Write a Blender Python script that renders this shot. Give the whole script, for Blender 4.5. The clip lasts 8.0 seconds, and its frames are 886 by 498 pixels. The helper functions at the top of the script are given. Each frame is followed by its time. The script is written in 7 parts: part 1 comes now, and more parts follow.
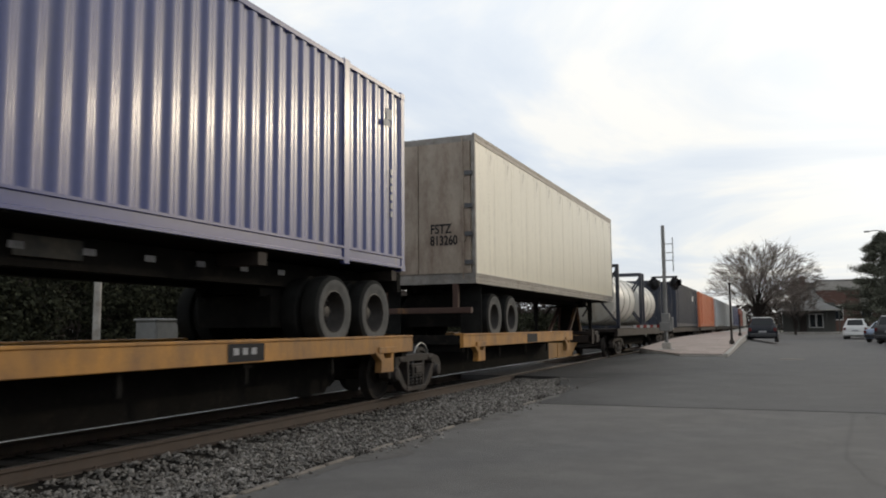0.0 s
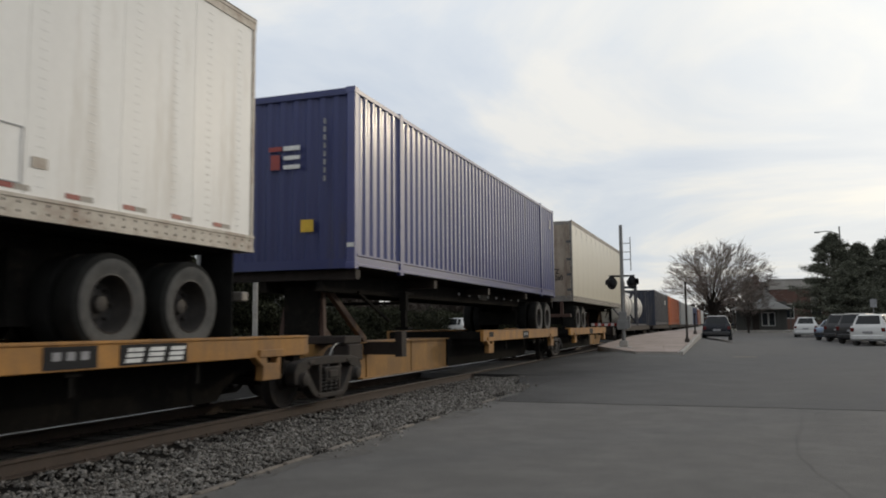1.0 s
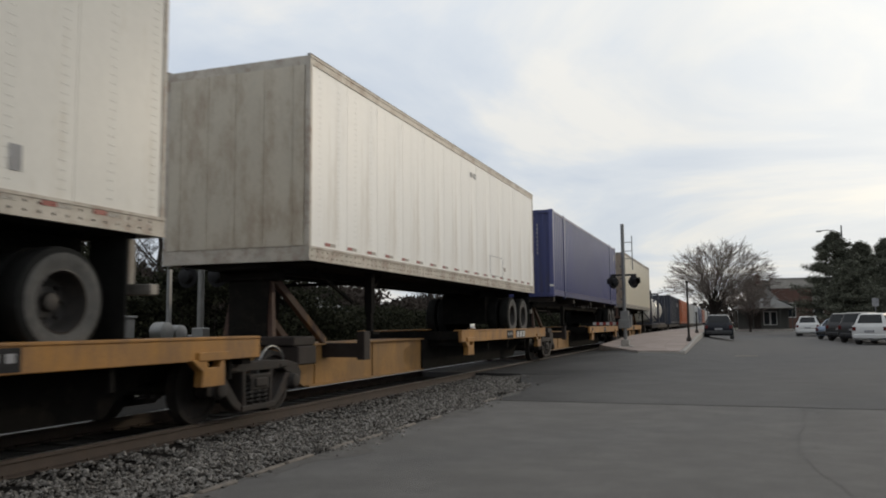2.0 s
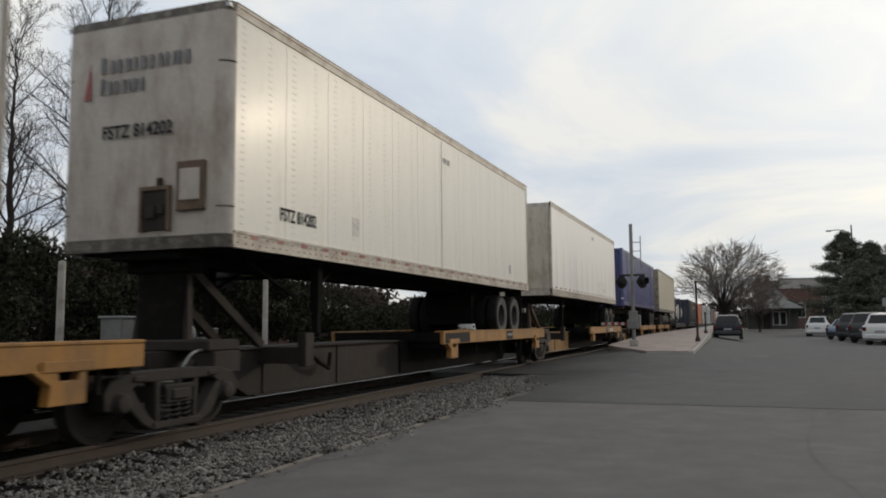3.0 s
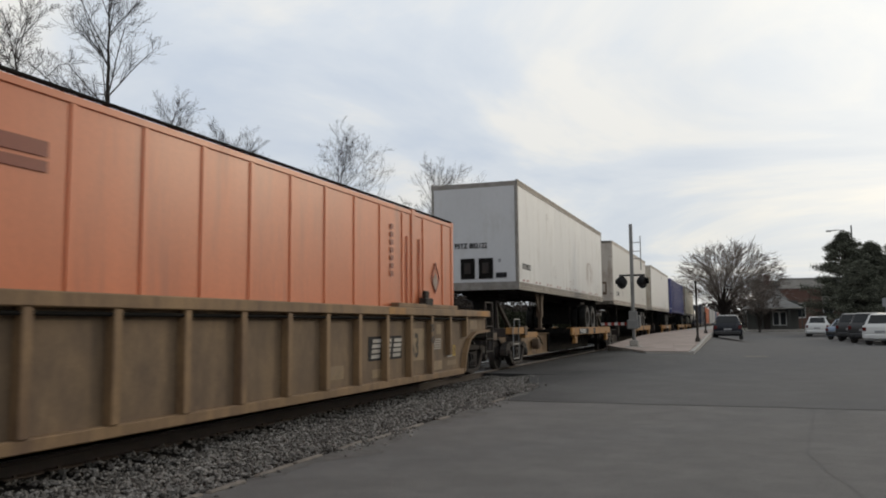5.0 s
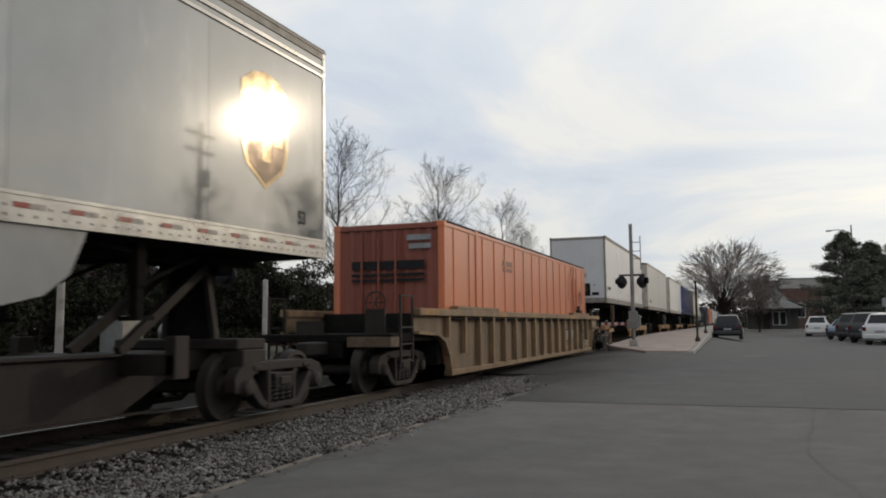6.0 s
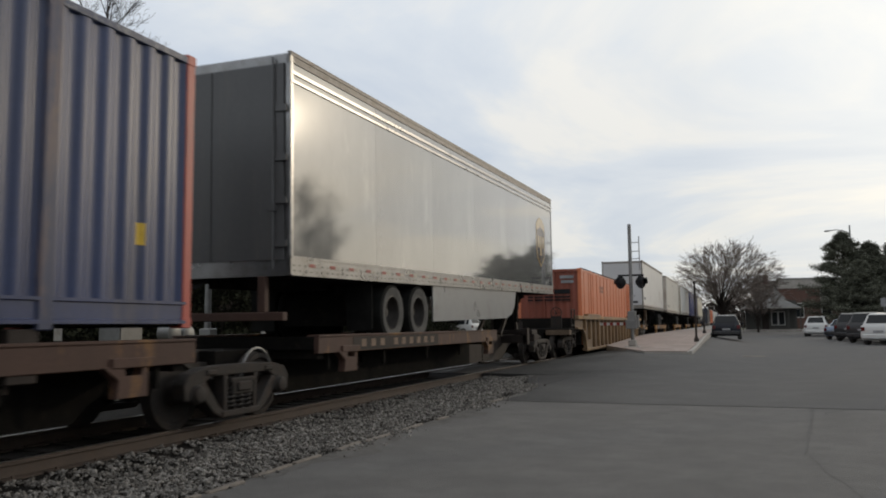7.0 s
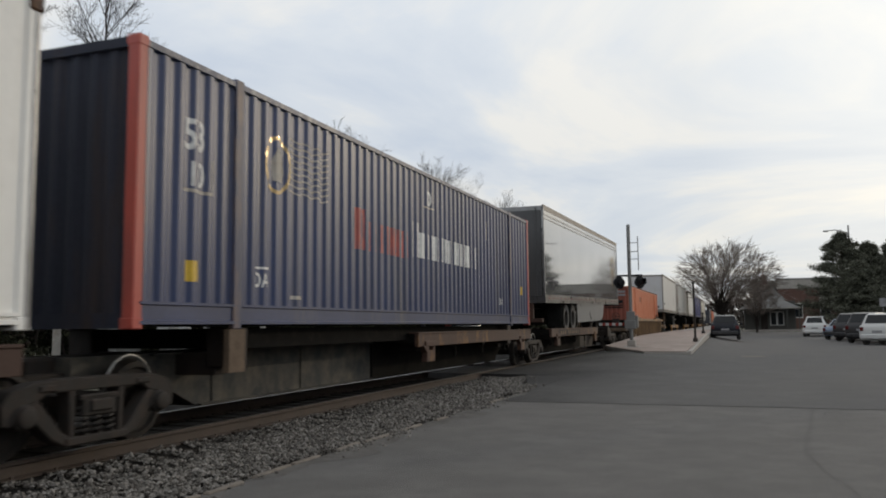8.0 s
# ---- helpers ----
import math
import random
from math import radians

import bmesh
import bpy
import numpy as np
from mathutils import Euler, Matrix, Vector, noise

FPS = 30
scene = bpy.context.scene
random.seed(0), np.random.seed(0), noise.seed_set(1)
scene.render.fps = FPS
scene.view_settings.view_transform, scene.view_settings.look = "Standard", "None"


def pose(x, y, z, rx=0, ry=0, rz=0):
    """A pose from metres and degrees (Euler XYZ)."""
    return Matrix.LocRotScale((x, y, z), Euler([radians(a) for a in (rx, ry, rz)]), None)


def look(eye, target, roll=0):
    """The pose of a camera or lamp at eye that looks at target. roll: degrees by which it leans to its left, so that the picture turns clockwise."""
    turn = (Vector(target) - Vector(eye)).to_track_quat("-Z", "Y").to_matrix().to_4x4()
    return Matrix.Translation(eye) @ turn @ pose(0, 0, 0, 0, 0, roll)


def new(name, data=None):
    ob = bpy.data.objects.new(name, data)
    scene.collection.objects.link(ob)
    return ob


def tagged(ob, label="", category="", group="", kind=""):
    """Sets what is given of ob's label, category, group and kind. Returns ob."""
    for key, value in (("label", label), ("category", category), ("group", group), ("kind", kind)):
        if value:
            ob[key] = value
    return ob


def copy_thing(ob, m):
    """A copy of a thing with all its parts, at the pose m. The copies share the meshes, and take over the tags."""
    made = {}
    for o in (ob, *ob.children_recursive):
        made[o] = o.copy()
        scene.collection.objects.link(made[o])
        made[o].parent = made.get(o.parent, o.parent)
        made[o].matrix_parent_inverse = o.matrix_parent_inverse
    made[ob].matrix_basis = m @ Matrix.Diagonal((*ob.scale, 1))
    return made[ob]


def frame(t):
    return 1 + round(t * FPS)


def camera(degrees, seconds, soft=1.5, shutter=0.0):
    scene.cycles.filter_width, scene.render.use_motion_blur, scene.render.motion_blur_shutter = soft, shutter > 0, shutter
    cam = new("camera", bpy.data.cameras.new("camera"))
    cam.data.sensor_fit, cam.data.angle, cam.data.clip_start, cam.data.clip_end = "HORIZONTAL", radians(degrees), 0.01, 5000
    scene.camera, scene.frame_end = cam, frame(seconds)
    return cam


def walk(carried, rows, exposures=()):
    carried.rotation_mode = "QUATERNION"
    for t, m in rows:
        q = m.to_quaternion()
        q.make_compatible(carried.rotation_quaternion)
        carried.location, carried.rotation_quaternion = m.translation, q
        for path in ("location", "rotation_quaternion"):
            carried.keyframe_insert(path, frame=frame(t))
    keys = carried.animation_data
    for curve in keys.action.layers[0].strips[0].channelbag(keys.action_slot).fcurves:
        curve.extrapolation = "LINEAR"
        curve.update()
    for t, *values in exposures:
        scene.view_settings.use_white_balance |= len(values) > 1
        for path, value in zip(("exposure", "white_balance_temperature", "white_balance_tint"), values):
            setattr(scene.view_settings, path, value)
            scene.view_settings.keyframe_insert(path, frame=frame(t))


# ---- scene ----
SPEED = 15.5          # metres a second, away along +y
TX = -7.05            # middle of the track; z = 0 is the rail head
DTAN = 2.15

# ---- camera ----
cam = camera(58.15, 8.0, soft=1.9, shutter=0.12)
EYE = (0.0, 0.0, 1.19)
TURNS = [(0.0, 22.63, 5.67, 0.49), (0.1, 21.42, 5.62, 0.47), (0.2, 20.44, 5.6, 0.45), (0.3, 19.74, 5.59, 0.42),
         (0.5, 19.73, 5.59, 0.42), (1.0, 19.76, 5.52, 0.48), (1.5, 19.77, 5.46, 0.50), (1.9, 19.82, 5.46, 0.50),
         (2.7, 20.42, 5.46, 0.49), (3.5, 20.46, 5.49, 0.5), (4.5, 20.45, 5.49, 0.5), (6.0, 20.44, 5.48, 0.51),
         (6.5, 20.39, 5.48, 0.55), (7.0, 20.36, 5.5, 0.55), (7.5, 20.32, 5.51, 0.58), (8.0, 20.29, 5.53, 0.6)]
walk(cam, [(t, pose(*EYE, 90 + p, r, y)) for t, y, p, r in TURNS],
     exposures=[(0.0, 0.22), (0.3, 0.12), (0.7, 0.0), (8.0, 0.0)])

# ---- sky and sun ----
SUN_AZ, SUN_EL = radians(33.7), radians(14.5)
SUN_DIR = Vector((math.sin(SUN_AZ) * math.cos(SUN_EL), math.cos(SUN_AZ) * math.cos(SUN_EL), math.sin(SUN_EL)))


def nd(tree, kind, **values):
    n = tree.nodes.new(kind)
    for key, value in values.items():
        n.inputs[key.replace("_", " ")].default_value = value
    return n


def ramp(tree, stops):
    n = tree.nodes.new("ShaderNodeValToRGB")
    els = n.color_ramp.elements
    while len(els) < len(stops):
        els.new(0.5)
    for e, (p, c) in zip(els, stops):
        e.position, e.color = p, (*c, 1)
    return n


def make_world():
    world = bpy.data.worlds.new("sky")
    scene.world = world
    world.use_nodes = True
    t = world.node_tree
    t.nodes.clear()
    out = t.nodes.new("ShaderNodeOutputWorld")
    sky = t.nodes.new("ShaderNodeTexSky")
    sky.sky_type, sky.sun_disc = "NISHITA", False
    sky.sun_elevation, sky.sun_rotation = SUN_EL, SUN_AZ
    b1 = nd(t, "ShaderNodeBackground", Strength=0.06)
    t.links.new(sky.outputs[0], b1.inputs[0])
    tc = t.nodes.new("ShaderNodeTexCoord")
    sep = t.nodes.new("ShaderNodeSeparateXYZ")
    t.links.new(tc.outputs["Generated"], sep.inputs[0])

    def m(op, a, b):
        n = t.nodes.new("ShaderNodeMath")
        n.operation = op
        for k, v in ((0, a), (1, b)):
            if isinstance(v, (int, float)):
                n.inputs[k].default_value = v
            else:
                t.links.new(v, n.inputs[k])
        return n.outputs[0]
    up = m("ADD", m("MAXIMUM", sep.outputs[2], 0.0), 0.16)
    com = t.nodes.new("ShaderNodeCombineXYZ")
    t.links.new(m("DIVIDE", sep.outputs[0], up), com.inputs[0])
    t.links.new(m("DIVIDE", sep.outputs[1], up), com.inputs[1])
    noi = nd(t, "ShaderNodeTexNoise", Scale=0.85, Detail=7.0, Roughness=0.56, Distortion=0.6)
    t.links.new(com.outputs[0], noi.inputs["Vector"])
    clouds = ramp(t, [(0.36, (0.64, 0.71, 0.81)), (0.48, (0.75, 0.80, 0.86)), (0.58, (0.92, 0.91, 0.875))])
    t.links.new(noi.outputs[0], clouds.inputs[0])
    dot = t.nodes.new("ShaderNodeVectorMath")
    dot.operation = "DOT_PRODUCT"
    dot.inputs[1].default_value = SUN_DIR
    t.links.new(tc.outputs["Generated"], dot.inputs[0])
    glow = ramp(t, [(0.0, (0.0, 0.0, 0.0)), (0.6, (0.01, 0.009, 0.006)), (0.82, (0.07, 0.06, 0.035)), (0.92, (0.26, 0.22, 0.14)), (0.985, (0.5, 0.42, 0.28)), (1.0, (1.2, 1.0, 0.7))])
    t.links.new(dot.outputs["Value"], glow.inputs[0])
    add = t.nodes.new("ShaderNodeMix")
    add.data_type, add.blend_type = "RGBA", "ADD"
    add.inputs[0].default_value = 1.0
    t.links.new(clouds.outputs[0], add.inputs[6])
    t.links.new(glow.outputs[0], add.inputs[7])
    haze = ramp(t, [(0.0, (0.79, 0.80, 0.82)), (0.16, (0.88, 0.88, 0.89)), (0.38, (1.0, 1.0, 1.0))])
    t.links.new(sep.outputs[2], haze.inputs[0])
    dim = t.nodes.new("ShaderNodeMix")
    dim.data_type, dim.blend_type = "RGBA", "MULTIPLY"
    dim.inputs[0].default_value = 1.0
    t.links.new(add.outputs[2], dim.inputs[6])
    t.links.new(haze.outputs[0], dim.inputs[7])
    b2 = nd(t, "ShaderNodeBackground", Strength=1.07)
    t.links.new(dim.outputs[2], b2.inputs[0])
    mix = nd(t, "ShaderNodeMixShader", Fac=0.86)
    t.links.new(b1.outputs[0], mix.inputs[1])
    t.links.new(b2.outputs[0], mix.inputs[2])
    t.links.new(mix.outputs[0], out.inputs[0])


make_world()
sun = new("sun", bpy.data.lights.new("sun", "SUN"))
sun.data.energy, sun.data.angle, sun.data.color = 0.5, radians(1.5), (1.0, 0.84, 0.62)
sun.matrix_basis = look((0, 0, 60), tuple(Vector((0, 0, 60)) - SUN_DIR))


# ---- materials ----
def mat(name, col, rough=0.5, metal=0.0, var=0.25, scale=1.5, stretch=(1, 1, 1), bump=0.1, fine=40.0, dirt=None, amount=0.45, coat=0.0, objvar=0.0, gloss=0.11, spec=0.5):
    """Two scales of noise on the colour, a dirt colour in patches, fine relief and uneven gloss."""
    ma = bpy.data.materials.new(name)
    ma.use_nodes = True
    t = ma.node_tree
    bs = t.nodes["Principled BSDF"]
    bs.inputs["Metallic"].default_value = metal
    bs.inputs["Coat Weight"].default_value = coat
    bs.inputs["Specular IOR Level"].default_value = spec
    bs.inputs["Coat Roughness"].default_value = 0.17
    tc = t.nodes.new("ShaderNodeTexCoord")
    mp = t.nodes.new("ShaderNodeMapping")
    mp.inputs["Scale"].default_value = stretch
    t.links.new(tc.outputs["Object"], mp.inputs["Vector"])
    n1 = nd(t, "ShaderNodeTexNoise", Scale=scale, Detail=5.0, Roughness=0.6)
    n2 = nd(t, "ShaderNodeTexNoise", Scale=fine, Detail=4.0, Roughness=0.65)
    t.links.new(mp.outputs[0], n1.inputs["Vector"])
    t.links.new(tc.outputs["Object"], n2.inputs["Vector"])
    low = tuple(c * (1 - var) for c in col)
    high = tuple(min(1.0, c * (1 + var * 0.7)) for c in col)
    r1 = ramp(t, [(0.3, low), (0.7, high)])
    t.links.new(n1.outputs[0], r1.inputs[0])
    r2 = ramp(t, [(0.3, (1 - var * 0.7,) * 3), (0.7, (1.0, 1.0, 1.0))])
    t.links.new(n2.outputs[0], r2.inputs[0])
    mul = t.nodes.new("ShaderNodeMix")
    mul.data_type, mul.blend_type = "RGBA", "MULTIPLY"
    mul.inputs[0].default_value = 1.0
    t.links.new(r1.outputs[0], mul.inputs[6])
    t.links.new(r2.outputs[0], mul.inputs[7])
    last = mul.outputs[2]
    if dirt:
        n3 = nd(t, "ShaderNodeTexNoise", Scale=scale * 2.3, Detail=7.0, Roughness=0.7)
        t.links.new(mp.outputs[0], n3.inputs["Vector"])
        r3 = ramp(t, [(0.62 - amount * 0.3, (0, 0, 0)), (0.8 - amount * 0.1, (1, 1, 1))])
        t.links.new(n3.outputs[0], r3.inputs[0])
        mx = t.nodes.new("ShaderNodeMix")
        mx.data_type = "RGBA"
        mx.inputs[7].default_value = (*dirt, 1)
        t.links.new(r3.outputs[0], mx.inputs[0])
        t.links.new(last, mx.inputs[6])
        last = mx.outputs[2]
    if objvar:
        oi = t.nodes.new("ShaderNodeObjectInfo")
        r4 = ramp(t, [(0.0, (1 - objvar,) * 3), (1.0, (1.0, 1.0, 1.0))])
        t.links.new(oi.outputs["Random"], r4.inputs[0])
        m4 = t.nodes.new("ShaderNodeMix")
        m4.data_type, m4.blend_type = "RGBA", "MULTIPLY"
        m4.inputs[0].default_value = 1.0
        t.links.new(last, m4.inputs[6])
        t.links.new(r4.outputs[0], m4.inputs[7])
        last = m4.outputs[2]
    t.links.new(last, bs.inputs["Base Color"])
    mr = nd(t, "ShaderNodeMapRange")
    mr.inputs["To Min"].default_value, mr.inputs["To Max"].default_value = max(0.03, rough - gloss), min(1.0, rough + gloss)
    t.links.new(n1.outputs[0], mr.inputs["Value"])
    t.links.new(mr.outputs[0], bs.inputs["Roughness"])
    if bump:
        bp = nd(t, "ShaderNodeBump", Strength=bump, Distance=0.02)
        t.links.new(n2.outputs[0], bp.inputs["Height"])
        t.links.new(bp.outputs[0], bs.inputs["Normal"])
    return ma


STREAK = (1.0, 1.0, 0.12)
WHITE = mat("white_sheet", (0.71, 0.685, 0.625), 0.36, 0.0, 0.07, 0.7, (1, 1, 0.3), 0.04, 9, (0.50, 0.44, 0.34), 0.32, coat=0.05, spec=0.35)
CREAM = mat("cream_sheet", (0.68, 0.62, 0.48), 0.3, 0.0, 0.10, 0.8, (1, 1, 0.3), 0.04, 9, (0.42, 0.37, 0.28), 0.4)
CLEAN_WHITE = mat("clean_white_sheet", (0.84, 0.825, 0.785), 0.42, 0.0, 0.06, 0.9, STREAK, 0.03, 9, (0.55, 0.50, 0.43), 0.24)
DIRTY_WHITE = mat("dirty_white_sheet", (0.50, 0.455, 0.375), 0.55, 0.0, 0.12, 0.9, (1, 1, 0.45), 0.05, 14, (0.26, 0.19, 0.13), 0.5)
GREYED_WHITE = mat("greyed_white_sheet", (0.70, 0.69, 0.66), 0.42, 0.0, 0.07, 0.8, (1, 1, 0.35), 0.03, 9, (0.52, 0.49, 0.44), 0.3)
GREY_SHEET = mat("grey_sheet", (0.265, 0.268, 0.267), 0.042, 0.6, 0.10, 0.6, (1, 1, 0.3), 0.006, 2.5, (0.36, 0.36, 0.35), 0.15, gloss=0.014, coat=0.25)
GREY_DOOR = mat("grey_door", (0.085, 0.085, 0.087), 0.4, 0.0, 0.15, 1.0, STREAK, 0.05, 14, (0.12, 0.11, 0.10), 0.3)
ALU = mat("aluminium_rail", (0.30, 0.30, 0.30), 0.30, 0.8, 0.25, 2.0, (1, 1, 1), 0.05, 30, (0.20, 0.19, 0.175), 0.45)
PALE_RAIL = mat("stained_pale_rail", (0.50, 0.46, 0.40), 0.5, 0.1, 0.25, 1.5, (1, 1, 1), 0.08, 30, (0.20, 0.13, 0.09), 0.55)
DULL_RAIL = mat("weathered_rail", (0.28, 0.26, 0.235), 0.55, 0.3, 0.3, 2.0, (1, 1, 1), 0.08, 30, (0.14, 0.11, 0.08), 0.5)
BLUE = mat("blue_paint", (0.050, 0.060, 0.185), 0.34, 0.0, 0.16, 0.9, STREAK, 0.03, 20, (0.09, 0.08, 0.09), 0.2, coat=0.45)
SLATE = mat("slate_blue_paint", (0.036, 0.052, 0.125), 0.38, 0.0, 0.28, 0.9, STREAK, 0.05, 20, (0.10, 0.095, 0.10), 0.3, spec=0.5)
DARK_BLUE = mat("dark_blue_paint", (0.018, 0.023, 0.04), 0.5, 0.0, 0.2, 1.0, STREAK, 0.05, 20, (0.10, 0.09, 0.08), 0.3)
ORANGE = mat("faded_orange_paint", (0.62, 0.19, 0.085), 0.37, 0.0, 0.14, 0.9, STREAK, 0.04, 20, (0.36, 0.13, 0.075), 0.35)
# Dark orange for marks, and for end walls with their shade painted in.
ORANGE_DARK = mat("dark_and_shaded_orange", (0.25, 0.065, 0.038), 0.5, 0.0, 0.15, 0.9, STREAK, 0.05, 20, (0.2, 0.06, 0.04), 0.4)
RED = mat("red_paint", (0.40, 0.07, 0.05), 0.45, 0.0, 0.15, 1.2, STREAK, 0.05, 20, (0.2, 0.06, 0.05), 0.3)
GREY_BOX = mat("pale_grey_paint", (0.40, 0.41, 0.41), 0.5, 0.0, 0.15, 1.0, STREAK, 0.05, 20, (0.22, 0.20, 0.18), 0.35)
YELLOW = mat("rail_yellow_paint", (0.45, 0.218, 0.052), 0.5, 0.0, 0.3, 0.9, (1, 1, 0.5), 0.08, 30, (0.14, 0.085, 0.05), 0.8, spec=0.3)
BEAM_YELLOW = mat("dusty_yellow_beam", (0.37, 0.20, 0.065), 0.6, 0.0, 0.3, 0.7, (1, 1, 0.5), 0.08, 30, (0.19, 0.115, 0.06), 0.7, spec=0.25)
TAN = mat("dusty_tan_paint", (0.285, 0.182, 0.094), 0.6, 0.0, 0.25, 0.9, (1, 1, 0.35), 0.08, 30, (0.12, 0.075, 0.05), 0.75, spec=0.3)
# Dirty tan, darkened too for the shade in the recess between ribs.
TAN_WALL = mat("grimy_shaded_tan_panel", (0.235, 0.16, 0.095), 0.65, 0.0, 0.3, 0.9, (1, 1, 0.5), 0.08, 30, (0.105, 0.075, 0.055), 0.85, spec=0.25)
PATCHM = mat("old_yellow_patch", (0.28, 0.195, 0.105), 0.6, 0.0, 0.3, 3.0, bump=0.0, dirt=(0.2, 0.14, 0.09), amount=0.7)
BROWN = mat("brown_grimy_paint", (0.032, 0.025, 0.022), 0.65, 0.0, 0.3, 1.5, (1, 1, 0.5), 0.1, 30, (0.045, 0.035, 0.03), 0.5, spec=0.2)
# Grime, blackened further to hold the shade under the train.
GRIME = mat("black_grime_and_shade", (0.014, 0.013, 0.012), 0.85, 0.0, 0.35, 2.0, (1, 1, 1), 0.15, 30, (0.028, 0.023, 0.019), 0.3, spec=0.06)
CAST = mat("cast_steel", (0.034, 0.030, 0.027), 0.7, 0.1, 0.3, 3.0, (1, 1, 1), 0.15, 40, (0.05, 0.034, 0.027), 0.5, spec=0.25)
STEEL = mat("worn_steel", (0.42, 0.40, 0.38), 0.32, 0.9, 0.2, 4.0, (1, 1, 1), 0.06, 40, (0.12, 0.08, 0.06), 0.3)
RUBBER_DARK = mat("black_rubber", (0.02, 0.02, 0.019), 0.85, 0.0, 0.3, 4.0, (1, 1, 1), 0.2, 60, spec=0.08)
RUBBER = mat("dusty_rubber", (0.10, 0.098, 0.093), 0.8, 0.0, 0.3, 4.0, (1, 1, 1), 0.2, 60, (0.12, 0.11, 0.10), 0.4, spec=0.2)
RIM = mat("grimy_rim", (0.035, 0.031, 0.028), 0.6, 0.15, 0.3, 6.0, (1, 1, 1), 0.1, 50, (0.05, 0.04, 0.035), 0.5)
BLACKM = mat("black_marking", (0.022, 0.022, 0.024), 0.6, 0.0, 0.3, 5.0, bump=0.0, spec=0.12)
FAINTM = mat("faint_marking", (0.50, 0.45, 0.42), 0.5, 0.0, 0.35, 6.0, bump=0.0, dirt=(0.70, 0.68, 0.65), amount=0.8)
GREYM = mat("grey_marking", (0.28, 0.28, 0.29), 0.5, 0.0, 0.3, 5.0, bump=0.0)
DARKM = mat("faded_black_marking", (0.06, 0.052, 0.045), 0.6, 0.0, 0.3, 5.0, bump=0.0, dirt=(0.16, 0.12, 0.08), amount=0.45, spec=0.2)
FADEDW = mat("faded_white_marking", (0.46, 0.43, 0.38), 0.6, 0.0, 0.25, 5.0, bump=0.0, dirt=(0.28, 0.22, 0.16), amount=0.5)
PLACARD = mat("scuffed_placard", (0.34, 0.31, 0.27), 0.6, 0.0, 0.3, 9.0, bump=0.0, dirt=(0.40, 0.16, 0.10), amount=0.7)
WHITEM = mat("white_marking", (0.72, 0.72, 0.70), 0.5, 0.0, 0.2, 5.0, bump=0.0)
REDM = mat("red_reflector", (0.27, 0.03, 0.022), 0.3, 0.0, 0.2, 5.0, bump=0.0)
YELM = mat("yellow_sticker", (0.62, 0.40, 0.03), 0.4, 0.0, 0.15, 5.0, bump=0.0)
GOLDM = mat("gold_marking", (0.46, 0.33, 0.15), 0.10, 0.25, 0.2, 5.0, bump=0.0)
BROWNM = mat("brown_marking", (0.16, 0.11, 0.075), 0.06, 0.5, 0.2, 5.0, bump=0.0)
TANKW = mat("tank_white", (0.66, 0.64, 0.58), 0.35, 0.0, 0.1, 1.0, STREAK, 0.04, 20, (0.35, 0.29, 0.20), 0.3)
ASPHALT = mat("asphalt", (0.119, 0.115, 0.112), 0.85, 0.0, 0.18, 0.9, (1, 1, 1), 0.5, 120, (0.10, 0.097, 0.094), 0.5, spec=0.25)
ASPHALT_DARK = mat("dark_asphalt", (0.062, 0.06, 0.058), 0.85, 0.0, 0.3, 0.6, (1, 1, 1), 0.35, 120, (0.065, 0.063, 0.06), 0.4, spec=0.2)
ASPHALT_OLD = mat("older_asphalt", (0.146, 0.139, 0.131), 0.85, 0.0, 0.2, 1.3, (1, 1, 1), 0.6, 110, (0.112, 0.107, 0.101), 0.5, spec=0.25)
PAVING = mat("platform_paving", (0.34, 0.27, 0.235), 0.85, 0.0, 0.15, 1.0, (1, 1, 1), 0.2, 60, (0.24, 0.19, 0.16), 0.4, objvar=0.2)
CONCRETE = mat("concrete", (0.36, 0.34, 0.31), 0.85, 0.0, 0.2, 1.5, (1, 1, 1), 0.2, 60, (0.2, 0.17, 0.14), 0.4)
STONE = mat("ballast_stone", (0.215, 0.207, 0.195), 0.85, 0.0, 0.45, 7.0, (1, 1, 1), 0.3, 60, (0.12, 0.095, 0.075), 0.35)
# Bed colour kept near black, far darker than the loose stones.
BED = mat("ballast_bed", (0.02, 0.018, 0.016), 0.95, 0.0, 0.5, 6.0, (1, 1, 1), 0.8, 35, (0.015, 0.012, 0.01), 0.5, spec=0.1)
RAILRUST = mat("rusty_rail", (0.075, 0.055, 0.043), 0.75, 0.2, 0.25, 3.0, (1, 1, 1), 0.15, 40, (0.07, 0.045, 0.03), 0.4)
TIE = mat("creosoted_wood", (0.022, 0.018, 0.015), 0.9, 0.0, 0.4, 4.0, (1, 8, 1), 0.3, 30, spec=0.1)
SOIL = mat("winter_grass", (0.085, 0.08, 0.05), 0.95, 0.0, 0.4, 0.3, (1, 1, 1), 0.5, 8, (0.05, 0.045, 0.03), 0.4)
GALV = mat("galvanised_steel", (0.24, 0.24, 0.235), 0.5, 0.6, 0.2, 3.0, (1, 1, 1), 0.06, 40)
EDGING = mat("dirty_edging", (0.20, 0.17, 0.14), 0.9, 0.0, 0.35, 4.0, (1, 1, 1), 0.3, 30, (0.09, 0.08, 0.07), 0.5)
TWIG = mat("grey_twigs", (0.20, 0.168, 0.148), 0.9, 0.0, 0.3, 2.0, bump=0.0, spec=0.1)
STENCIL = mat("faded_stencil", (0.21, 0.15, 0.11), 0.7, 0.0, 0.35, 4.0, bump=0.0, spec=0.2)
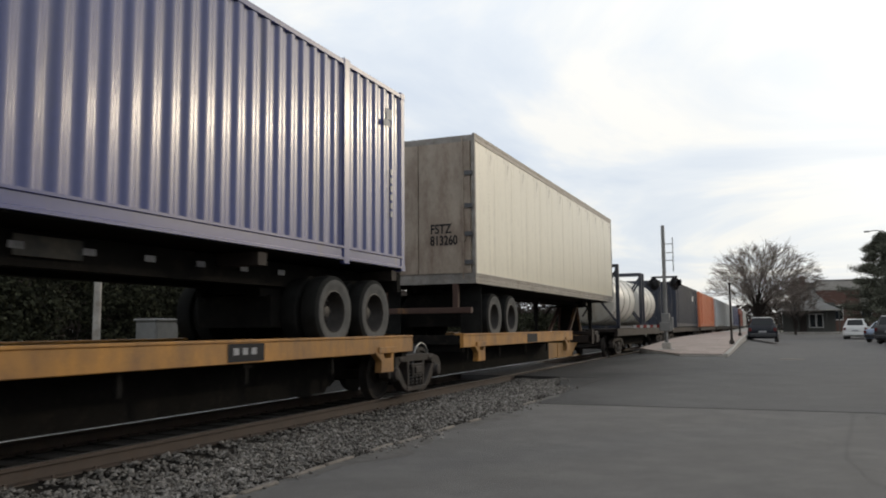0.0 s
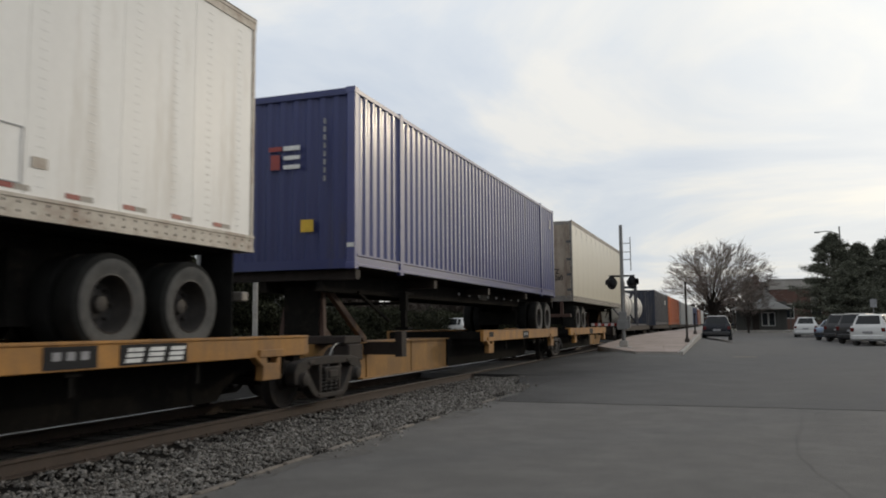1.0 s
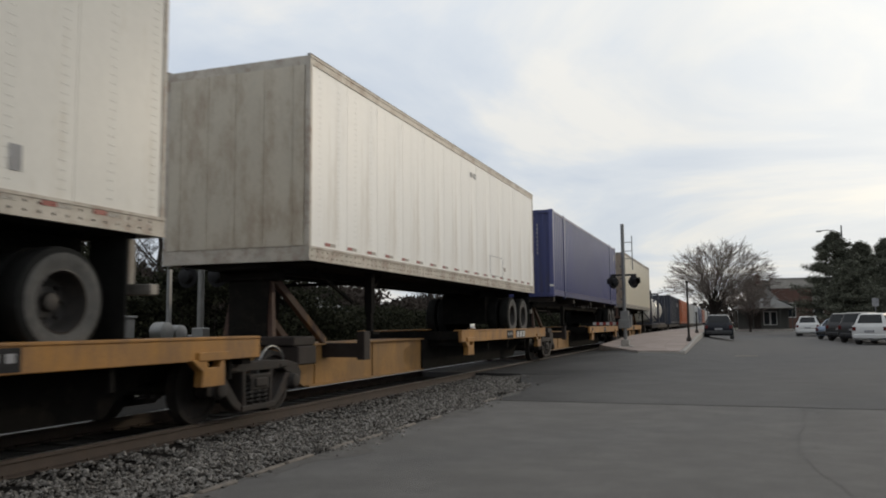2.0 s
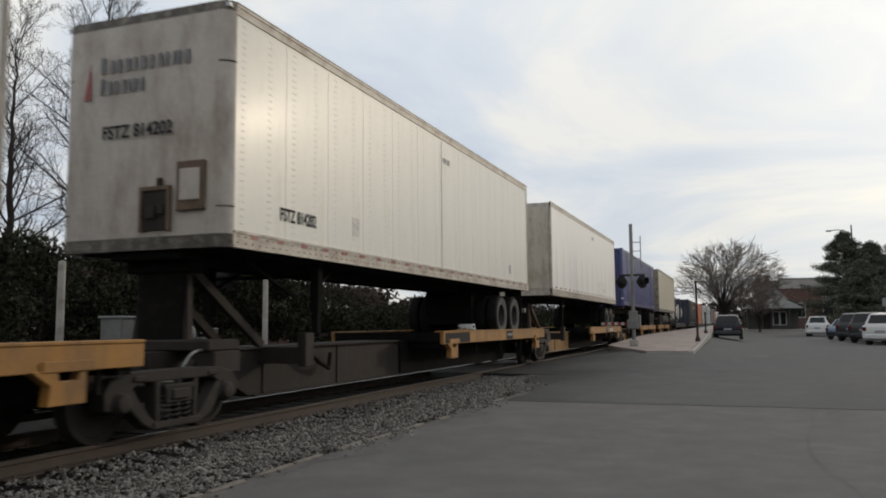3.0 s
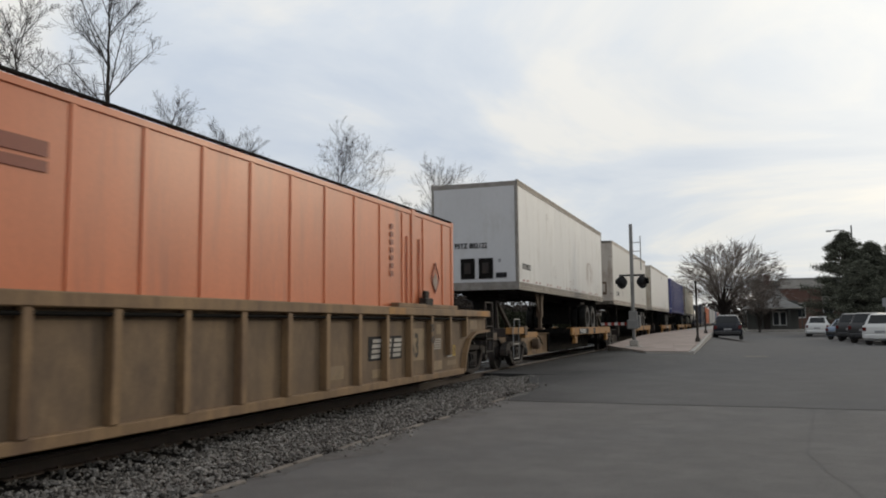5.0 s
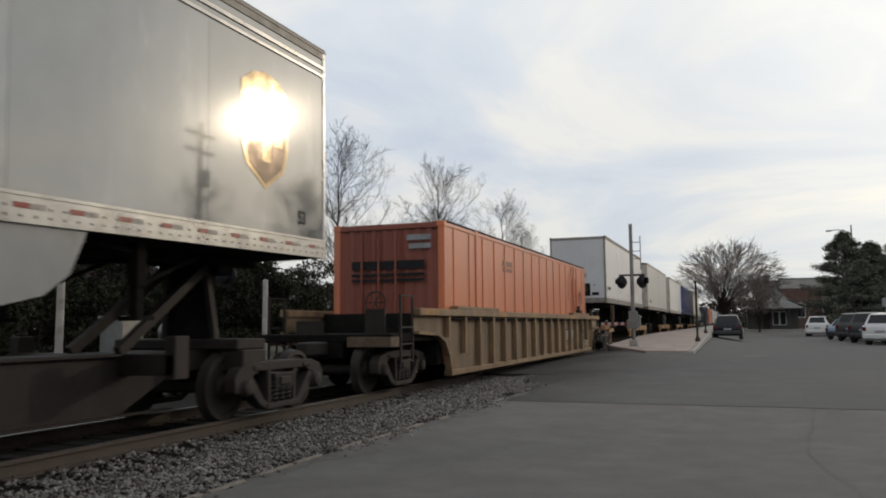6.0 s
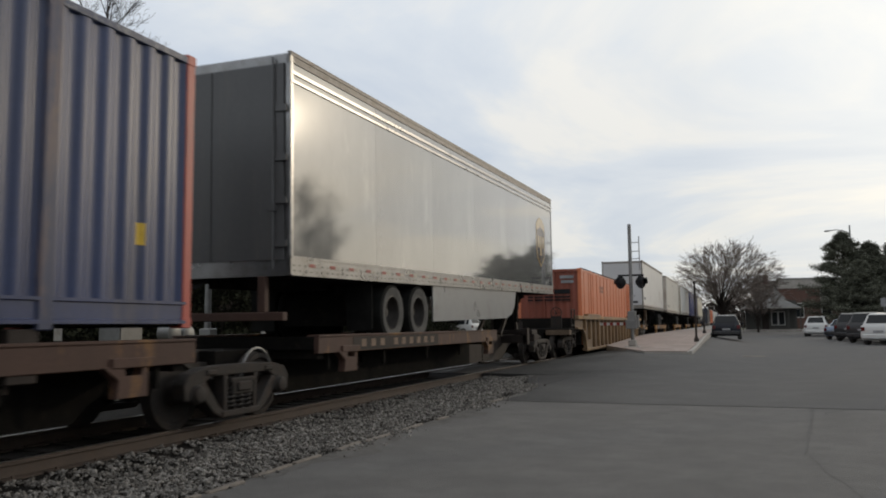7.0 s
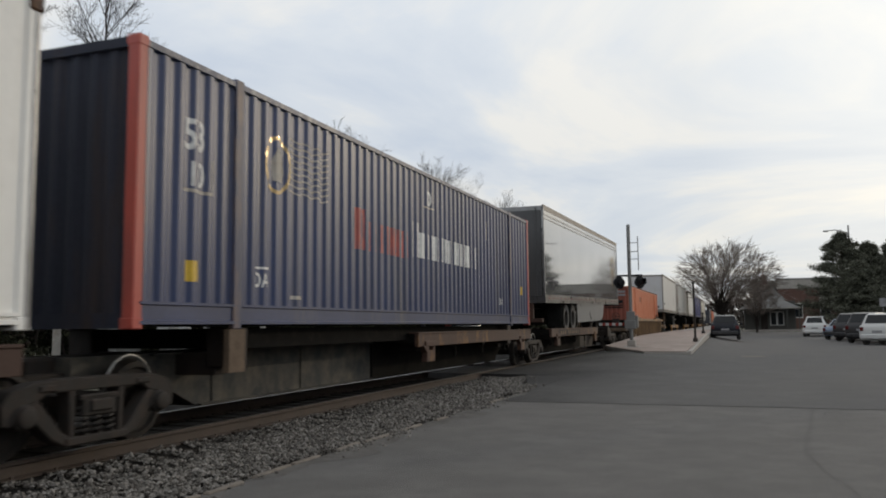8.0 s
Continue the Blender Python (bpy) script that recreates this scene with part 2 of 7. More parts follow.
RUSTY = mat("rusty_brown_paint", (0.075, 0.042, 0.032), 0.65, 0.0, 0.3, 0.8, (1, 1, 0.6), 0.1, 30, (0.30, 0.155, 0.045), 0.3, spec=0.3)
BARK = mat("bark", (0.042, 0.035, 0.031), 0.9, 0.0, 0.35, 3.0, (1, 1, 0.3), 0.3, 20, spec=0.15)
FARWOOD = mat("far_twigs", (0.07, 0.058, 0.05), 0.9, 0.0, 0.4, 0.5, bump=0.0, spec=0.05)
NEEDLE = mat("evergreen_leaf", (0.13, 0.135, 0.108), 0.8, 0.0, 0.5, 1.2, (1, 1, 1), 0.0, 20, spec=0.1)
HEDGE = mat("hedge_leaf", (0.034, 0.038, 0.026), 0.85, 0.0, 0.5, 0.8, (1, 1, 1), 0.0, 20, spec=0.08)
SHINGLE = mat("grey_shingle", (0.145, 0.143, 0.135), 0.85, 0.0, 0.2, 1.0, (1, 1, 1), 0.2, 12)
PARAPET = mat("pale_parapet", (0.34, 0.32, 0.29), 0.8, 0.0, 0.15, 1.0, bump=0.1)
BRICK = mat("red_brick", (0.105, 0.056, 0.043), 0.85, 0.0, 0.2, 2.0, (1, 1, 1), 0.2, 12, (0.09, 0.042, 0.032), 0.4)
SIDING = mat("grey_green_siding", (0.060, 0.060, 0.054), 0.8, 0.0, 0.15, 2.0, bump=0.1)
TRIM = mat("white_trim", (0.52, 0.52, 0.50), 0.6, 0.0, 0.1, 2.0, bump=0.05)
CARBLACK = mat("black_car_paint", (0.014, 0.016, 0.022), 0.25, 0.0, 0.1, 1.0, bump=0.0, coat=0.1, spec=0.2)
CARWHITE = mat("white_car_paint", (0.56, 0.56, 0.55), 0.3, 0.0, 0.05, 1.0, bump=0.0, coat=0.3)
CARBLUE = mat("pale_blue_car_paint", (0.20, 0.25, 0.33), 0.3, 0.4, 0.06, 1.0, bump=0.0, coat=0.3)
CARGREY = mat("dark_grey_car_paint", (0.05, 0.05, 0.052), 0.3, 0.3, 0.06, 1.0, bump=0.0, coat=0.1, spec=0.25)
GLASS = mat("dark_glass", (0.010, 0.012, 0.014), 0.06, 0.0, 0.0, 1.0, bump=0.0, spec=0.3)
DIRT = mat("road_dirt", (0.125, 0.116, 0.107), 0.95, 0.0, 0.35, 3.0, (1, 1, 1), 0.4, 70, (0.14, 0.132, 0.125), 0.7, spec=0.15)
LENS = mat("dark_lens", (0.010, 0.003, 0.003), 0.3, 0.0, 0.1, 1.0, bump=0.0)
TAIL = mat("tail_lamp", (0.09, 0.01, 0.01), 0.2, 0.0, 0.1, 1.0, bump=0.0)


SKIRT = mat("grey_skirt_plastic", (0.27, 0.27, 0.265), 0.3, 0.0, 0.12, 0.8, (1, 1, 1), 0.01, 3, (0.18, 0.17, 0.16), 0.3)
# Greyed white with the shade on the trailer's nose put into its colour.
NOSE_SHADED = mat("shaded_grey_white_sheet", (0.53, 0.53, 0.535), 0.45, 0.0, 0.07, 0.8, (1, 1, 0.35), 0.03, 9, (0.42, 0.41, 0.39), 0.3)
SCRIBBLE = mat("brown_spray_paint", (0.47, 0.38, 0.33), 0.5, 0.0, 0.35, 6.0, bump=0.0, dirt=(0.62, 0.58, 0.53), amount=0.6)
DIMM = mat("dim_grey_marking", (0.15, 0.15, 0.16), 0.6, 0.0, 0.3, 5.0, bump=0.0, dirt=(0.30, 0.28, 0.26), amount=0.4)
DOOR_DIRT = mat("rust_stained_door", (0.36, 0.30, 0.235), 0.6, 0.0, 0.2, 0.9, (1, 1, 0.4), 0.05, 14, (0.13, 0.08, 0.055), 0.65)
BEAM_GREY = mat("patched_grey_beam", (0.05, 0.052, 0.053), 0.7, 0.0, 0.3, 1.1, (1, 1, 1), 0.1, 30, (0.13, 0.115, 0.09), 0.75, spec=0.2)
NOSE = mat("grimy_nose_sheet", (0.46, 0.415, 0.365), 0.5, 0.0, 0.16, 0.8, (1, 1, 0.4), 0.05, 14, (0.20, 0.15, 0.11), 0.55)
ROOF_EDGE = mat("dark_roof_edge", (0.10, 0.085, 0.07), 0.5, 0.4, 0.35, 2.0, (1, 1, 1), 0.1, 30, (0.30, 0.27, 0.22), 0.45)
# Darker blue without a coat, for the container's end walls.
BLUE_END = mat("darker_end_blue", (0.026, 0.034, 0.125), 0.42, 0.0, 0.15, 0.9, STREAK, 0.03, 20, (0.05, 0.045, 0.06), 0.2)
# Grimy slate end wall, darkened for the shade of the container behind.
SLATE_END = mat("shaded_grimy_blue", (0.028, 0.032, 0.050), 0.6, 0.0, 0.3, 1.0, STREAK, 0.05, 20, (0.05, 0.035, 0.03), 0.4, spec=0.2)
WORN = mat("chipped_rail_paint", (0.035, 0.048, 0.10), 0.45, 0.0, 0.2, 3.0, (1, 1, 1), 0.05, 20, (0.42, 0.42, 0.40), 0.38)
RUSTPOST = mat("rust_streaked_blue", (0.04, 0.05, 0.10), 0.5, 0.0, 0.2, 2.0, (1, 1, 0.25), 0.05, 20, (0.20, 0.13, 0.09), 0.65)
FADED_RED = mat("sun_faded_red", (0.42, 0.08, 0.065), 0.5, 0.0, 0.3, 3.0, (1, 1, 0.5), 0.0, 20, (0.06, 0.05, 0.09), 0.6)
DUSTY_BROWN = mat("dusty_brown_steel", (0.16, 0.115, 0.08), 0.7, 0.0, 0.3, 2.0, (1, 1, 1), 0.1, 30, (0.08, 0.055, 0.04), 0.6, spec=0.2)


def crossing_asphalt():
    """Dark asphalt, darker towards the rails, in uneven patches."""
    ma = mat("crossing_asphalt", (0.112, 0.108, 0.105), 0.85, 0.0, 0.2, 0.9, (1, 1, 1), 0.5, 120, (0.094, 0.091, 0.088), 0.5, spec=0.22)
    t = ma.node_tree
    bs = t.nodes["Principled BSDF"]
    src = bs.inputs["Base Color"].links[0].from_socket
    tc = t.nodes.new("ShaderNodeTexCoord")
    sep = t.nodes.new("ShaderNodeSeparateXYZ")
    t.links.new(tc.outputs["Object"], sep.inputs[0])
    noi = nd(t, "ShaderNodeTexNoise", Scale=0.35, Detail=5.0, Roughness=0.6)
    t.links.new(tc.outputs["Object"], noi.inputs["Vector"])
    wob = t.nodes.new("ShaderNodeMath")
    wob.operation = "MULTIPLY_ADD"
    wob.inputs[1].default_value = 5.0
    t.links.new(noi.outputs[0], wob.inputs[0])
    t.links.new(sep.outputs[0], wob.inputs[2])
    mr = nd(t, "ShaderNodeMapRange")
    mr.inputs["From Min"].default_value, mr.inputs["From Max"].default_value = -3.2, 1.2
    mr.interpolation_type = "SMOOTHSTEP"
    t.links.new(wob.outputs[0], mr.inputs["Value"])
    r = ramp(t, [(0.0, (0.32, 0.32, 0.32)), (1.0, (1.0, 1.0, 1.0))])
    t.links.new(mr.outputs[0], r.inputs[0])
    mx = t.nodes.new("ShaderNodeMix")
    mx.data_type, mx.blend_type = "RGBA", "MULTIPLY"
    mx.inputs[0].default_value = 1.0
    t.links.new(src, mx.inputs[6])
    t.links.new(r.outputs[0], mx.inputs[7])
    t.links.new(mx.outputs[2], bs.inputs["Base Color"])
    return ma


CROSSING = crossing_asphalt()


# ---- mesh helpers ----
def bx(bm, x0, x1, y0, y1, z0, z1):
    v = [bm.verts.new(p) for p in ((x0, y0, z0), (x1, y0, z0), (x1, y1, z0), (x0, y1, z0), (x0, y0, z1), (x1, y0, z1), (x1, y1, z1), (x0, y1, z1))]
    for f in ((3, 2, 1, 0), (4, 5, 6, 7), (0, 1, 5, 4), (1, 2, 6, 5), (2, 3, 7, 6), (3, 0, 4, 7)):
        bm.faces.new([v[i] for i in f])


def prism(bm, poly, a0, a1, axis="x"):
    """A polygon of (u, v) pairs pushed along an axis: x takes (y, z), y takes (x, z), z takes (x, y)."""
    def at(a, p):
        return {"x": (a, p[0], p[1]), "y": (p[0], a, p[1]), "z": (p[0], p[1], a)}[axis]
    lo, hi = [bm.verts.new(at(a0, p)) for p in poly], [bm.verts.new(at(a1, p)) for p in poly]
    bm.faces.new(lo[::-1]), bm.faces.new(hi)
    for i in range(len(poly)):
        j = (i + 1) % len(poly)
        bm.faces.new((lo[i], lo[j], hi[j], hi[i]))


def lathe(bm, c, prof, axis="x", n=24, cap=True):
    """Rings of (radius, place along the axis) round c."""
    rings = []
    for r, a in prof:
        ring = []
        for i in range(n):
            s, k = r * math.sin(2 * math.pi * i / n), r * math.cos(2 * math.pi * i / n)
            o = {"x": (a, s, k), "y": (s, a, k), "z": (s, k, a)}[axis]
            ring.append(bm.verts.new((c[0] + o[0], c[1] + o[1], c[2] + o[2])))
        rings.append(ring)
    for p, q in zip(rings, rings[1:]):
        for i in range(n):
            j = (i + 1) % n
            bm.faces.new((p[i], p[j], q[j], q[i]))
    if cap:
        bm.faces.new(rings[0][::-1]), bm.faces.new(rings[-1])


def tube(bm, p0, p1, r, n=8, r1=None):
    p0, p1 = Vector(p0), Vector(p1)
    d = (p1 - p0).normalized()
    a = d.orthogonal().normalized()
    b = d.cross(a)
    rings = []
    for p, q in ((p0, r), (p1, r if r1 is None else r1)):
        rings.append([bm.verts.new(p + q * (math.cos(2 * math.pi * i / n) * a + math.sin(2 * math.pi * i / n) * b)) for i in range(n)])
    for i in range(n):
        j = (i + 1) % n
        bm.faces.new((rings[0][i], rings[0][j], rings[1][j], rings[1][i]))
    bm.faces.new(rings[0][::-1]), bm.faces.new(rings[1])


def beam(bm, p0, p1, w, h):
    """A square bar between two points of one lengthwise plane, w wide in x, h deep."""
    p0, p1 = Vector(p0), Vector(p1)
    d = (p1 - p0).normalized()
    a = Vector((1, 0, 0)) if abs(d.x) < 0.9 else Vector((0, 0, 1))
    b = d.cross(a).normalized()
    a = b.cross(d).normalized()
    rings = [[bm.verts.new(p + sa * w / 2 * a + sb * h / 2 * b) for sa, sb in ((-1, -1), (1, -1), (1, 1), (-1, 1))] for p in (p0, p1)]
    for i in range(4):
        j = (i + 1) % 4
        bm.faces.new((rings[0][i], rings[0][j], rings[1][j], rings[1][i]))
    bm.faces.new(rings[0][::-1]), bm.faces.new(rings[1])


def mesh_of(name, bm, material, bevel=0.0):
    bmesh.ops.recalc_face_normals(bm, faces=bm.faces)
    if bevel:
        bmesh.ops.bevel(bm, geom=[e for e in bm.edges if len(e.link_faces) == 2 and e.calc_face_angle(0) > 0.6], offset=bevel, segments=1, affect="EDGES", clamp_overlap=True)
    me = bpy.data.meshes.new(name)
    bm.to_mesh(me)
    bm.free()
    me.shade_smooth()
    me.set_sharp_from_angle(angle=radians(32))
    me.materials.append(material)
    return me


def part(name, bm, material, parent=None, label="", at=None, bevel=0.0):
    me = bm if isinstance(bm, bpy.types.Mesh) else mesh_of(name, bm, material, bevel)
    ob = new(name, me)
    ob.parent = parent
    if at is not None:
        ob.matrix_basis = at
    return tagged(ob, label)


def boxes(*rows):
    bm = bmesh.new()
    for r in rows:
        bx(bm, *r)
    return bm


def lettering(body, size, material, parent, m, width=0.0, name="lettering", align="LEFT"):
    cu = bpy.data.curves.new(name, "FONT")
    cu.body, cu.size, cu.extrude, cu.align_x, cu.offset = body, size, 0.001, align, size * 0.022
    cu.materials.append(material)
    ob = new(name, cu)
    ob.parent = parent
    ob.matrix_basis = m @ Matrix.Diagonal((width or 1.0, 1, 1, 1))
    return ob


SIDE = (90, 0, 90)    # upright, read from +x
REAR = (90, 0, 0)     # upright, read from -y

# ---- the train's running gear ----
TRAIN = []            # (thing, place along the track at the start)
WHEELS = []           # wheelsets that roll


def rolling(name, u, label, category, group=""):
    root = new(name)
    y = u - DTAN
    root.matrix_basis = pose(TX, y, 0)
    TRAIN.append((root, y))
    return tagged(root, label, category, group)


def make_wheelset_mesh():
    bm = bmesh.new()
    for s in (-1, 1):
        lathe(bm, (s * 0.72, 0, 0), [(0.10, s * -0.06), (0.30, s * -0.05), (0.40, s * -0.08), (0.445, s * -0.07), (0.43, s * -0.04), (0.42, s * 0.06), (0.36, s * 0.07), (0.34, s * 0.03), (0.16, s * 0.02), (0.13, s * 0.09), (0.09, s * 0.09)], n=28)
        lathe(bm, (s * 0.98, 0, 0), [(0.08, -0.16), (0.12, -0.12), (0.12, 0.12), (0.09, 0.14)], n=10)
        for k in range(3):
            bx(bm, s * 0.98 + 0.12, s * 0.98 + 0.15, 0.06 * math.cos(k * 2.09) - 0.015, 0.06 * math.cos(k * 2.09) + 0.015, 0.06 * math.sin(k * 2.09) - 0.015, 0.06 * math.sin(k * 2.09) + 0.015)
    tube(bm, (-0.7, 0, 0), (0.7, 0, 0), 0.085, 10)
    return mesh_of("wheelset", bm, CAST)


def make_sideframe_mesh():
    """A cast frame: a bowed top chord, broad slanting legs, two columns and a spring seat."""
    bm = bmesh.new()
    prism(bm, [(-1.10, 0.36), (-1.12, 0.54), (-1.02, 0.66), (-0.76, 0.72), (-0.4, 0.735), (0.4, 0.735), (0.76, 0.72), (1.02, 0.66), (1.12, 0.54), (1.10, 0.36), (1.0, 0.34), (0.96, 0.50), (0.72, 0.55), (0.62, 0.61), (-0.62, 0.61), (-0.72, 0.55), (-0.96, 0.50), (-1.0, 0.34)], -0.09, 0.09)
    for s in (-1, 1):
        prism(bm, [(s * 0.95, 0.50), (s * 0.72, 0.56), (s * 0.44, 0.24), (s * 0.24, 0.12), (s * 0.40, 0.10), (s * 0.56, 0.18), (s * 0.76, 0.36)], -0.088, 0.088)
        prism(bm, [(s * 0.37, 0.64), (s * 0.28, 0.64), (s * 0.28, 0.16), (s * 0.34, 0.16)], -0.085, 0.085)
        prism(bm, [(s * 1.0, 0.53), (s * 0.76, 0.53), (s * 0.76, 0.38), (s * 0.80, 0.32), (s * 0.94, 0.32), (s * 0.99, 0.38)], -0.07, 0.07)
        lathe(bm, (0.09, s * 0.88, 0.42), [(0.10, -0.02), (0.105, 0.05), (0.08, 0.07)], n=14)
        bx(bm, 0.085, 0.11, s * 0.62 - 0.10, s * 0.62 + 0.10, 0.625, 0.69)
    bx(bm, -0.11, 0.11, -0.40, 0.40, 0.10, 0.18)
    bx(bm, 0.07, 0.12, -0.25, 0.25, 0.51, 0.57)
    return mesh_of("side_frame", bm, CAST, 0.016)


def make_spring_mesh():
    bm = bmesh.new()
    for y in (-0.17, 0.0, 0.17):
        pts = [(0.03 + 0.07 * math.cos(a * 0.8), y + 0.07 * math.sin(a * 0.8), 0.18 + a * 0.0070) for a in range(0, 46)]
        for p, q in zip(pts, pts[1:]):
            tube(bm, p, q, 0.016, 4)
    return mesh_of("spring", bm, RIM)


WHEELSET, SIDEFRAME, SPRING = make_wheelset_mesh(), make_sideframe_mesh(), make_spring_mesh()
BOLSTER = mesh_of("bolster", boxes((-1.12, 1.12, -0.22, 0.22, 0.36, 0.56), (-0.35, 0.35, -0.3, 0.3, 0.5, 0.74), (-1.15, 1.15, -0.14, 0.14, 0.40, 0.52)), CAST, 0.015)
BRAKE = mesh_of("brake_beam", boxes((-0.8, 0.8, 0.36, 0.42, 0.3, 0.4), (-0.8, 0.8, -0.42, -0.36, 0.3, 0.4), (-0.82, -0.62, 0.38, 0.48, 0.22, 0.5), (0.62, 0.82, 0.38, 0.48, 0.22, 0.5), (-0.82, -0.62, -0.48, -0.38, 0.22, 0.5), (0.62, 0.82, -0.48, -0.38, 0.22, 0.5)), GRIME)


def truck(parent, y, turning=True):
    tr = new("truck")
    tr.parent = parent
    tr.matrix_basis = pose(0, y, 0)
    for s in (-1, 1):
        part("side_frame", SIDEFRAME, None, tr, at=pose(s * 1.0, 0, 0))
        part("spring", SPRING, None, tr, at=pose(s * 1.0, 0, 0, 0, 0, 90 - s * 90))
    part("bolster", BOLSTER, None, tr)
    part("brake_beam", BRAKE, None, tr)
    for s in (-1, 1):
        w = part("wheelset", WHEELSET, None, tr, at=pose(0, s * 0.88, 0.42))
        if turning:
            WHEELS.append((w, s * 0.88))
    return tr


# ---- spine cars: a centre beam, a wheel platform and a hitch ----
def fascia(parent, y0, y1, paint, patches):
    """Both long edges of a wheel platform, with dark stencil patches on them."""
    for s in (-1, 1):
        lo, hi = sorted((s * 1.22, s * 1.30))
        part("edge_beam", boxes((lo, hi, y0, y1, 0.80, 1.04), (min(s * 1.1, s * 1.31), max(s * 1.1, s * 1.31), y0, y1, 1.04, 1.075)), paint, parent, bevel=0.008)
    for a, b, m in patches:
        part("stencil_patch", boxes((1.302, 1.306, a, b, 0.82, 1.03)), m, parent)


def spine_unit(u_low, u_high, plat, hitch, paint, plat_paint, label, patches=(), low_truck=True, high_truck=False, turning=True, group="spine car units", pedestals=(), cross=True):
    """A unit between the truck centres u_low and u_high; plat: the platform's stretch; hitch: the stand's place."""
    mid = (u_low + u_high) / 2
    root = rolling("spine_car", mid, label, "rail car", group)
    a, b = u_low - mid + 0.3, u_high - mid - 0.3
    bm = bmesh.new()
    p0, p1 = plat[0] - mid, plat[1] - mid
    if (p0 + p1) > 0:
        d0, d1, dark = a + 1.2, p0 - 0.3, (p0 - 0.3, b)
        prism(bm, [(a, 0.68), (d0, 0.62), (d0 + 0.9, 0.20), (d1, 0.20), (d1, 0.90), (a, 0.90)], -0.42, 0.42)
    else:
        d0, d1, dark = p1 + 0.3, b - 1.2, (a, p1 + 0.3)
        prism(bm, [(d0, 0.90), (d0, 0.20), (d1 - 0.9, 0.20), (d1, 0.62), (b, 0.68), (b, 0.90)], -0.42, 0.42)
    beam_paint = BEAM_YELLOW if paint is YELLOW else paint
    part("centre_beam", bm, beam_paint, root)
    for s in (-1, 1):
        lo, hi = sorted((s * 0.421, s * 0.50))
        part("beam_flange", boxes((lo, hi, d0 + 0.9, d1 - 0.05, 0.20, 0.225)), beam_paint, root)
        part("beam_flange", boxes((lo, hi, d0, d1, 0.875, 0.897)), beam_paint, root)
        y = d0 + 1.2
        while y < d1 - 0.8:
            part("stiffener", boxes((min(s * 0.421, s * 0.44), max(s * 0.421, s * 0.44), y, y + 0.025, 0.227, 0.873)), beam_paint, root)
            y += 2.3
    bm = bmesh.new()
    lowend, highend = (0.0, 1.75) if (p0 + p1) > 0 else (1.75, 0.0)
    poly = [(dark[0], 0.88), (dark[0], 0.62 if lowend else 0.2)]
    if lowend:
        poly += [(dark[0] + 0.9, 0.60), (dark[0] + 1.35, 0.50), (dark[0] + 1.65, 0.34), (dark[0] + 1.8, 0.2)]
    if highend:
        poly += [(dark[1] - 1.8, 0.2), (dark[1] - 1.65, 0.34), (dark[1] - 1.35, 0.50), (dark[1] - 0.9, 0.60)]
    poly += [(dark[1], 0.62 if highend else 0.2), (dark[1], 0.88)]
    prism(bm, poly, -0.46, 0.46)
    # This stretch is black for grime and for the platform's shade, painted in.
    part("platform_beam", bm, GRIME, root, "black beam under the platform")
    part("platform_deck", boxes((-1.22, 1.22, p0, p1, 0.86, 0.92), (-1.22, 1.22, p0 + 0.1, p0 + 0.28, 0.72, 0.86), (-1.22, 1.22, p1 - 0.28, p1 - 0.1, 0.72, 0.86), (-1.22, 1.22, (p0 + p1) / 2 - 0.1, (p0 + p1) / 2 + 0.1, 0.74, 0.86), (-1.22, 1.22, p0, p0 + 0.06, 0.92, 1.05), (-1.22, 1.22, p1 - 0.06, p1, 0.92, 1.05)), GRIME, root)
    fascia(root, p0, p1, plat_paint, [(x0 - mid, x1 - mid, m) for x0, x1, m in patches])
    n = max(2, int((p1 - p0) / 1.6))
    for i in range(n):
        y = p0 + 0.5 + (p1 - p0 - 1.0) * i / (n - 1)
        part("stake_bracket", boxes((1.16, 1.2, y - 0.03, y + 0.03, 0.55, 0.82), (0.42, 1.2, y - 0.02, y + 0.02, 0.74, 0.82)), GRIME, root)
    for y in ((p0 + 0.62, p1 - 1.0) if (p0 + p1) > 0 else (p0 + 1.0, p1 - 0.62)):
        bm = bmesh.new()
        prism(bm, [(y - 0.42, 0.82), (y - 0.2, 0.68), (y - 0.22, 0.5), (y + 0.22, 0.5), (y + 0.22, 0.8), (y + 0.14, 0.8), (y + 0.12, 0.72), (y - 0.1, 0.72), (y - 0.12, 0.82)], 1.2, 1.32)
        bx(bm, 1.2, 1.335, y - 0.3, y + 0.3, 0.80, 0.9)
        part("jacking_pad", bm, plat_paint, root, bevel=0.008)
    if hitch is not None:
        h = hitch - mid
        d = 1 if h < 0 else -1
        bm = bmesh.new()
        for s in (-1, 1):
            beam(bm, (s * 0.42, h, 0.9), (s * 0.3, h + d * 0.12, 2.05), 0.08, 0.10)
            beam(bm, (s * 0.36, h + d * 1.75, 0.92), (s * 0.3, h + d * 0.12, 2.0), 0.09, 0.12)
            bx(bm, min(s * 0.3, s * 0.5), max(s * 0.3, s * 0.5), h - 0.2, h + 0.2, 0.88, 1.02)
        part("hitch_strut", bm, RUSTY if paint is YELLOW else BROWN, root)
        part("hitch_web", boxes((-0.34, 0.34, h - 0.05, h + 0.05, 1.02, 1.95)), GRIME, root)
        part("hitch_plate", boxes((-0.55, 0.55, h - 0.35, h + 0.5, 2.05, 2.16), (-0.5, 0.5, h - 0.1, h + 0.25, 1.9, 2.06)), GRIME, root, bevel=0.02)
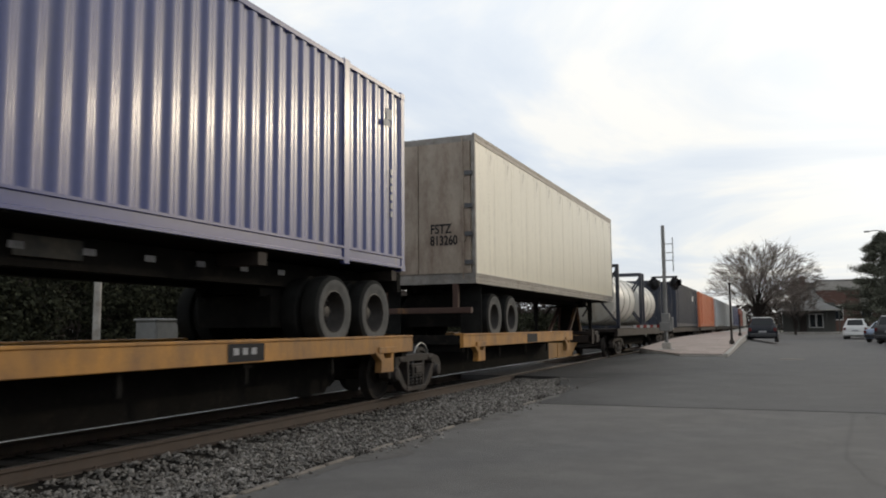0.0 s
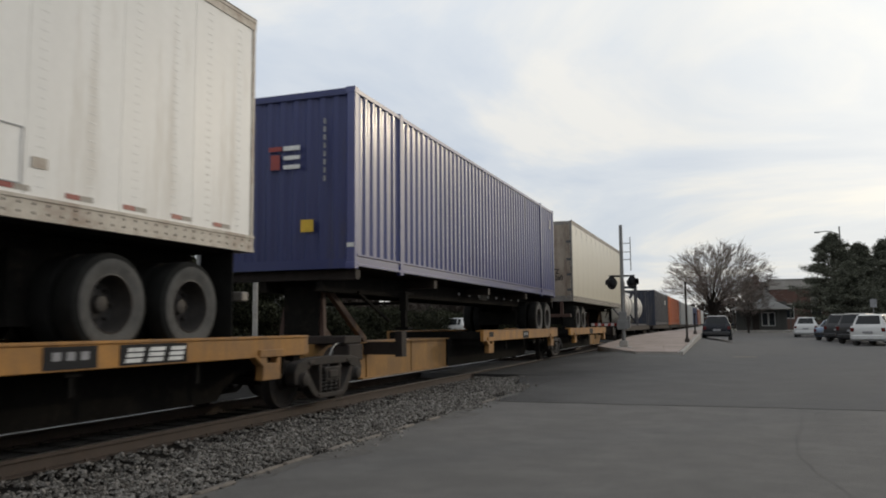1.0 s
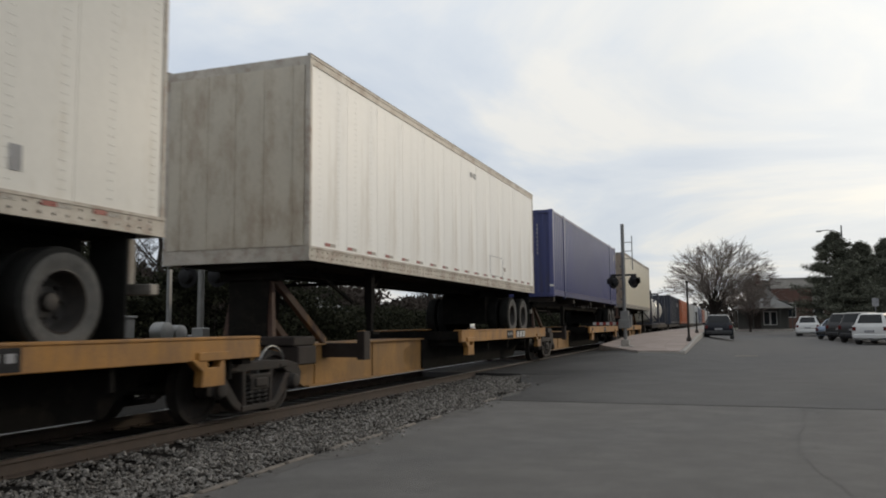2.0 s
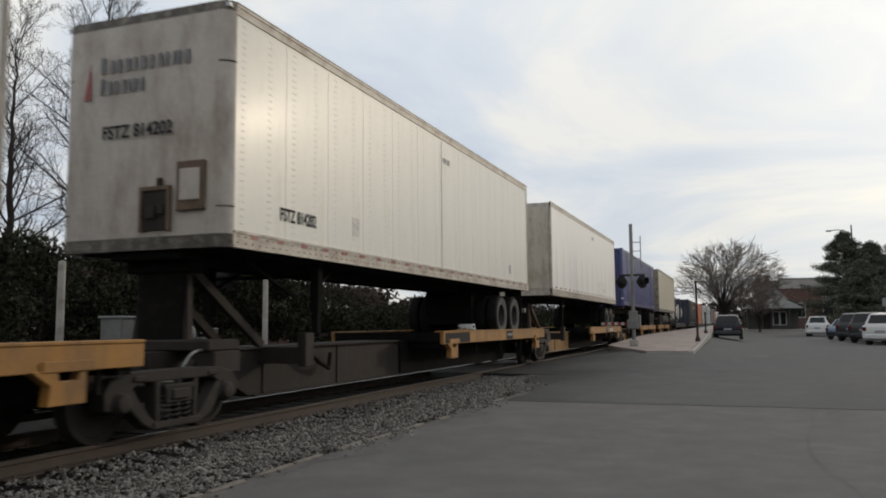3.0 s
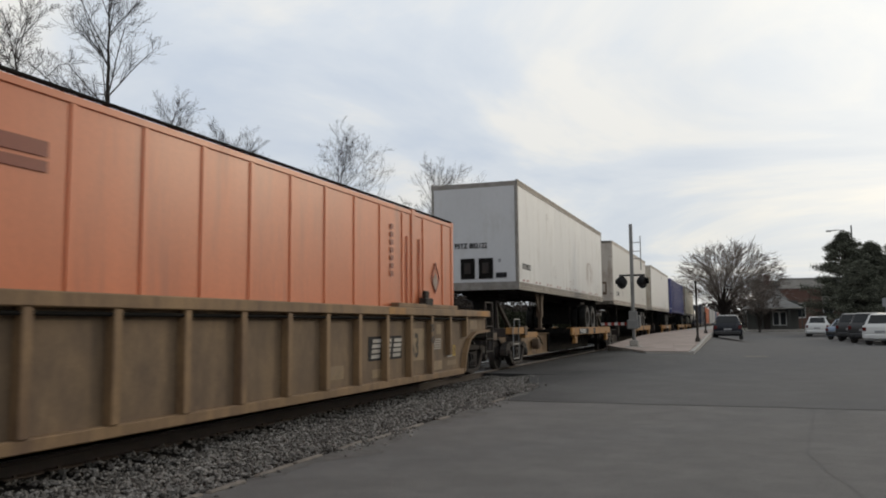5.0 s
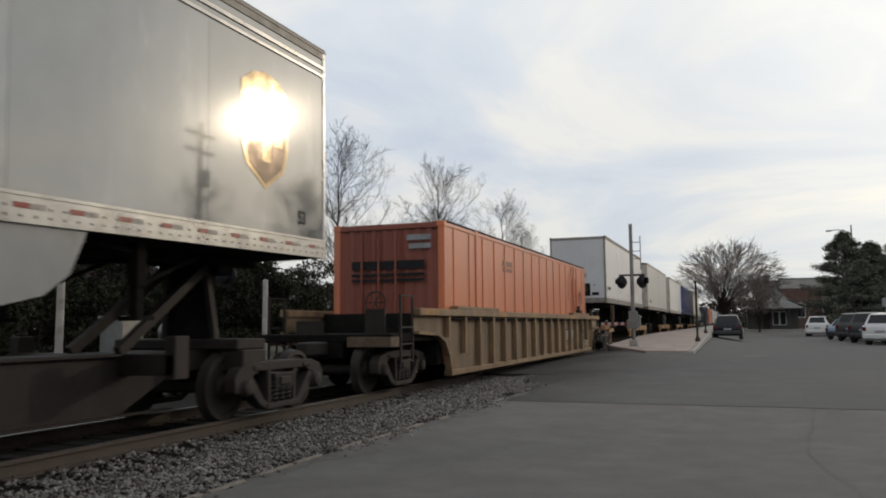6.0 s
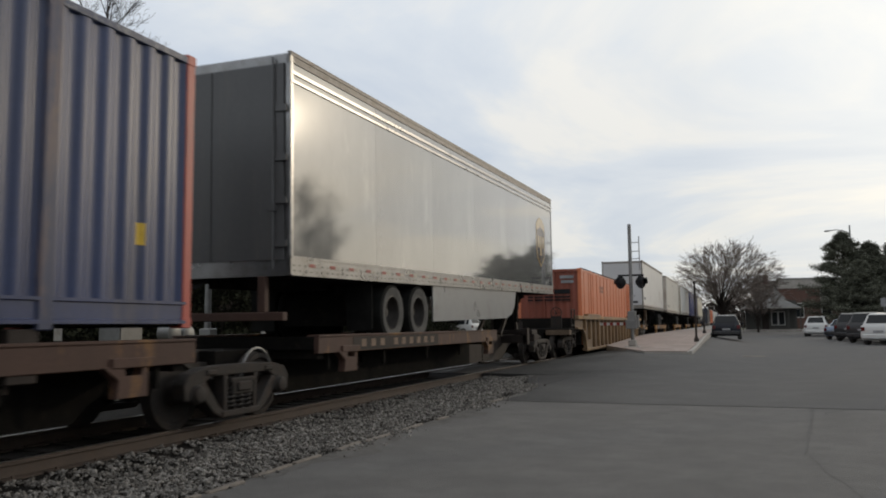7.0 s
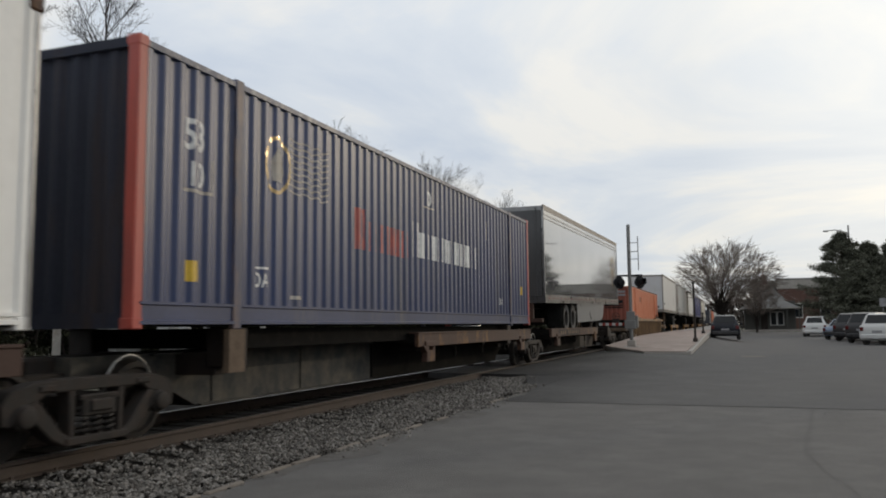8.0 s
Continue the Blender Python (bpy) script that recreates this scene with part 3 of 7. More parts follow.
        part("hitch_base", boxes((-1.0, 1.0, h - 0.35 , h + 0.3, 0.9, 1.04), (-1.05, -0.72, h - 0.3, h + 0.25, 0.62, 0.9), (0.72, 1.05, h - 0.3, h + 0.25, 0.62, 0.9)), BROWN, root, bevel=0.02)
        if cross:
            part("end_cross_beam", boxes((-1.2, 1.2, h + d * 1.7 - 0.12, h + d * 1.7 + 0.12, 0.66, 0.9), (1.08, 1.22, h + d * 1.7 - 0.12, h + d * 1.7 + 0.12, 0.62, 1.1), (-1.22, -1.08, h + d * 1.7 - 0.12, h + d * 1.7 + 0.12, 0.62, 1.1)), BROWN, root, "grimy cross beam with end plates", bevel=0.01)
    for u in pedestals:
        part("container_pedestal", boxes((-1.28, -0.9, u - mid - 0.16, u - mid + 0.16, 0.72, 1.195), (0.9, 1.28, u - mid - 0.16, u - mid + 0.16, 0.72, 1.195), (-1.0, 1.0, u - mid - 0.12, u - mid + 0.12, 0.62, 0.9)), BROWN, root, bevel=0.01)
    bm = bmesh.new()
    pts = [(0.5, a + 3.0, 0.8), (0.62, a + 3.25, 0.86), (0.64, a + 3.7, 0.62), (0.6, a + 4.1, 0.5), (0.52, a + 4.3, 0.74)]
    for p, q in zip(pts, pts[1:]):
        tube(bm, p, q, 0.035, 7)
    if paint is BROWN:
        part("brake_hose", bm, GRIME, root)
    else:
        bm.free()
    if low_truck:
        truck(root, u_low - mid, turning)
    if high_truck:
        truck(root, u_high - mid, turning)
    bm = bmesh.new()
    bx(bm, -0.2, 0.2, a - 0.9, a + 0.1, 0.6, 0.9)
    part("articulation_casting", bm, CAST, root, bevel=0.03)
    bm = bmesh.new()
    for k in range(10):
        p, q = (math.pi * k / 10, math.pi * (k + 1) / 10)
        tube(bm, (0.9, u_low - mid + 0.62 + 0.36 * math.cos(p), 0.52 + 0.40 * math.sin(p)), (0.9, u_low - mid + 0.62 + 0.36 * math.cos(q), 0.52 + 0.40 * math.sin(q)), 0.016, 6)
    part("wheel_guard", bm, GALV, root, "bent steel pipe over the wheel")
    return root


# ---- road trailers ----
def make_tyre_meshes():
    bm = bmesh.new()
    prof = [(0.27, -0.12), (0.33, -0.14), (0.42, -0.145), (0.472, -0.115), (0.48, -0.06), (0.48, 0.06), (0.472, 0.115), (0.42, 0.145), (0.36, 0.142), (0.33, 0.135), (0.285, 0.125), (0.265, 0.09)]
    lathe(bm, (0, 0, 0), prof, n=30, cap=False)
    bmesh.ops.scale(bm, vec=(1.0, 1.083, 1.083), verts=bm.verts)
    tyre = mesh_of("tyre", bm, RUBBER)
    tyre.materials.append(RUBBER_DARK)
    for f in tyre.polygons:
        if math.hypot(f.center.y, f.center.z) > 0.475:
            f.material_index = 1
    bm = bmesh.new()
    lathe(bm, (-0.33, 0, 0), prof, n=30)
    bmesh.ops.scale(bm, vec=(1.0, 1.083, 1.083), verts=bm.verts)
    inner = mesh_of("inner_tyre", bm, RUBBER_DARK)
    bm = bmesh.new()
    lathe(bm, (0, 0, 0), [(0.27, -0.14), (0.285, 0.125), (0.268, 0.13), (0.258, 0.08), (0.25, -0.05), (0.22, -0.10), (0.15, -0.11), (0.14, -0.07), (0.09, -0.06), (0.075, 0.0), (0.04, 0.01)], n=26)
    for k in range(8):
        a = k * math.pi / 4
        lathe(bm, (-0.09, 0.185 * math.cos(a), 0.185 * math.sin(a)), [(0.022, -0.02), (0.018, 0.03)], n=6)
    bmesh.ops.scale(bm, vec=(1.0, 1.083, 1.083), verts=bm.verts)
    rim = mesh_of("rim", bm, RIM)
    return tyre, inner, rim


TYRE, INNER_TYRE, WHEELRIM = make_tyre_meshes()
DECK = 0.92


def tandem(parent, y, top, spread=1.25, DECK=0.92):
    """Two axles with dual wheels, springs and a slider frame under a floor at top."""
    rows = [(-0.55, -0.45, y - 1.5, y + 1.5, top - 0.2, top), (0.45, 0.55, y - 1.5, y + 1.5, top - 0.2, top)]
    for s in (-1.35, -0.45, 0.45, 1.35):
        rows.append((-0.5, 0.5, y + s - 0.04, y + s + 0.04, top - 0.16, top - 0.02))
    for s in (-1, 1):
        rows.append((s * 0.5 - 0.06, s * 0.5 + 0.06, y - 1.3, y + 1.3, top - 0.42, top - 0.2))
        rows.append((s * 0.5 - 0.05, s * 0.5 + 0.05, y - 1.0, y - 0.3, DECK + 0.5, DECK + 0.62))
        rows.append((s * 0.5 - 0.05, s * 0.5 + 0.05, y + 0.3, y + 1.0, DECK + 0.5, DECK + 0.62))
    part("slider_frame", boxes(*rows), GRIME, parent)
    # Added black box that stands for the shade between the wheels.
    part("air_spring_box", boxes((-0.62, 0.62, y - 1.35, y + 1.35, DECK + 0.3, top - 0.18)), GRIME, parent)
    for a in (-spread / 2, spread / 2):
        bm = bmesh.new()
        tube(bm, (-1.0, y + a, DECK + 0.52), (1.0, y + a, DECK + 0.52), 0.065, 10)
        part("axle", bm, GRIME, parent)
        for s in (-1, 1):
            w = part("tyre", TYRE, None, parent, "dusty black dual tyre", pose(s * 1.08, y + a, DECK + 0.52, 0, 0, 90 - s * 90))
            part("rim", WHEELRIM, None, w)
            part("inner_tyre", INNER_TYRE, None, w)


def landing_gear(parent, y, top, d, foot=1.06, gusset=False):
    for s in (-1, 1):
        bm = bmesh.new()
        x = s * 0.98
        if gusset:
            prism(bm, [(y - 0.5, top), (y + 0.62, top), (y + 0.50, top - 0.14), (y + 0.12, top - 0.62), (y - 0.14, top - 0.62)], x - 0.015, x + 0.015)
            bx(bm, x - 0.09, x + 0.09, y - 0.12, y + 0.08, top - 0.75, top - 0.02)
        else:
            bx(bm, x - 0.07, x + 0.07, y - 0.07, y + 0.07, foot + 0.35, top)
            beam(bm, (x, y, foot + 0.7), (s * 0.85, y + d * 0.8, top), 0.05, 0.05)
        bx(bm, x - 0.05, x + 0.05, y - 0.05, y + 0.05, foot, foot + 0.45 if not gusset else top - 0.7)
        bx(bm, x - 0.13, x + 0.13, y - 0.13, y + 0.13, foot - 0.02, foot + 0.03)
        part("landing_leg", bm, DUSTY_BROWN if gusset else GRIME, parent)
        bm = bmesh.new()
        beam(bm, (s * 0.7, y - d * 0.1, top - 0.55), (s * 0.7, y - d * 1.5, top - 0.04), 0.04, 0.05)
        part("leg_brace", bm, GRIME, parent)
    bm = bmesh.new()
    tube(bm, (-0.95, y, top - 0.2), (0.95, y, top - 0.2), 0.03, 6)
    part("cross_shaft", bm, GRIME, parent)


def rivet_mesh(y0, y1, z0, z1, step, x):
    """Columns of small rivet heads on a side sheet."""
    vs, fs = [], []
    y = y0
    while y < y1:
        for o in (0.0, 0.05):
            z = z0 + 0.06
            while z < z1:
                i = len(vs)
                vs += [(x, y + o - 0.011, z - 0.011), (x, y + o + 0.011, z - 0.011), (x, y + o + 0.011, z + 0.011), (x, y + o - 0.011, z + 0.011), (x + 0.006, y + o, z)]
                fs += [(i, i + 1, i + 4), (i + 1, i + 2, i + 4), (i + 2, i + 3, i + 4), (i + 3, i, i + 4)]
                z += 0.09
        y += step
    me = bpy.data.meshes.new("riveting")
    me.from_pydata(vs, [], fs)
    return me


def trailer(u0, L, zb, zt, tail, sheet, end_sheet, rail, label, tand, reflect=0, rivets=0.0, panel=1.22, legs=True, skirt=False, tilt=0.0, group="road trailers", band=0.20, foot=2.75, drop=0.0, nose_ribs=True, rounded=False, top_paint=None, plain_door=False, gusset=False):
    """A van trailer that rides on the train, its low end at u0; tail: +1 with the doors ahead, -1 with the doors behind."""
    root = rolling("van_trailer", u0, label, "trailer", group)
    if tilt:
        root.matrix_basis = root.matrix_basis @ pose(0, 0, 0, tilt)
    W = 1.3
    e = 0.15 if rounded else 0.0
    part("body", boxes((-W + 0.03, W - 0.03, max(0.03, e), L - 0.03, zb + 0.06, zt - 0.05)), sheet, root)
    part("floor", boxes((-1.1, 1.1, 0.2, L - 0.2, zb - 0.02, zb + 0.06)), GRIME, root)
    for s in (-1, 1):
        part("floor_beam", boxes((s * 0.3 - 0.05, s * 0.3 + 0.05, 0.4, L - 0.4, zb - 0.14, zb - 0.02)), GRIME, root)
    n = round(L / panel)
    first = max(0.08, e)
    w = (L - 0.08 - first) / n
    me = mesh_of("side_panel", boxes((-0.006, 0.006, 0.002, w - 0.003, zb + band, zt - 0.13)), sheet)
    for s in (-1, 1):
        for i in range(n):
            part("side_panel", me, None, root, at=pose(s * (W - 0.019), first + i * w, 0))
        lo, hi = sorted((s * (W - 0.04), s * W))
        bm = bmesh.new()
        prism(bm, [(s * (W - 0.04), zb), (s * (W + 0.01), zb), (s * (W + 0.01), zb + 0.03), (s * W, zb + 0.03), (s * W, zb + band - 0.02), (s * (W + 0.012), zb + band - 0.02), (s * (W + 0.012), zb + band + 0.012), (s * (W - 0.04), zb + band + 0.012)], e, L, "y")
        part("bottom_rail", bm, rail, root)
        bm = bmesh.new()
        prism(bm, [(s * (W - 0.04), zt - 0.13), (s * W, zt - 0.13), (s * W, zt - 0.03), (s * (W + 0.008), zt - 0.03), (s * (W + 0.008), zt + 0.005), (s * (W - 0.04), zt + 0.005)], e, L, "y")
        part("top_rail", bm, top_paint or rail, root)
        part("roof_edge", boxes((min(s * (W - 0.05), s * (W + 0.004)), max(s * (W - 0.05), s * (W + 0.004)), e, L, zt + 0.006, zt + 0.03)), ROOF_EDGE, root, "dark chipped roof edge")
    part("roof", boxes((-W + 0.02, W - 0.02, 0.02, L - 0.02, zt - 0.06, zt - 0.01)), ALU, root)
    if rounded:
        plan = [(-W, e)] + [(-W + e - e * math.cos(k * math.pi / 14), e - e * math.sin(k * math.pi / 14)) for k in range(1, 8)]
        plan += [(-p[0], p[1]) for p in plan[::-1]]
        for nm, z0, z1, m in (("end_sill", zb, zb + 0.16, ROOF_EDGE), ("nose_panel", zb + 0.163, zt - 0.10, end_sheet), ("end_header", zt - 0.097, zt + 0.02, ROOF_EDGE)):
            bm = bmesh.new()
            prism(bm, plan, z0, z1, "z")
            part(nm, bm, m, root)
        for s in (-1, 1):
            for z in (zb + 0.5, zt - 0.75):
                bm = bmesh.new()
                for k in range(7):
                    p, q = plan[k], plan[k + 1]
                    tube(bm, (s * p[0], p[1], z), (s * q[0], q[1], z), 0.012, 5)
                part("nose_seam", bm, ROOF_EDGE, root)
    for y0 in ((L - 0.08,) if rounded else (0.0, L - 0.08)):
        for s in (-1, 1):
            lo, hi = sorted((s * (W - 0.09), s * W))
            part("corner_post", boxes((lo, hi, y0, y0 + 0.08, zb, zt)), rail, root, bevel=0.015)
        part("end_header", boxes((-W, W, y0, y0 + 0.07, zt - 0.14, zt)), rail, root)
        part("end_sill", boxes((-W, W, y0, y0 + 0.07, zb, zb + 0.22)), rail, root)
    # the low end, seen from behind
    if tail < 0:
        for s in (-1, 1):
            lo, hi = sorted((s * 0.01, s * 1.20))
            d = part("door", boxes((lo, hi, -0.02, 0.025, zb + 0.22, zt - 0.14)), end_sheet, root)
            bm = bmesh.new()
            for k in ((1.04,) if plain_door else (0.35, 0.85)):
                tube(bm, (s * k, -0.05, zb + 0.1), (s * k, -0.05, zt - 0.05), 0.017, 6)
                bx(bm, s * k - 0.05, s * k + 0.05, -0.07, -0.02, zb + 0.9, zb + 1.0)
            part("lock_rod", bm, end_sheet, d)
            for z in (0.4, 1.0, 1.6, 2.3):
                if zb + z < zt - 0.3:
                    part("hinge", boxes((s * 1.17 - 0.09, s * 1.17 + 0.09, -0.05, -0.018, zb + z, zb + z + 0.09)), GREY_DOOR, d)
        part("bumper", boxes((-1.2, 1.2, -0.05, 0.08, zb - 0.62, zb - 0.5), (-0.9, -0.78, -0.03, 0.08, zb - 0.5, zb), (0.78, 0.9, -0.03, 0.08, zb - 0.5, zb)), RUSTY, root, "dull steel underride bumper", bevel=0.01)
    else:
        if not rounded:
            part("nose_panel", boxes((-1.21, 1.21, -0.012, 0.03, zb + 0.22, zt - 0.14)), end_sheet, root)
        for k in range(5 if nose_ribs and not rounded else 0):
            part("nose_rib", boxes((-1.0 + k * 0.5 - 0.02, -1.0 + k * 0.5 + 0.02, -0.022, 0.0, zb + 0.24, zt - 0.15)), end_sheet, root)
        part("bumper", boxes((-1.2, 1.2, L - 0.08, L + 0.05, zb - 0.62, zb - 0.5), (-0.9, -0.78, L - 0.08, L + 0.03, zb - 0.5, zb), (0.78, 0.9, L - 0.08, L + 0.03, zb - 0.5, zb)), DULL_RAIL, root, "dull steel underride bumper", bevel=0.01)
    if reflect:
        r = mesh_of("reflector", boxes((0.0, 0.004, 0.0, 0.17, 0.0, 0.05)), REDM)
        q = mesh_of("white_reflector", boxes((0.0, 0.004, 0.0, 0.17, 0.0, 0.05)), FADEDW)
        y = 0.5
        while y < L - 0.5:
            part("reflector", r, None, root, "red reflector strip", at=pose(W + (0.001 if reflect == 1 else -0.012), y, zb + (0.13 if reflect == 1 else band + 0.05)))
            part("reflector", *((q, None, root, "white reflector strip") if reflect < 3 else (r, None, root, "red reflector strip")), at=pose(W + (0.001 if reflect == 1 else -0.012), y + (0.175 if reflect < 3 else 0.45), zb + (0.13 if reflect == 1 else band + 0.05)))
            y += (0.62, 0.75, 1.5)[reflect - 1]
    vs, fs = [], []
    for k in range(int(L / 0.16)):
        for z in (zb + 0.065, zb + 0.145):
            i, y = len(vs), 0.08 + k * 0.16
            vs += [(W + 0.001, y - 0.012, z - 0.012), (W + 0.001, y + 0.012, z - 0.012), (W + 0.001, y + 0.012, z + 0.012), (W + 0.001, y - 0.012, z + 0.012), (W + 0.009, y, z)]
            fs += [(i, i + 1, i + 4), (i + 1, i + 2, i + 4), (i + 2, i + 3, i + 4), (i + 3, i, i + 4)]
    me = bpy.data.meshes.new("rail_fastening")
    me.from_pydata(vs, [], fs)
    me.materials.append(GRIME)
    tagged(part("rail_fastening", me, None, root), kind="stuff")
    if rivets:
        me = rivet_mesh(0.3, L - 0.2, zb + band + 0.05, zt - 0.2, rivets, W - 0.013)
        me.materials.append(sheet)
        tagged(part("riveting", me, None, root), kind="stuff")
    tandem(root, tand - u0, zb, DECK=0.92 - drop)
    if legs:
        y = (foot if tail > 0 else L - foot)
        landing_gear(root, y, zb, tail, gusset=gusset)
    for s in (-1, 1):
        y = tand - u0 - tail * -1.45
        part("mudflap", boxes((s * 0.72, s * 1.2, y - 0.01, y + 0.01, DECK + 0.15, zb) if s > 0 else (-1.2, -0.72, y - 0.01, y + 0.01, DECK + 0.15, zb)), RUBBER_DARK, root)
    if skirt:
        y0, y1 = tand - u0 + 1.25, L - 4.6
        poly = [(y0, zb), (y0, zb - 0.72), (y1 - 1.0, zb - 0.72), (y1 - 0.5, zb - 0.62), (y1 - 0.2, zb - 0.42), (y1, zb)]
        for s in (-1, 1):
            bm = bmesh.new()
            prism(bm, poly, s * 1.26 - 0.012, s * 1.26 + 0.012)
            part("side_skirt", bm, SKIRT, root, "pale grey plastic side skirt")
    return root


# ---- containers ----
# one fold of a pressed sheet: place along the pitch, depth
FOLD = [(0.0, 0.0), (0.24, 0.0)] + [(0.24 + 0.26 * k / 5, 0.5 - 0.5 * math.cos(math.pi * k / 5)) for k in range(1, 6)] + [(0.74, 1.0)] + [(0.74 + 0.26 * k / 5, 0.5 + 0.5 * math.cos(math.pi * k / 5)) for k in range(1, 5)]


def corrugated(y0, y1, z0, z1, x, pitch=0.278, depth=0.036):
    """A sheet with trapezoid folds whose outer faces lie at x."""
    bm = bmesh.new()
    n = max(1, round((y1 - y0) / pitch))
    p = (y1 - y0) / n
    ys = [(y0 + (i + f) * p, -depth * d) for i in range(n) for f, d in FOLD]
    ys.append((y1, 0.0))
    s = 1 if x > 0 else -1
    cols = [(bm.verts.new((x + s * d, y, z0)), bm.verts.new((x + s * d, y, z1))) for y, d in ys]
    for (a, b), (c, d) in zip(cols, cols[1:]):
        bm.faces.new((a, c, d, b))
    return bm


def container(u0, L, zb, zt, paint, label, posts=(), end_paint=None, post_paint=None, end_posts=None, folds=True, base=0.24, ribs=1.2, group="shipping containers", top_paint=None):
    root = rolling("shipping_container", u0, label, "container", group)
    W = 1.3
    end_paint, post_paint = end_paint or paint, post_paint or paint
    part("box_lining", boxes((-W + 0.08, W - 0.08, 0.1, L - 0.1, zb + 0.1, zt - 0.04)), paint, root)
    part("floor_frame", boxes((-W + 0.05, W - 0.05, 0.05, L - 0.05, zb + 0.02, zb + 0.12)), GRIME, root)
    stops = [0.1, *posts, L - 0.1]
    for s in (-1, 1):
        for a, b in zip(stops, stops[1:]):
            if folds:
                part("side_sheet", corrugated(a + 0.05, b - 0.05, zb + base, zt - 0.10, s * (W - 0.012)), paint, root)
            else:
                part("side_sheet", boxes((s * (W - 0.03) - 0.01, s * (W - 0.03) + 0.01, a, b, zb + base, zt - 0.10)), paint, root)
                n = max(2, round((b - a) / ribs))
                me = mesh_of("side_rib", boxes((s * (W - 0.012) - 0.012, s * (W - 0.012) + 0.012, -0.035, 0.035, zb + base, zt - 0.1)), paint)
                for i in range(n):
                    part("side_rib", me, None, root, at=pose(0, a + (b - a) * (i + 0.5) / n, 0))
        lo, hi = sorted((s * (W - 0.07), s * W))
        bm = bmesh.new()
        prism(bm, [(s * (W - 0.07), zb + 0.04), (s * (W + 0.01), zb + 0.04), (s * (W + 0.01), zb + 0.075), (s * (W - 0.015), zb + 0.085), (s * (W - 0.015), zb + base - 0.04), (s * (W + 0.01), zb + base - 0.03), (s * (W + 0.01), zb + base), (s * (W - 0.07), zb + base)], 0.1, L - 0.1, "y")
        part("bottom_rail", bm, paint, root)
        part("top_rail", boxes((lo, hi, 0.1, L - 0.1, zt - 0.10, zt - 0.02)), top_paint or paint, root, bevel=0.008)
        for y in posts:
            part("middle_post", boxes((s * (W - 0.03) - 0.04, s * (W - 0.03) + 0.04, y - 0.085, y + 0.085, zb - 0.02, zt - 0.02)), post_paint, root, bevel=0.012)
            part("corner_casting", boxes((s * (W - 0.04) - 0.05, s * (W - 0.04) + 0.05, y - 0.09, y + 0.09, zt - 0.14, zt + 0.01)), post_paint, root, bevel=0.012)
        for y in (0.0, L - 0.14):
            part("corner_post", boxes((min(s * (W - 0.15), s * W), max(s * (W - 0.15), s * W), y, y + 0.14, zb, zt)), end_posts or paint, root, bevel=0.012)
            for z in (zb - 0.01, zt - 0.11):
                part("corner_casting", boxes((min(s * (W - 0.17), s * (W + 0.006)), max(s * (W - 0.17), s * (W + 0.006)), y - 0.006, y + 0.146, z, z + 0.12)), end_posts or paint, root, bevel=0.01)
    part("roof", boxes((-W + 0.05, W - 0.05, 0.05, L - 0.05, zt - 0.06, zt - 0.03)), paint, root)
    for y, s in ((0.0, -1), (L, 1)):
        part("end_header", boxes((-W + 0.14, W - 0.14, y - 0.05 if s > 0 else y, y if s > 0 else y + 0.05, zt - 0.12, zt - 0.01)), end_paint, root)
        part("end_sill", boxes((-W + 0.14, W - 0.14, y - 0.05 if s > 0 else y, y if s > 0 else y + 0.05, zb, zb + 0.16)), end_paint, root)
        bm = corrugated(-W + 0.14, W - 0.14, zb + 0.15, zt - 0.12, 0.03, 0.27, 0.035)
        bmesh.ops.transform(bm, matrix=pose(0, y + s * -0.06, 0, 0, 0, s * 90), verts=bm.verts)
        part("end_wall", bm, end_paint, root)
    return root


def chassis(u0, L, zb, tand, label):
    """The bare road chassis under a container, doors ahead."""
    root = rolling("container_chassis", u0, label, "chassis", "container chassis")
    for s in (-1, 1):
        part("main_rail", boxes((s * 0.55 - 0.06, s * 0.55 + 0.06, 0.2, L - 0.2, zb - 0.34, zb - 0.02), (s * 0.55 - 0.1, s * 0.55 + 0.1, 0.2, L - 0.2, zb - 0.36, zb - 0.33)), GRIME, root)
    for y in (0.25, L * 0.25, L * 0.5, L * 0.75, L - 0.3):
        part("cross_bolster", boxes((-1.24, 1.24, y - 0.09, y + 0.09, zb - 0.17, zb - 0.01)), BROWN, root)
    for k in range(8):
        y = L * 0.45 + k * 0.85
        part("marker_plate", boxes((0.662, 0.668, y, y + 0.16, zb - 0.2, zb - 0.13)), GREYM, root)
    part("side_plate", boxes((0.662, 0.668, L * 0.56, L * 0.56 + 0.8, zb - 0.26, zb - 0.06)), BEAM_GREY, root)
    tandem(root, tand - u0, zb - 0.3)
    landing_gear(root, 2.87, zb - 0.3, 1, 1.15)
    part("tail_beam", boxes((-1.2, 1.2, L - 0.1, L + 0.02, zb - 0.35, zb - 0.02)), GRIME, root)
    return root


# ---- the loads and cars, from the far end of the train to the near one ----
BLK = BLACKM
spine_unit(15.2, 32.0, (17.0, 26.2), 31.2, YELLOW, YELLOW, "yellow spine car with a black-patched wheel platform", [(21.4, 22.3, BLK)])
spine_unit(-2.0, 15.2, (5.6, 14.6), -1.0, YELLOW, YELLOW, "yellow spine car carrying a blue container on a chassis", [(9.6, 10.3, BLK), (6.1, 6.5, BLK)])
spine_unit(-19.6, -2.0, (-11.7, -3.1), -18.2, YELLOW, YELLOW, "yellow spine car with a stencilled wheel platform", [(-7.85, -7.2, BLK), (-6.9, -5.85, BLK)])
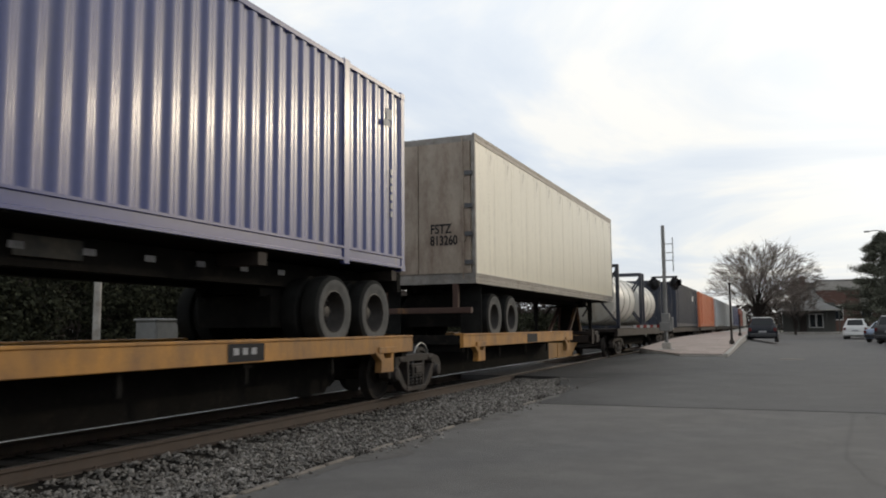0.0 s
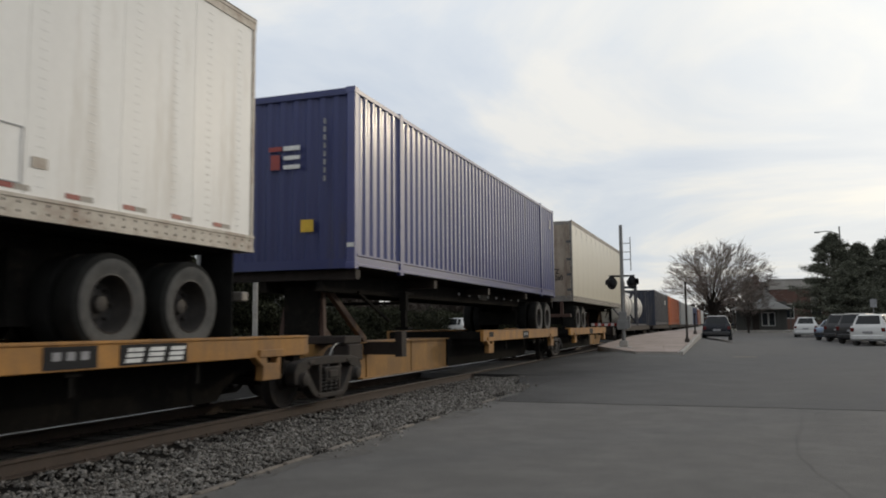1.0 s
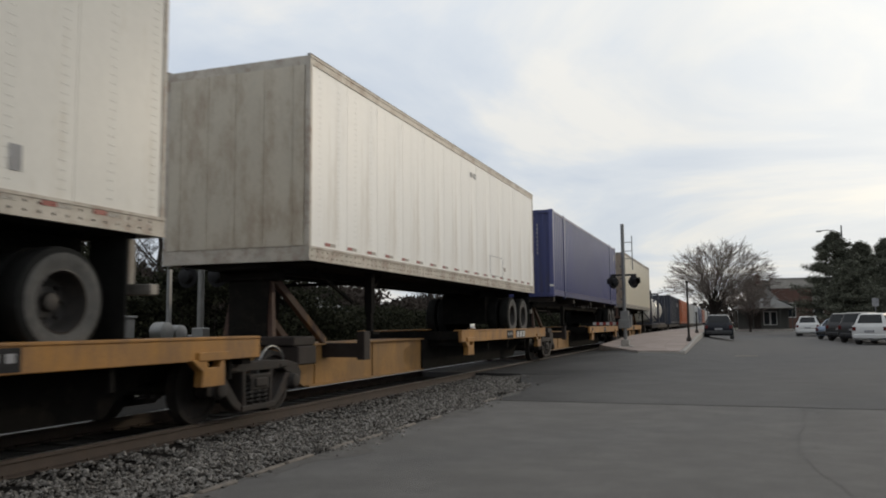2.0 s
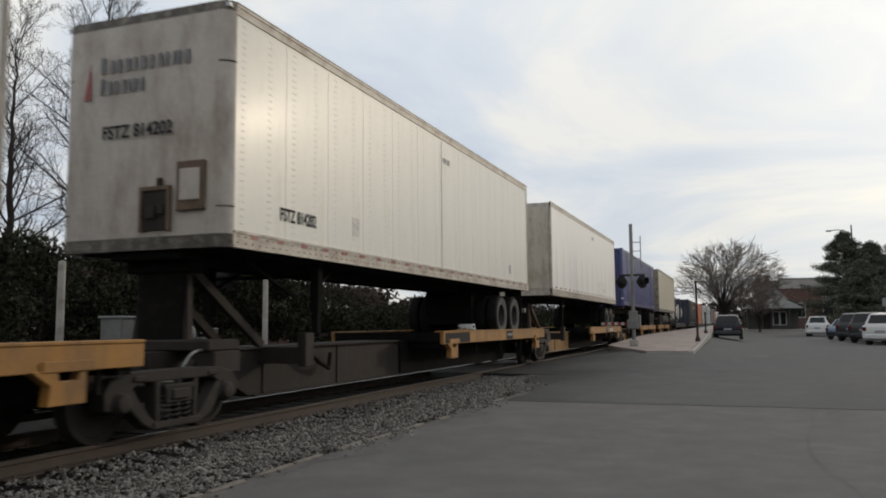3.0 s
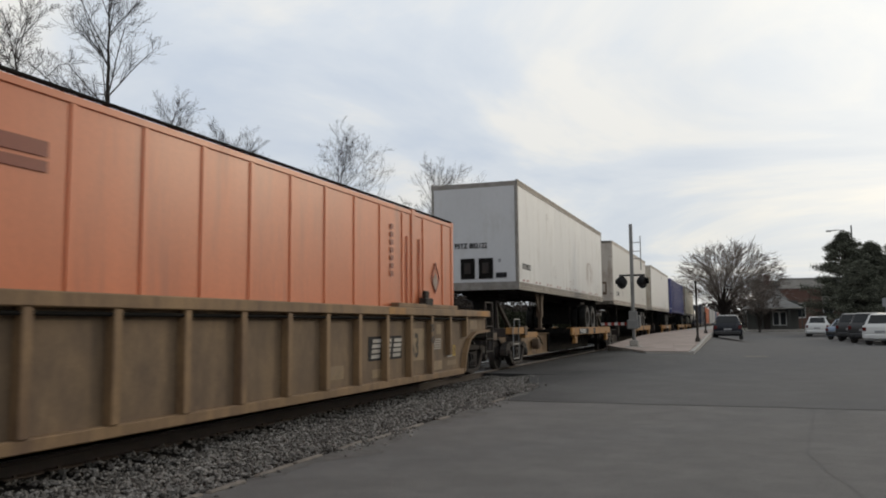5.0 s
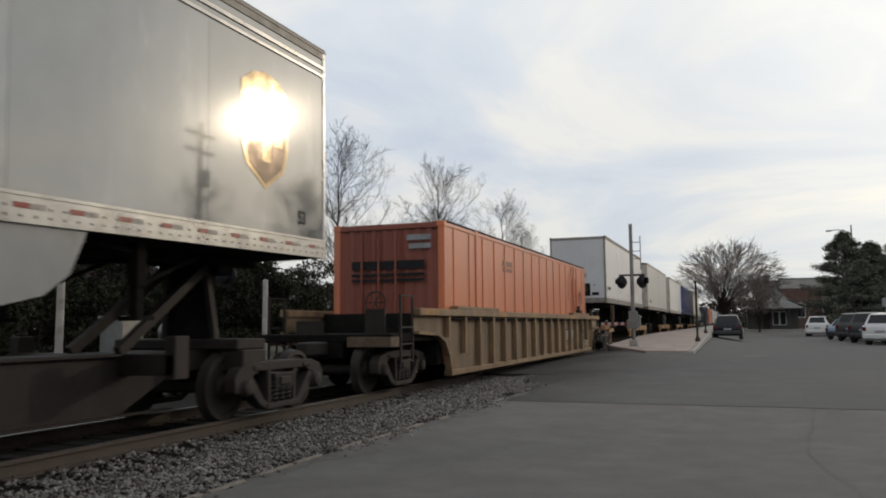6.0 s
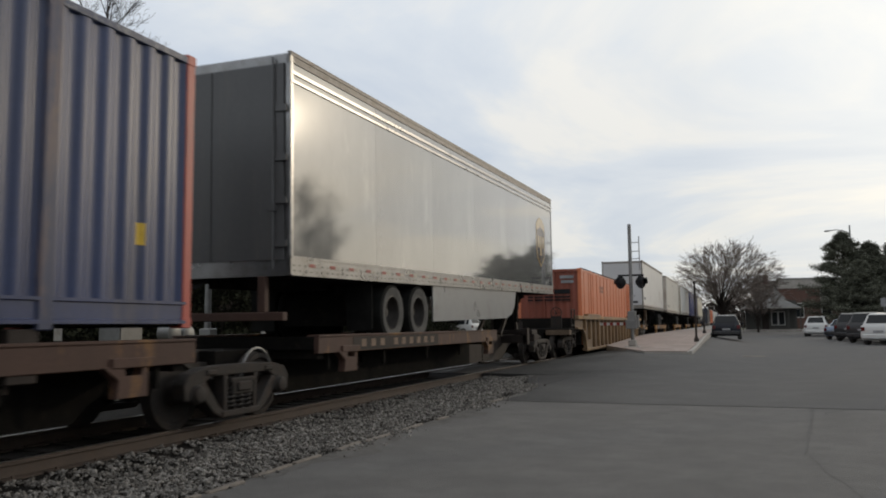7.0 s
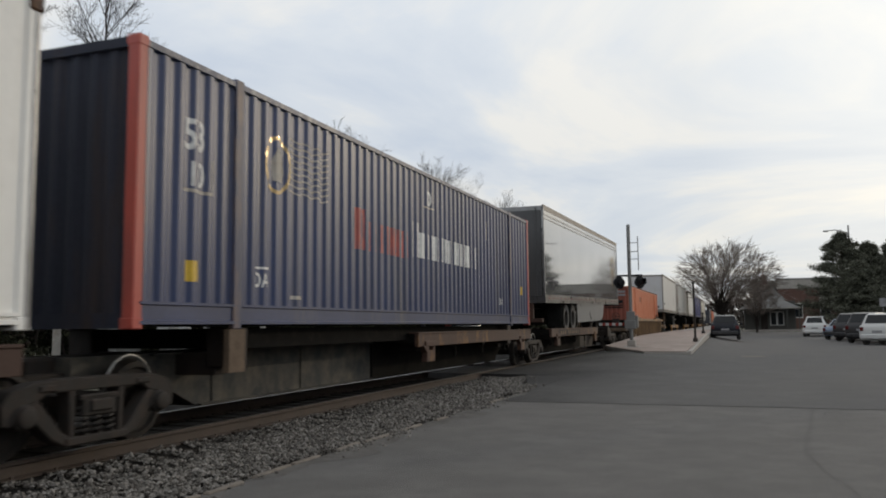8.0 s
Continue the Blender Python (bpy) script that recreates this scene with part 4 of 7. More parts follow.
spine_unit(-36.9, -19.6, (-28.9, -19.9), -35.9, BROWN, YELLOW, "grimy brown spine car with a yellow wheel platform", [(-28.8, -27.2, BLK), (-24.2, -23.6, BLK)])
spine_unit(-53.4, -36.9, (-46.5, -37.7), -53.0, TAN, YELLOW, "yellow spine car with a numbered wheel platform", [(-45.2, -43.2, BLK), (-42.1, -41.6, BLK)], cross=False)
spine_unit(-97.7, -81.2, (-96.1, -87.0), -81.8, BROWN, RUSTY, "dirty tan spine car with faded lettering on its platform", [(-95.0, -91.2, BROWN)], high_truck=True)
spine_unit(-115.6, -97.7, (-107.7, -98.9), None, BEAM_GREY, RUSTY, "grimy grey spine car under a slate-blue container", [], pedestals=(-113.5, -101.2))
spine_unit(-132.6, -115.6, (-125.2, -116.7), None, BROWN, RUSTY, "tan spine car carrying a white container", [], pedestals=(-131.8, -117.4))

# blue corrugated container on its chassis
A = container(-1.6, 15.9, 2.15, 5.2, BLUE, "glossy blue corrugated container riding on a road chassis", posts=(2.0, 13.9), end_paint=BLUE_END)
chassis(-1.6, 15.9, 2.15, 12.75, "grimy black container chassis with dual tandem wheels")


def vertical_mark(parent, x, y, z, h, face, material, w=0.06):
    """A column of unreadable small characters as short bars."""
    n = int(h / 0.14)
    for i in range(n):
        zz = z + h - i * 0.14
        b = boxes((x, x + 0.003, y, y + w, zz - 0.09, zz)) if face == "side" else boxes((x, x + w, y - 0.003, y, zz - 0.09, zz))
        part("stencil_bar", b, material, parent)


vertical_mark(A, 1.3, 15.35, 2.9, 0.9, "side", GREYM)
part("emblem", boxes((1.301, 1.305, 15.1, 15.35, 4.5, 4.6), (1.301, 1.305, 15.2, 15.4, 4.62, 4.8)), GREYM, A)
part("emblem", boxes((-0.34, -0.08, -0.012, -0.006, 4.20, 4.28), (-0.30, -0.12, -0.012, -0.006, 3.88, 4.14)), REDM, A, "red half of the emblem")
part("emblem", boxes((-0.05, 0.27, -0.012, -0.006, 4.20, 4.28), (-0.05, 0.27, -0.012, -0.006, 4.04, 4.11), (-0.05, 0.27, -0.012, -0.006, 3.88, 3.95)), WHITEM, A, "white half of the emblem")
part("warning_sticker", boxes((0.30, 0.54, -0.014, -0.008, 2.78, 2.99)), YELM, A)
vertical_mark(A, 0.72, -0.008, 3.45, 1.25, "rear", GREYM, 0.045)
part("bottom_casting_label", boxes((1.16, 1.29, -0.012, -0.008, 2.5, 2.57)), WHITEM, A)

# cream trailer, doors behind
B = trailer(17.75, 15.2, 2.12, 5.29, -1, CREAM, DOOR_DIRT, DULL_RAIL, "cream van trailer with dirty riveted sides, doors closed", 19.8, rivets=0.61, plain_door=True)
lettering("FSTZ", 0.28, BLACKM, B, pose(0.28, -0.026, 3.2, *REAR), 0.8)
lettering("813260", 0.28, BLACKM, B, pose(0.28, -0.03, 2.95, *REAR), 0.75)

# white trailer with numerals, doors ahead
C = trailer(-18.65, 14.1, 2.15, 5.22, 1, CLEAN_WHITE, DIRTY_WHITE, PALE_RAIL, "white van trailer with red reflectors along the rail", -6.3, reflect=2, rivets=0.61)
part("side_hatch", boxes((1.293, 1.297, 9.3, 10.5, 2.45, 2.46), (1.293, 1.297, 9.3, 10.5, 2.95, 2.96), (1.293, 1.297, 9.3, 9.31, 2.46, 2.95), (1.293, 1.297, 10.49, 10.5, 2.46, 2.95)), GREYM, C)
lettering("48 102", 0.18, GREYM, C, pose(1.294, 7.7, 4.72, *SIDE))

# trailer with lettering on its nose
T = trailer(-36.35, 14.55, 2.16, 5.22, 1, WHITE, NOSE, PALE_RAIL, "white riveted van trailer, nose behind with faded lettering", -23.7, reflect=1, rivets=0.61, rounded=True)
lettering("FSTZ 814202", 0.24, BLACKM, T, pose(-0.62, -0.03, 3.62, *REAR), 0.85)
lettering("FSTZ 814202", 0.25, BLACKM, T, pose(1.294, 1.2, 2.62, *SIDE), 0.72)
lettering("48'102", 0.17, GREYM, T, pose(1.294, 7.5, 4.6, *SIDE))
def bar_word(parent, x0, z, h, widths, material, label=""):
    """A row of plain upright bars on an end wall, in place of a word."""
    x = x0
    for k, w in enumerate(widths):
        t = h * (1.25 if k == 0 else 1.0)
        part("faded_bar", boxes((x, x + w * (0.62 if k % 2 else 0.5), -0.022, -0.016, z, z + t)), material, parent, label)
        x += w


bar_word(T, -0.68, 4.50, 0.17, (0.15, 0.12, 0.13, 0.13, 0.11, 0.13, 0.15, 0.11, 0.12, 0.06, 0.12, 0.12), DIMM, "faded grey bar")
bar_word(T, -0.68, 4.22, 0.17, (0.11, 0.11, 0.13, 0.10, 0.06, 0.13, 0.12), DIMM, "faded grey bar")
bm = bmesh.new()
prism(bm, [(-0.95, 4.17), (-0.84, 4.17), (-0.85, 4.66)], -0.022, -0.016, "y")
part("sail_emblem", bm, REDM, T)
part("side_sticker", boxes((1.293, 1.2955, 3.35, 3.58, 2.62, 2.92)), FAINTM, T, "faded square sticker")
part("panel_seam", boxes((1.293, 1.297, 7.42, 7.435, 2.4, 5.05)), GREYM, T, "dark vertical seam")
part("side_sticker", boxes((1.293, 1.2955, 12.55, 12.68, 2.55, 2.78)), GREYM, T, "small grey sticker")
part("nose_box", boxes((0.58, 1.0, -0.05, 0.0, 2.62, 3.24)), DUSTY_BROWN, T, "rust-edged hatch frame", bevel=0.012)
part("nose_hatch", boxes((0.64, 0.94, -0.07, -0.045, 2.74, 3.14)), NOSE, T, "dirty white service hatch", bevel=0.015)
part("nose_socket_recess", boxes((0.06, 0.46, -0.035, -0.005, 2.40, 2.90)), BROWN, T, "black socket recess")
part("socket_rim", boxes((0.03, 0.49, -0.06, -0.01, 2.90, 2.95), (0.03, 0.07, -0.06, -0.01, 2.38, 2.90), (0.45, 0.49, -0.06, -0.01, 2.38, 2.90)), DUSTY_BROWN, T, "rusty rim round the socket")
part("nose_socket", boxes((0.16, 0.28, -0.08, -0.02, 2.55, 2.7), (0.32, 0.42, -0.07, -0.02, 2.6, 2.72), (0.3, 0.36, -0.06, -0.02, 2.95, 3.05)), CAST, T)

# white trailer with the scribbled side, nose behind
E_ = trailer(-53.85, 14.4, 2.18, 5.25, 1, GREYED_WHITE, NOSE_SHADED, DULL_RAIL, "white van trailer with scribbled side and grey-framed nose", -42.3, reflect=3, foot=3.7, panel=4.8, nose_ribs=False, top_paint=ROOF_EDGE, gusset=True)
lettering("FSTZ 882122", 0.20, BLACKM, E_, pose(-0.58, -0.03, 3.38, *REAR), 0.9)
lettering("FSTZ 882122", 0.22, BLACKM, E_, pose(1.294, 0.45, 2.78, *SIDE), 0.8)
for x0 in (-0.40, 0.14):
    part("nose_socket_recess", boxes((x0, x0 + 0.42, -0.035, -0.005, 2.5, 3.08)), GRIME, E_, "dark square socket recess")
    part("nose_socket", boxes((x0 + 0.12, x0 + 0.30, -0.07, -0.02, 2.65, 2.95)), CAST, E_)
part("nose_label", boxes((0.64, 0.96, -0.03, -0.02, 2.52, 2.66)), BLACKM, E_)
part("nose_label", boxes((0.72, 0.8, -0.03, -0.02, 2.95, 3.05)), GREYM, E_)
part("frost_patch", boxes((-1.12, -0.74, -0.028, -0.024, 2.7, 3.15)), FAINTM, E_)


def ribbon(bm, pts, w, x=1.2935):
    """A flat painted stroke on a trailer's side through points (y, z)."""
    prev = None
    for k, p in enumerate(pts):
        a = Vector(pts[max(0, k - 1)])
        d = (Vector(pts[min(len(pts) - 1, k + 1)]) - a).normalized()
        q = Vector((-d.y, d.x)) * w / 2
        cur = [bm.verts.new((x, p[0] + q.x, p[1] + q.y)), bm.verts.new((x, p[0] - q.x, p[1] - q.y))]
        if prev:
            bm.faces.new((prev[0], prev[1], cur[1], cur[0]))
        prev = cur


bm = bmesh.new()
rng = random.Random(4)
for k in range(13):
    c = -1 + 2 * k / 12 + rng.uniform(-0.05, 0.05)
    out, low = 0.14 + 0.55 * abs(c) + rng.uniform(-0.05, 0.05), 2.78 + 0.18 * abs(c) + rng.uniform(-0.06, 0.12)
    sgn = 1 if c > 0 else -1
    pts = []
    for q in range(8):
        t = q / 7
        pts.append((11.1 + sgn * (0.06 + (out - 0.06) * math.sin(t * 1.75)) + rng.uniform(-0.012, 0.012), 3.66 + 0.10 * math.sin(t * 3.1) * (1 - t) - (3.66 - low) * t ** 1.5))
    ribbon(bm, pts, rng.uniform(0.018, 0.035))
tagged(part("scribble", bm, SCRIBBLE, E_, "faint brown spray-paint scribble"), kind="stuff")
bm = bmesh.new()
for pts in ([(7.1, 2.72), (7.25, 2.76), (7.42, 2.75)], [(7.18, 2.75), (7.2, 2.6), (7.16, 2.48), (7.22, 2.42)], [(7.16, 2.48), (7.3, 2.46), (7.42, 2.42), (7.45, 2.35)], [(7.58, 2.8), (7.62, 2.7), (7.6, 2.6)], [(7.75, 2.85), (7.78, 2.62), (7.76, 2.4)]):
    ribbon(bm, pts, 0.03)
tagged(part("scribble", bm, SCRIBBLE, E_, "worn faint spray-paint marks"), kind="stuff")
part("side_hatch_mark", boxes((1.293, 1.2955, 12.7, 13.2, 2.5, 2.51), (1.293, 1.2955, 12.7, 13.2, 2.8, 2.81), (1.293, 1.2955, 12.7, 12.71, 2.51, 2.8), (1.293, 1.2955, 13.19, 13.2, 2.51, 2.8)), FAINTM, E_)
for y0, y1, z0, z1 in ((3.55, 3.75, 4.55, 4.75), (4.55, 4.85, 2.75, 3.1), (0.14, 0.34, 2.52, 2.85)):
    part("side_hatch_mark", boxes((1.293, 1.2955, y0, y1, z0, z0 + 0.012), (1.293, 1.2955, y0, y1, z1 - 0.012, z1), (1.293, 1.2955, y0, y0 + 0.012, z0 + 0.012, z1 - 0.012), (1.293, 1.2955, y1 - 0.012, y1, z0 + 0.012, z1 - 0.012)), FAINTM, E_)
part("side_sticker", boxes((1.293, 1.2955, 10.6, 10.78, 2.62, 2.72)), PALE_RAIL, C, "small tan sticker")
platforms = [o for o in bpy.data.objects if o.name.startswith("spine_car")]


def end_step(unit, u):
    """Yellow end sills with a grab iron and a ladder, over the end truck."""
    y = u - DTAN - unit.matrix_basis.translation.y
    for s in (-1, 1):
        part("end_sill", boxes((min(s * 1.12, s * 1.30), max(s * 1.12, s * 1.30), y - 1.25, y + 0.42, 0.94, 1.12)), YELLOW, unit, bevel=0.01)
        part("end_sill", boxes((min(s * 1.10, s * 1.26), max(s * 1.10, s * 1.26), y + 0.30, y + 1.75, 0.82, 0.98)), YELLOW, unit, bevel=0.01)
        part("sill_bracket", boxes((min(s * 1.2, s * 1.33), max(s * 1.2, s * 1.33), y + 0.02, y + 0.30, 0.90, 1.15)), DUSTY_BROWN, unit, bevel=0.01)
        bm = bmesh.new()
        x = s * 1.34
        for p, q in (((x, y - 1.28, 0.30), (x, y - 1.28, 1.12)), ((x, y - 0.72, 0.30), (x, y - 0.72, 1.12)), ((x, y - 1.28, 0.30), (x, y - 0.72, 0.30)), ((x, y - 1.28, 0.68), (x, y - 0.72, 0.68)),
                     ((x, y - 1.18, 1.12), (x, y - 1.18, 1.34)), ((x, y - 0.62, 1.12), (x, y - 0.62, 1.34)), ((x, y - 1.18, 1.34), (x, y - 0.62, 1.34))):
            tube(bm, p, q, 0.014, 6)
        part("grab_iron", bm, GALV, unit, "pale steel grab iron and step")
    part("end_cross_sill", boxes((-1.12, 1.12, y - 1.2, y - 0.95, 0.86, 1.10)), BROWN, unit, bevel=0.01)
    bm = bmesh.new()
    lathe(bm, (0.62, y + 4.3, 0.55), [(0.02, -0.16), (0.17, -0.15), (0.17, 0.06), (0.12, 0.10)], "x", 16)
    part("brake_cylinder", bm, DUSTY_BROWN, unit)
    bm = bmesh.new()
    pts = [(0.52, y + 4.6, 0.86), (0.60, y + 4.8, 0.72), (0.58, y + 5.1, 0.58), (0.52, y + 5.5, 0.52)]
    for p, q in zip(pts, pts[1:]):
        tube(bm, p, q, 0.02, 6)
    part("brake_hose", bm, GRIME, unit)


end_step(platforms[4], -53.4)


def on_fascia(unit, body, u, size, width, material):
    """Lettering on the near edge beam of a spine car."""
    lettering(body, size, material, unit, pose(1.308, u - DTAN - unit.matrix_basis.translation.y, 0.865, *SIDE), width)


on_fascia(platforms[4], "TTAX 753096", -45.05, 0.21, 1.0, WHITEM)
cu = platforms[2].matrix_basis.translation.y + DTAN
for k in range(3):
    y0 = -6.85 - cu + k * 0.33
    bm = bmesh.new()
    for q in range(3):
        prism(bm, [(y0 + 0.02 + q * 0.018, 0.845 + q * 0.055), (y0 + 0.26 + q * 0.018, 0.845 + q * 0.055), (y0 + 0.275 + q * 0.018, 0.885 + q * 0.055), (y0 + 0.035 + q * 0.018, 0.885 + q * 0.055)], 1.307, 1.310)
    part("logo_block", bm, WHITEM, platforms[2], "cream logo block")
for unit, u0, n in ((platforms[2], -7.75, 3), (platforms[1], 9.7, 3), (platforms[4], -42.05, 2), (platforms[3], -24.1, 3)):
    for k in range(n):
        y = u0 - DTAN - unit.matrix_basis.translation.y + k * 0.17
        part("stencil_bar", boxes((1.307, 1.309, y, y + 0.1, 0.9, 0.98)), GREYM, unit)
for k in range(9):
    unit = platforms[5]
    y = -94.7 - DTAN - unit.matrix_basis.translation.y + k * 0.36 + (0.2 if k > 2 else 0)
    part("stencil_bar", boxes((1.307, 1.309, y, y + 0.17, 0.87, 0.99)), STENCIL, unit, "faded stencil")


# ---- well car with the orange container ----
def well_car(u_low, u_high, label):
    mid = (u_low + u_high) / 2
    root = rolling("well_car", mid, label, "rail car")
    half = (u_high - u_low) / 2
    a, b = -half + 1.75, half - 1.75
    for s in (-1, 1):
        lo, hi = sorted((s * 1.34, s * 1.37))
        bm = bmesh.new()
        prism(bm, [(a - 1.9, 1.45), (a - 1.9, 1.06), (a - 0.9, 1.02), (a - 0.5, 0.88), (a - 0.25, 0.58), (a - 0.15, 0.2), (b + 0.15, 0.2), (b + 0.25, 0.58), (b + 0.5, 0.88), (b + 0.9, 1.02), (b + 1.9, 1.06), (b + 1.9, 1.45)], lo, hi)
        part("side_wall", bm, TAN_WALL, root)
        part("top_chord", boxes((min(s * 1.30, s * 1.50), max(s * 1.30, s * 1.50), a - 1.9, b + 1.9, 1.38, 1.52), (min(s * 1.3, s * 1.46), max(s * 1.3, s * 1.46), a + 0.3, a + 3.4, 1.52, 1.60), (min(s * 1.3, s * 1.46), max(s * 1.3, s * 1.46), b - 3.4, b - 0.3, 1.52, 1.60)), TAN, root, bevel=0.012)
        part("bottom_sill", boxes((min(s * 1.28, s * 1.46), max(s * 1.28, s * 1.46), a - 0.1, b + 0.1, 0.16, 0.28)), TAN, root, bevel=0.012)
        for e, c in ((-1, a), (1, b)):
            bm = bmesh.new()
            pts = [(c + e * 0.1, 0.2), (c + e * 0.22, 0.58), (c + e * 0.48, 0.88), (c + e * 0.9, 1.02), (c + e * 1.9, 1.06)]
            for p, q in zip(pts, pts[1:]):
                beam(bm, (s * 1.41, *p), (s * 1.41, *q), 0.14, 0.05)
            part("arch_flange", bm, TAN, root)
        for y0, y1 in ((b + 0.9, b + 1.8), (b - 3.9, b - 3.2), (a - 1.8, a - 0.9), (a + 3.2, a + 3.9)):
            part("paint_patch", boxes((min(s * 1.5, s * 1.503), max(s * 1.5, s * 1.503), y0, y1, 1.39, 1.51)), YELLOW, root, "brighter yellow paint patch")
        n = 17
        for i in range(n):
            y = a - 0.25 + (b - a + 0.5) * i / (n - 1)
            z = 0.28 if 1 < i < n - 2 else 0.95 if i in (0, n - 1) else 0.6
            me = boxes((min(s * 1.37, s * 1.47), max(s * 1.37, s * 1.485), y - 0.055, y + 0.055, z, 1.38))
            part("side_rib", me, TAN, root, bevel=0.008)
        for i in range(n - 1):
            y = a - 0.25 + (b - a + 0.5) * i / (n - 1)
            bm = bmesh.new()
            tube(bm, (s * 1.45, y + 0.05, 1.325), (s * 1.45, y + (b - a + 0.5) / (n - 1) - 0.05, 1.325), 0.022, 6)
            part("tie_rod", bm, GRIME, root)
        for e in (-1, 1):
            ye = e * (half + 0.75)
            part("hand_rail", boxes((s * 1.36 - 0.02, s * 1.36 + 0.02, ye - 0.02, ye + 0.02, 0.5, 1.75), (s * 1.36 - 0.02, s * 1.36 + 0.02, ye + e * -0.55 - 0.02, ye + e * -0.55 + 0.02, 0.5, 1.75), *[(s * 1.36 - 0.015, s * 1.36 + 0.015, min(ye, ye - e * 0.55), max(ye, ye - e * 0.55), z, z + 0.03) for z in (0.55, 0.85, 1.15, 1.72)]), CAST, root)
    part("well_floor", boxes((-1.34, 1.34, a + 0.5, b - 0.5, 0.2, 0.32)), GRIME, root)
    for e in (-1, 1):
        y0, y1 = sorted((e * (half - 1.5), e * (half + 1.15)))
        part("end_platform", boxes((-1.35, 1.35, y0, y1, 0.9, 1.05)), GRIME, root, bevel=0.015)
        part("draft_sill", boxes((-0.4, 0.4, y0, y1, 0.62, 0.897)), GRIME, root, bevel=0.015)
        part("end_bulkhead", boxes((-1.3, 1.3, min(e * (half - 1.5), e * (half - 1.25)) - 0.003, max(e * (half - 1.5), e * (half - 1.25)) + 0.003, 0.4, 1.45)), GRIME, root, bevel=0.015)
        part("sill_plate", boxes((0.5, 1.36, min(e * (half + 0.8), e * (half + 1.16)), max(e * (half + 0.8), e * (half + 1.16)), 0.82, 1.0)), DUSTY_BROWN, root, "dusty end sill plate", bevel=0.01)
        bm = bmesh.new()
        lathe(bm, (0.75, e * (half + 0.5), 1.62), [(0.20, -0.015), (0.215, 0.0), (0.20, 0.015), (0.185, 0.0), (0.20, -0.015)], "y", 18, cap=False)
        for k in range(3):
            q = k * math.pi / 3
            tube(bm, (0.75 - 0.2 * math.cos(q), e * (half + 0.5), 1.62 - 0.2 * math.sin(q)), (0.75 + 0.2 * math.cos(q), e * (half + 0.5), 1.62 + 0.2 * math.sin(q)), 0.011, 5)
        part("brake_wheel", bm, CAST, root)
        part("coupler", boxes((-0.12, 0.12, min(e * (half + 1.0), e * (half + 1.85)), max(e * (half + 1.0), e * (half + 1.85)), 0.68, 0.92)), CAST, root, bevel=0.03)
        part("brake_stand", boxes((0.55, 0.95, e * (half + 0.5) - 0.03, e * (half + 0.5) + 0.03, 1.05, 1.5)), CAST, root)
        part("valve_box", boxes((-1.1, -0.7, e * half - 0.2, e * half + 0.2, 1.05, 1.3)), CAST, root)
        truck(root, e * half)
    part("container_guide", boxes((1.3, 1.46, b - 2.1, b - 1.72, 1.52, 1.72), (1.34, 1.42, b - 2.02, b - 1.82, 1.72, 1.86)), CAST, root, "dark locking device on the chord", bevel=0.02)
    part("number_patch", boxes((1.371, 1.375, b - 4.45, b - 3.1, 0.62, 1.02)), BLACKM, root)
    for k, y in enumerate((b - 4.35, b - 3.92, b - 3.49)):
        for q in range(4):
            o = y + q * 0.02
            bm = bmesh.new()
            prism(bm, [(o, 0.66 + q * 0.085), (o + 0.32, 0.66 + q * 0.085), (o + 0.34, 0.72 + q * 0.085), (o + 0.02, 0.72 + q * 0.085)], 1.376, 1.379)
            part("logo_bar", bm, FADEDW, root)
    part("paint_patch", boxes((1.371, 1.374, b - 2.78, b - 2.0, 0.55, 1.14)), PATCHM, root, "old yellow paint patch")
    for y0, y1, z0, z1 in ((b - 1.62, b - 1.05, 0.32, 0.5), (b - 1.35, b - 1.1, 1.02, 1.22), (b - 0.75, b - 0.2, 0.38, 0.48), (b - 4.3, b - 3.6, 0.34, 0.48), (b + 0.75, b + 1.25, 1.1, 1.3), (b - 5.9, b - 5.3, 0.4, 0.6)):
        part("paint_patch", boxes((1.371, 1.374, y0, y1, z0, z1)), PATCHM, root, "old yellow paint patch")
    for q in range(5):
        part("stencil_line", boxes((1.376, 1.379, b - 1.6, b - 1.12, 0.73 + q * 0.045, 0.752 + q * 0.045)), FADEDW, root)
    for q in range(3):
        part("stencil_line", boxes((1.378, 1.381, b - 0.68, b - 0.56, 0.62 + q * 0.08, 0.645 + q * 0.08)), FADEDW, root)
    lettering("53", 0.62, DARKM, root, pose(1.377, b - 2.72, 0.62, *SIDE), 0.7)
    lettering("20", 0.2, DARKM, root, pose(1.488, b - 1.95, 1.08, *SIDE))
    lettering("40", 0.2, DARKM, root, pose(1.488, b - 1.95, 0.85, *SIDE))
    y0, y1 = b - 0.74, b - 0.45
    part("data_plate", boxes((1.373, 1.377, y0, y1, 0.55, 0.87)), DARKM, root, "dark data plate with a pale frame")
    part("plate_frame", boxes((1.3775, 1.381, y0, y1, 0.85, 0.87), (1.3775, 1.381, y0, y1, 0.55, 0.57), (1.3775, 1.381, y0, y0 + 0.02, 0.57, 0.85), (1.3775, 1.381, y1 - 0.02, y1, 0.57, 0.85), (1.3775, 1.381, y0 + 0.18, y0 + 0.2, 0.57, 0.85)), FADEDW, root)
    part("tag_frame", boxes((1.375, 1.379, b - 0.40, b - 0.27, 0.76, 0.78), (1.375, 1.379, b - 0.40, b - 0.27, 0.56, 0.58), (1.375, 1.379, b - 0.40, b - 0.38, 0.58, 0.76), (1.375, 1.379, b - 0.29, b - 0.27, 0.58, 0.76)), YELM, root, "yellow tag outline")
    return root


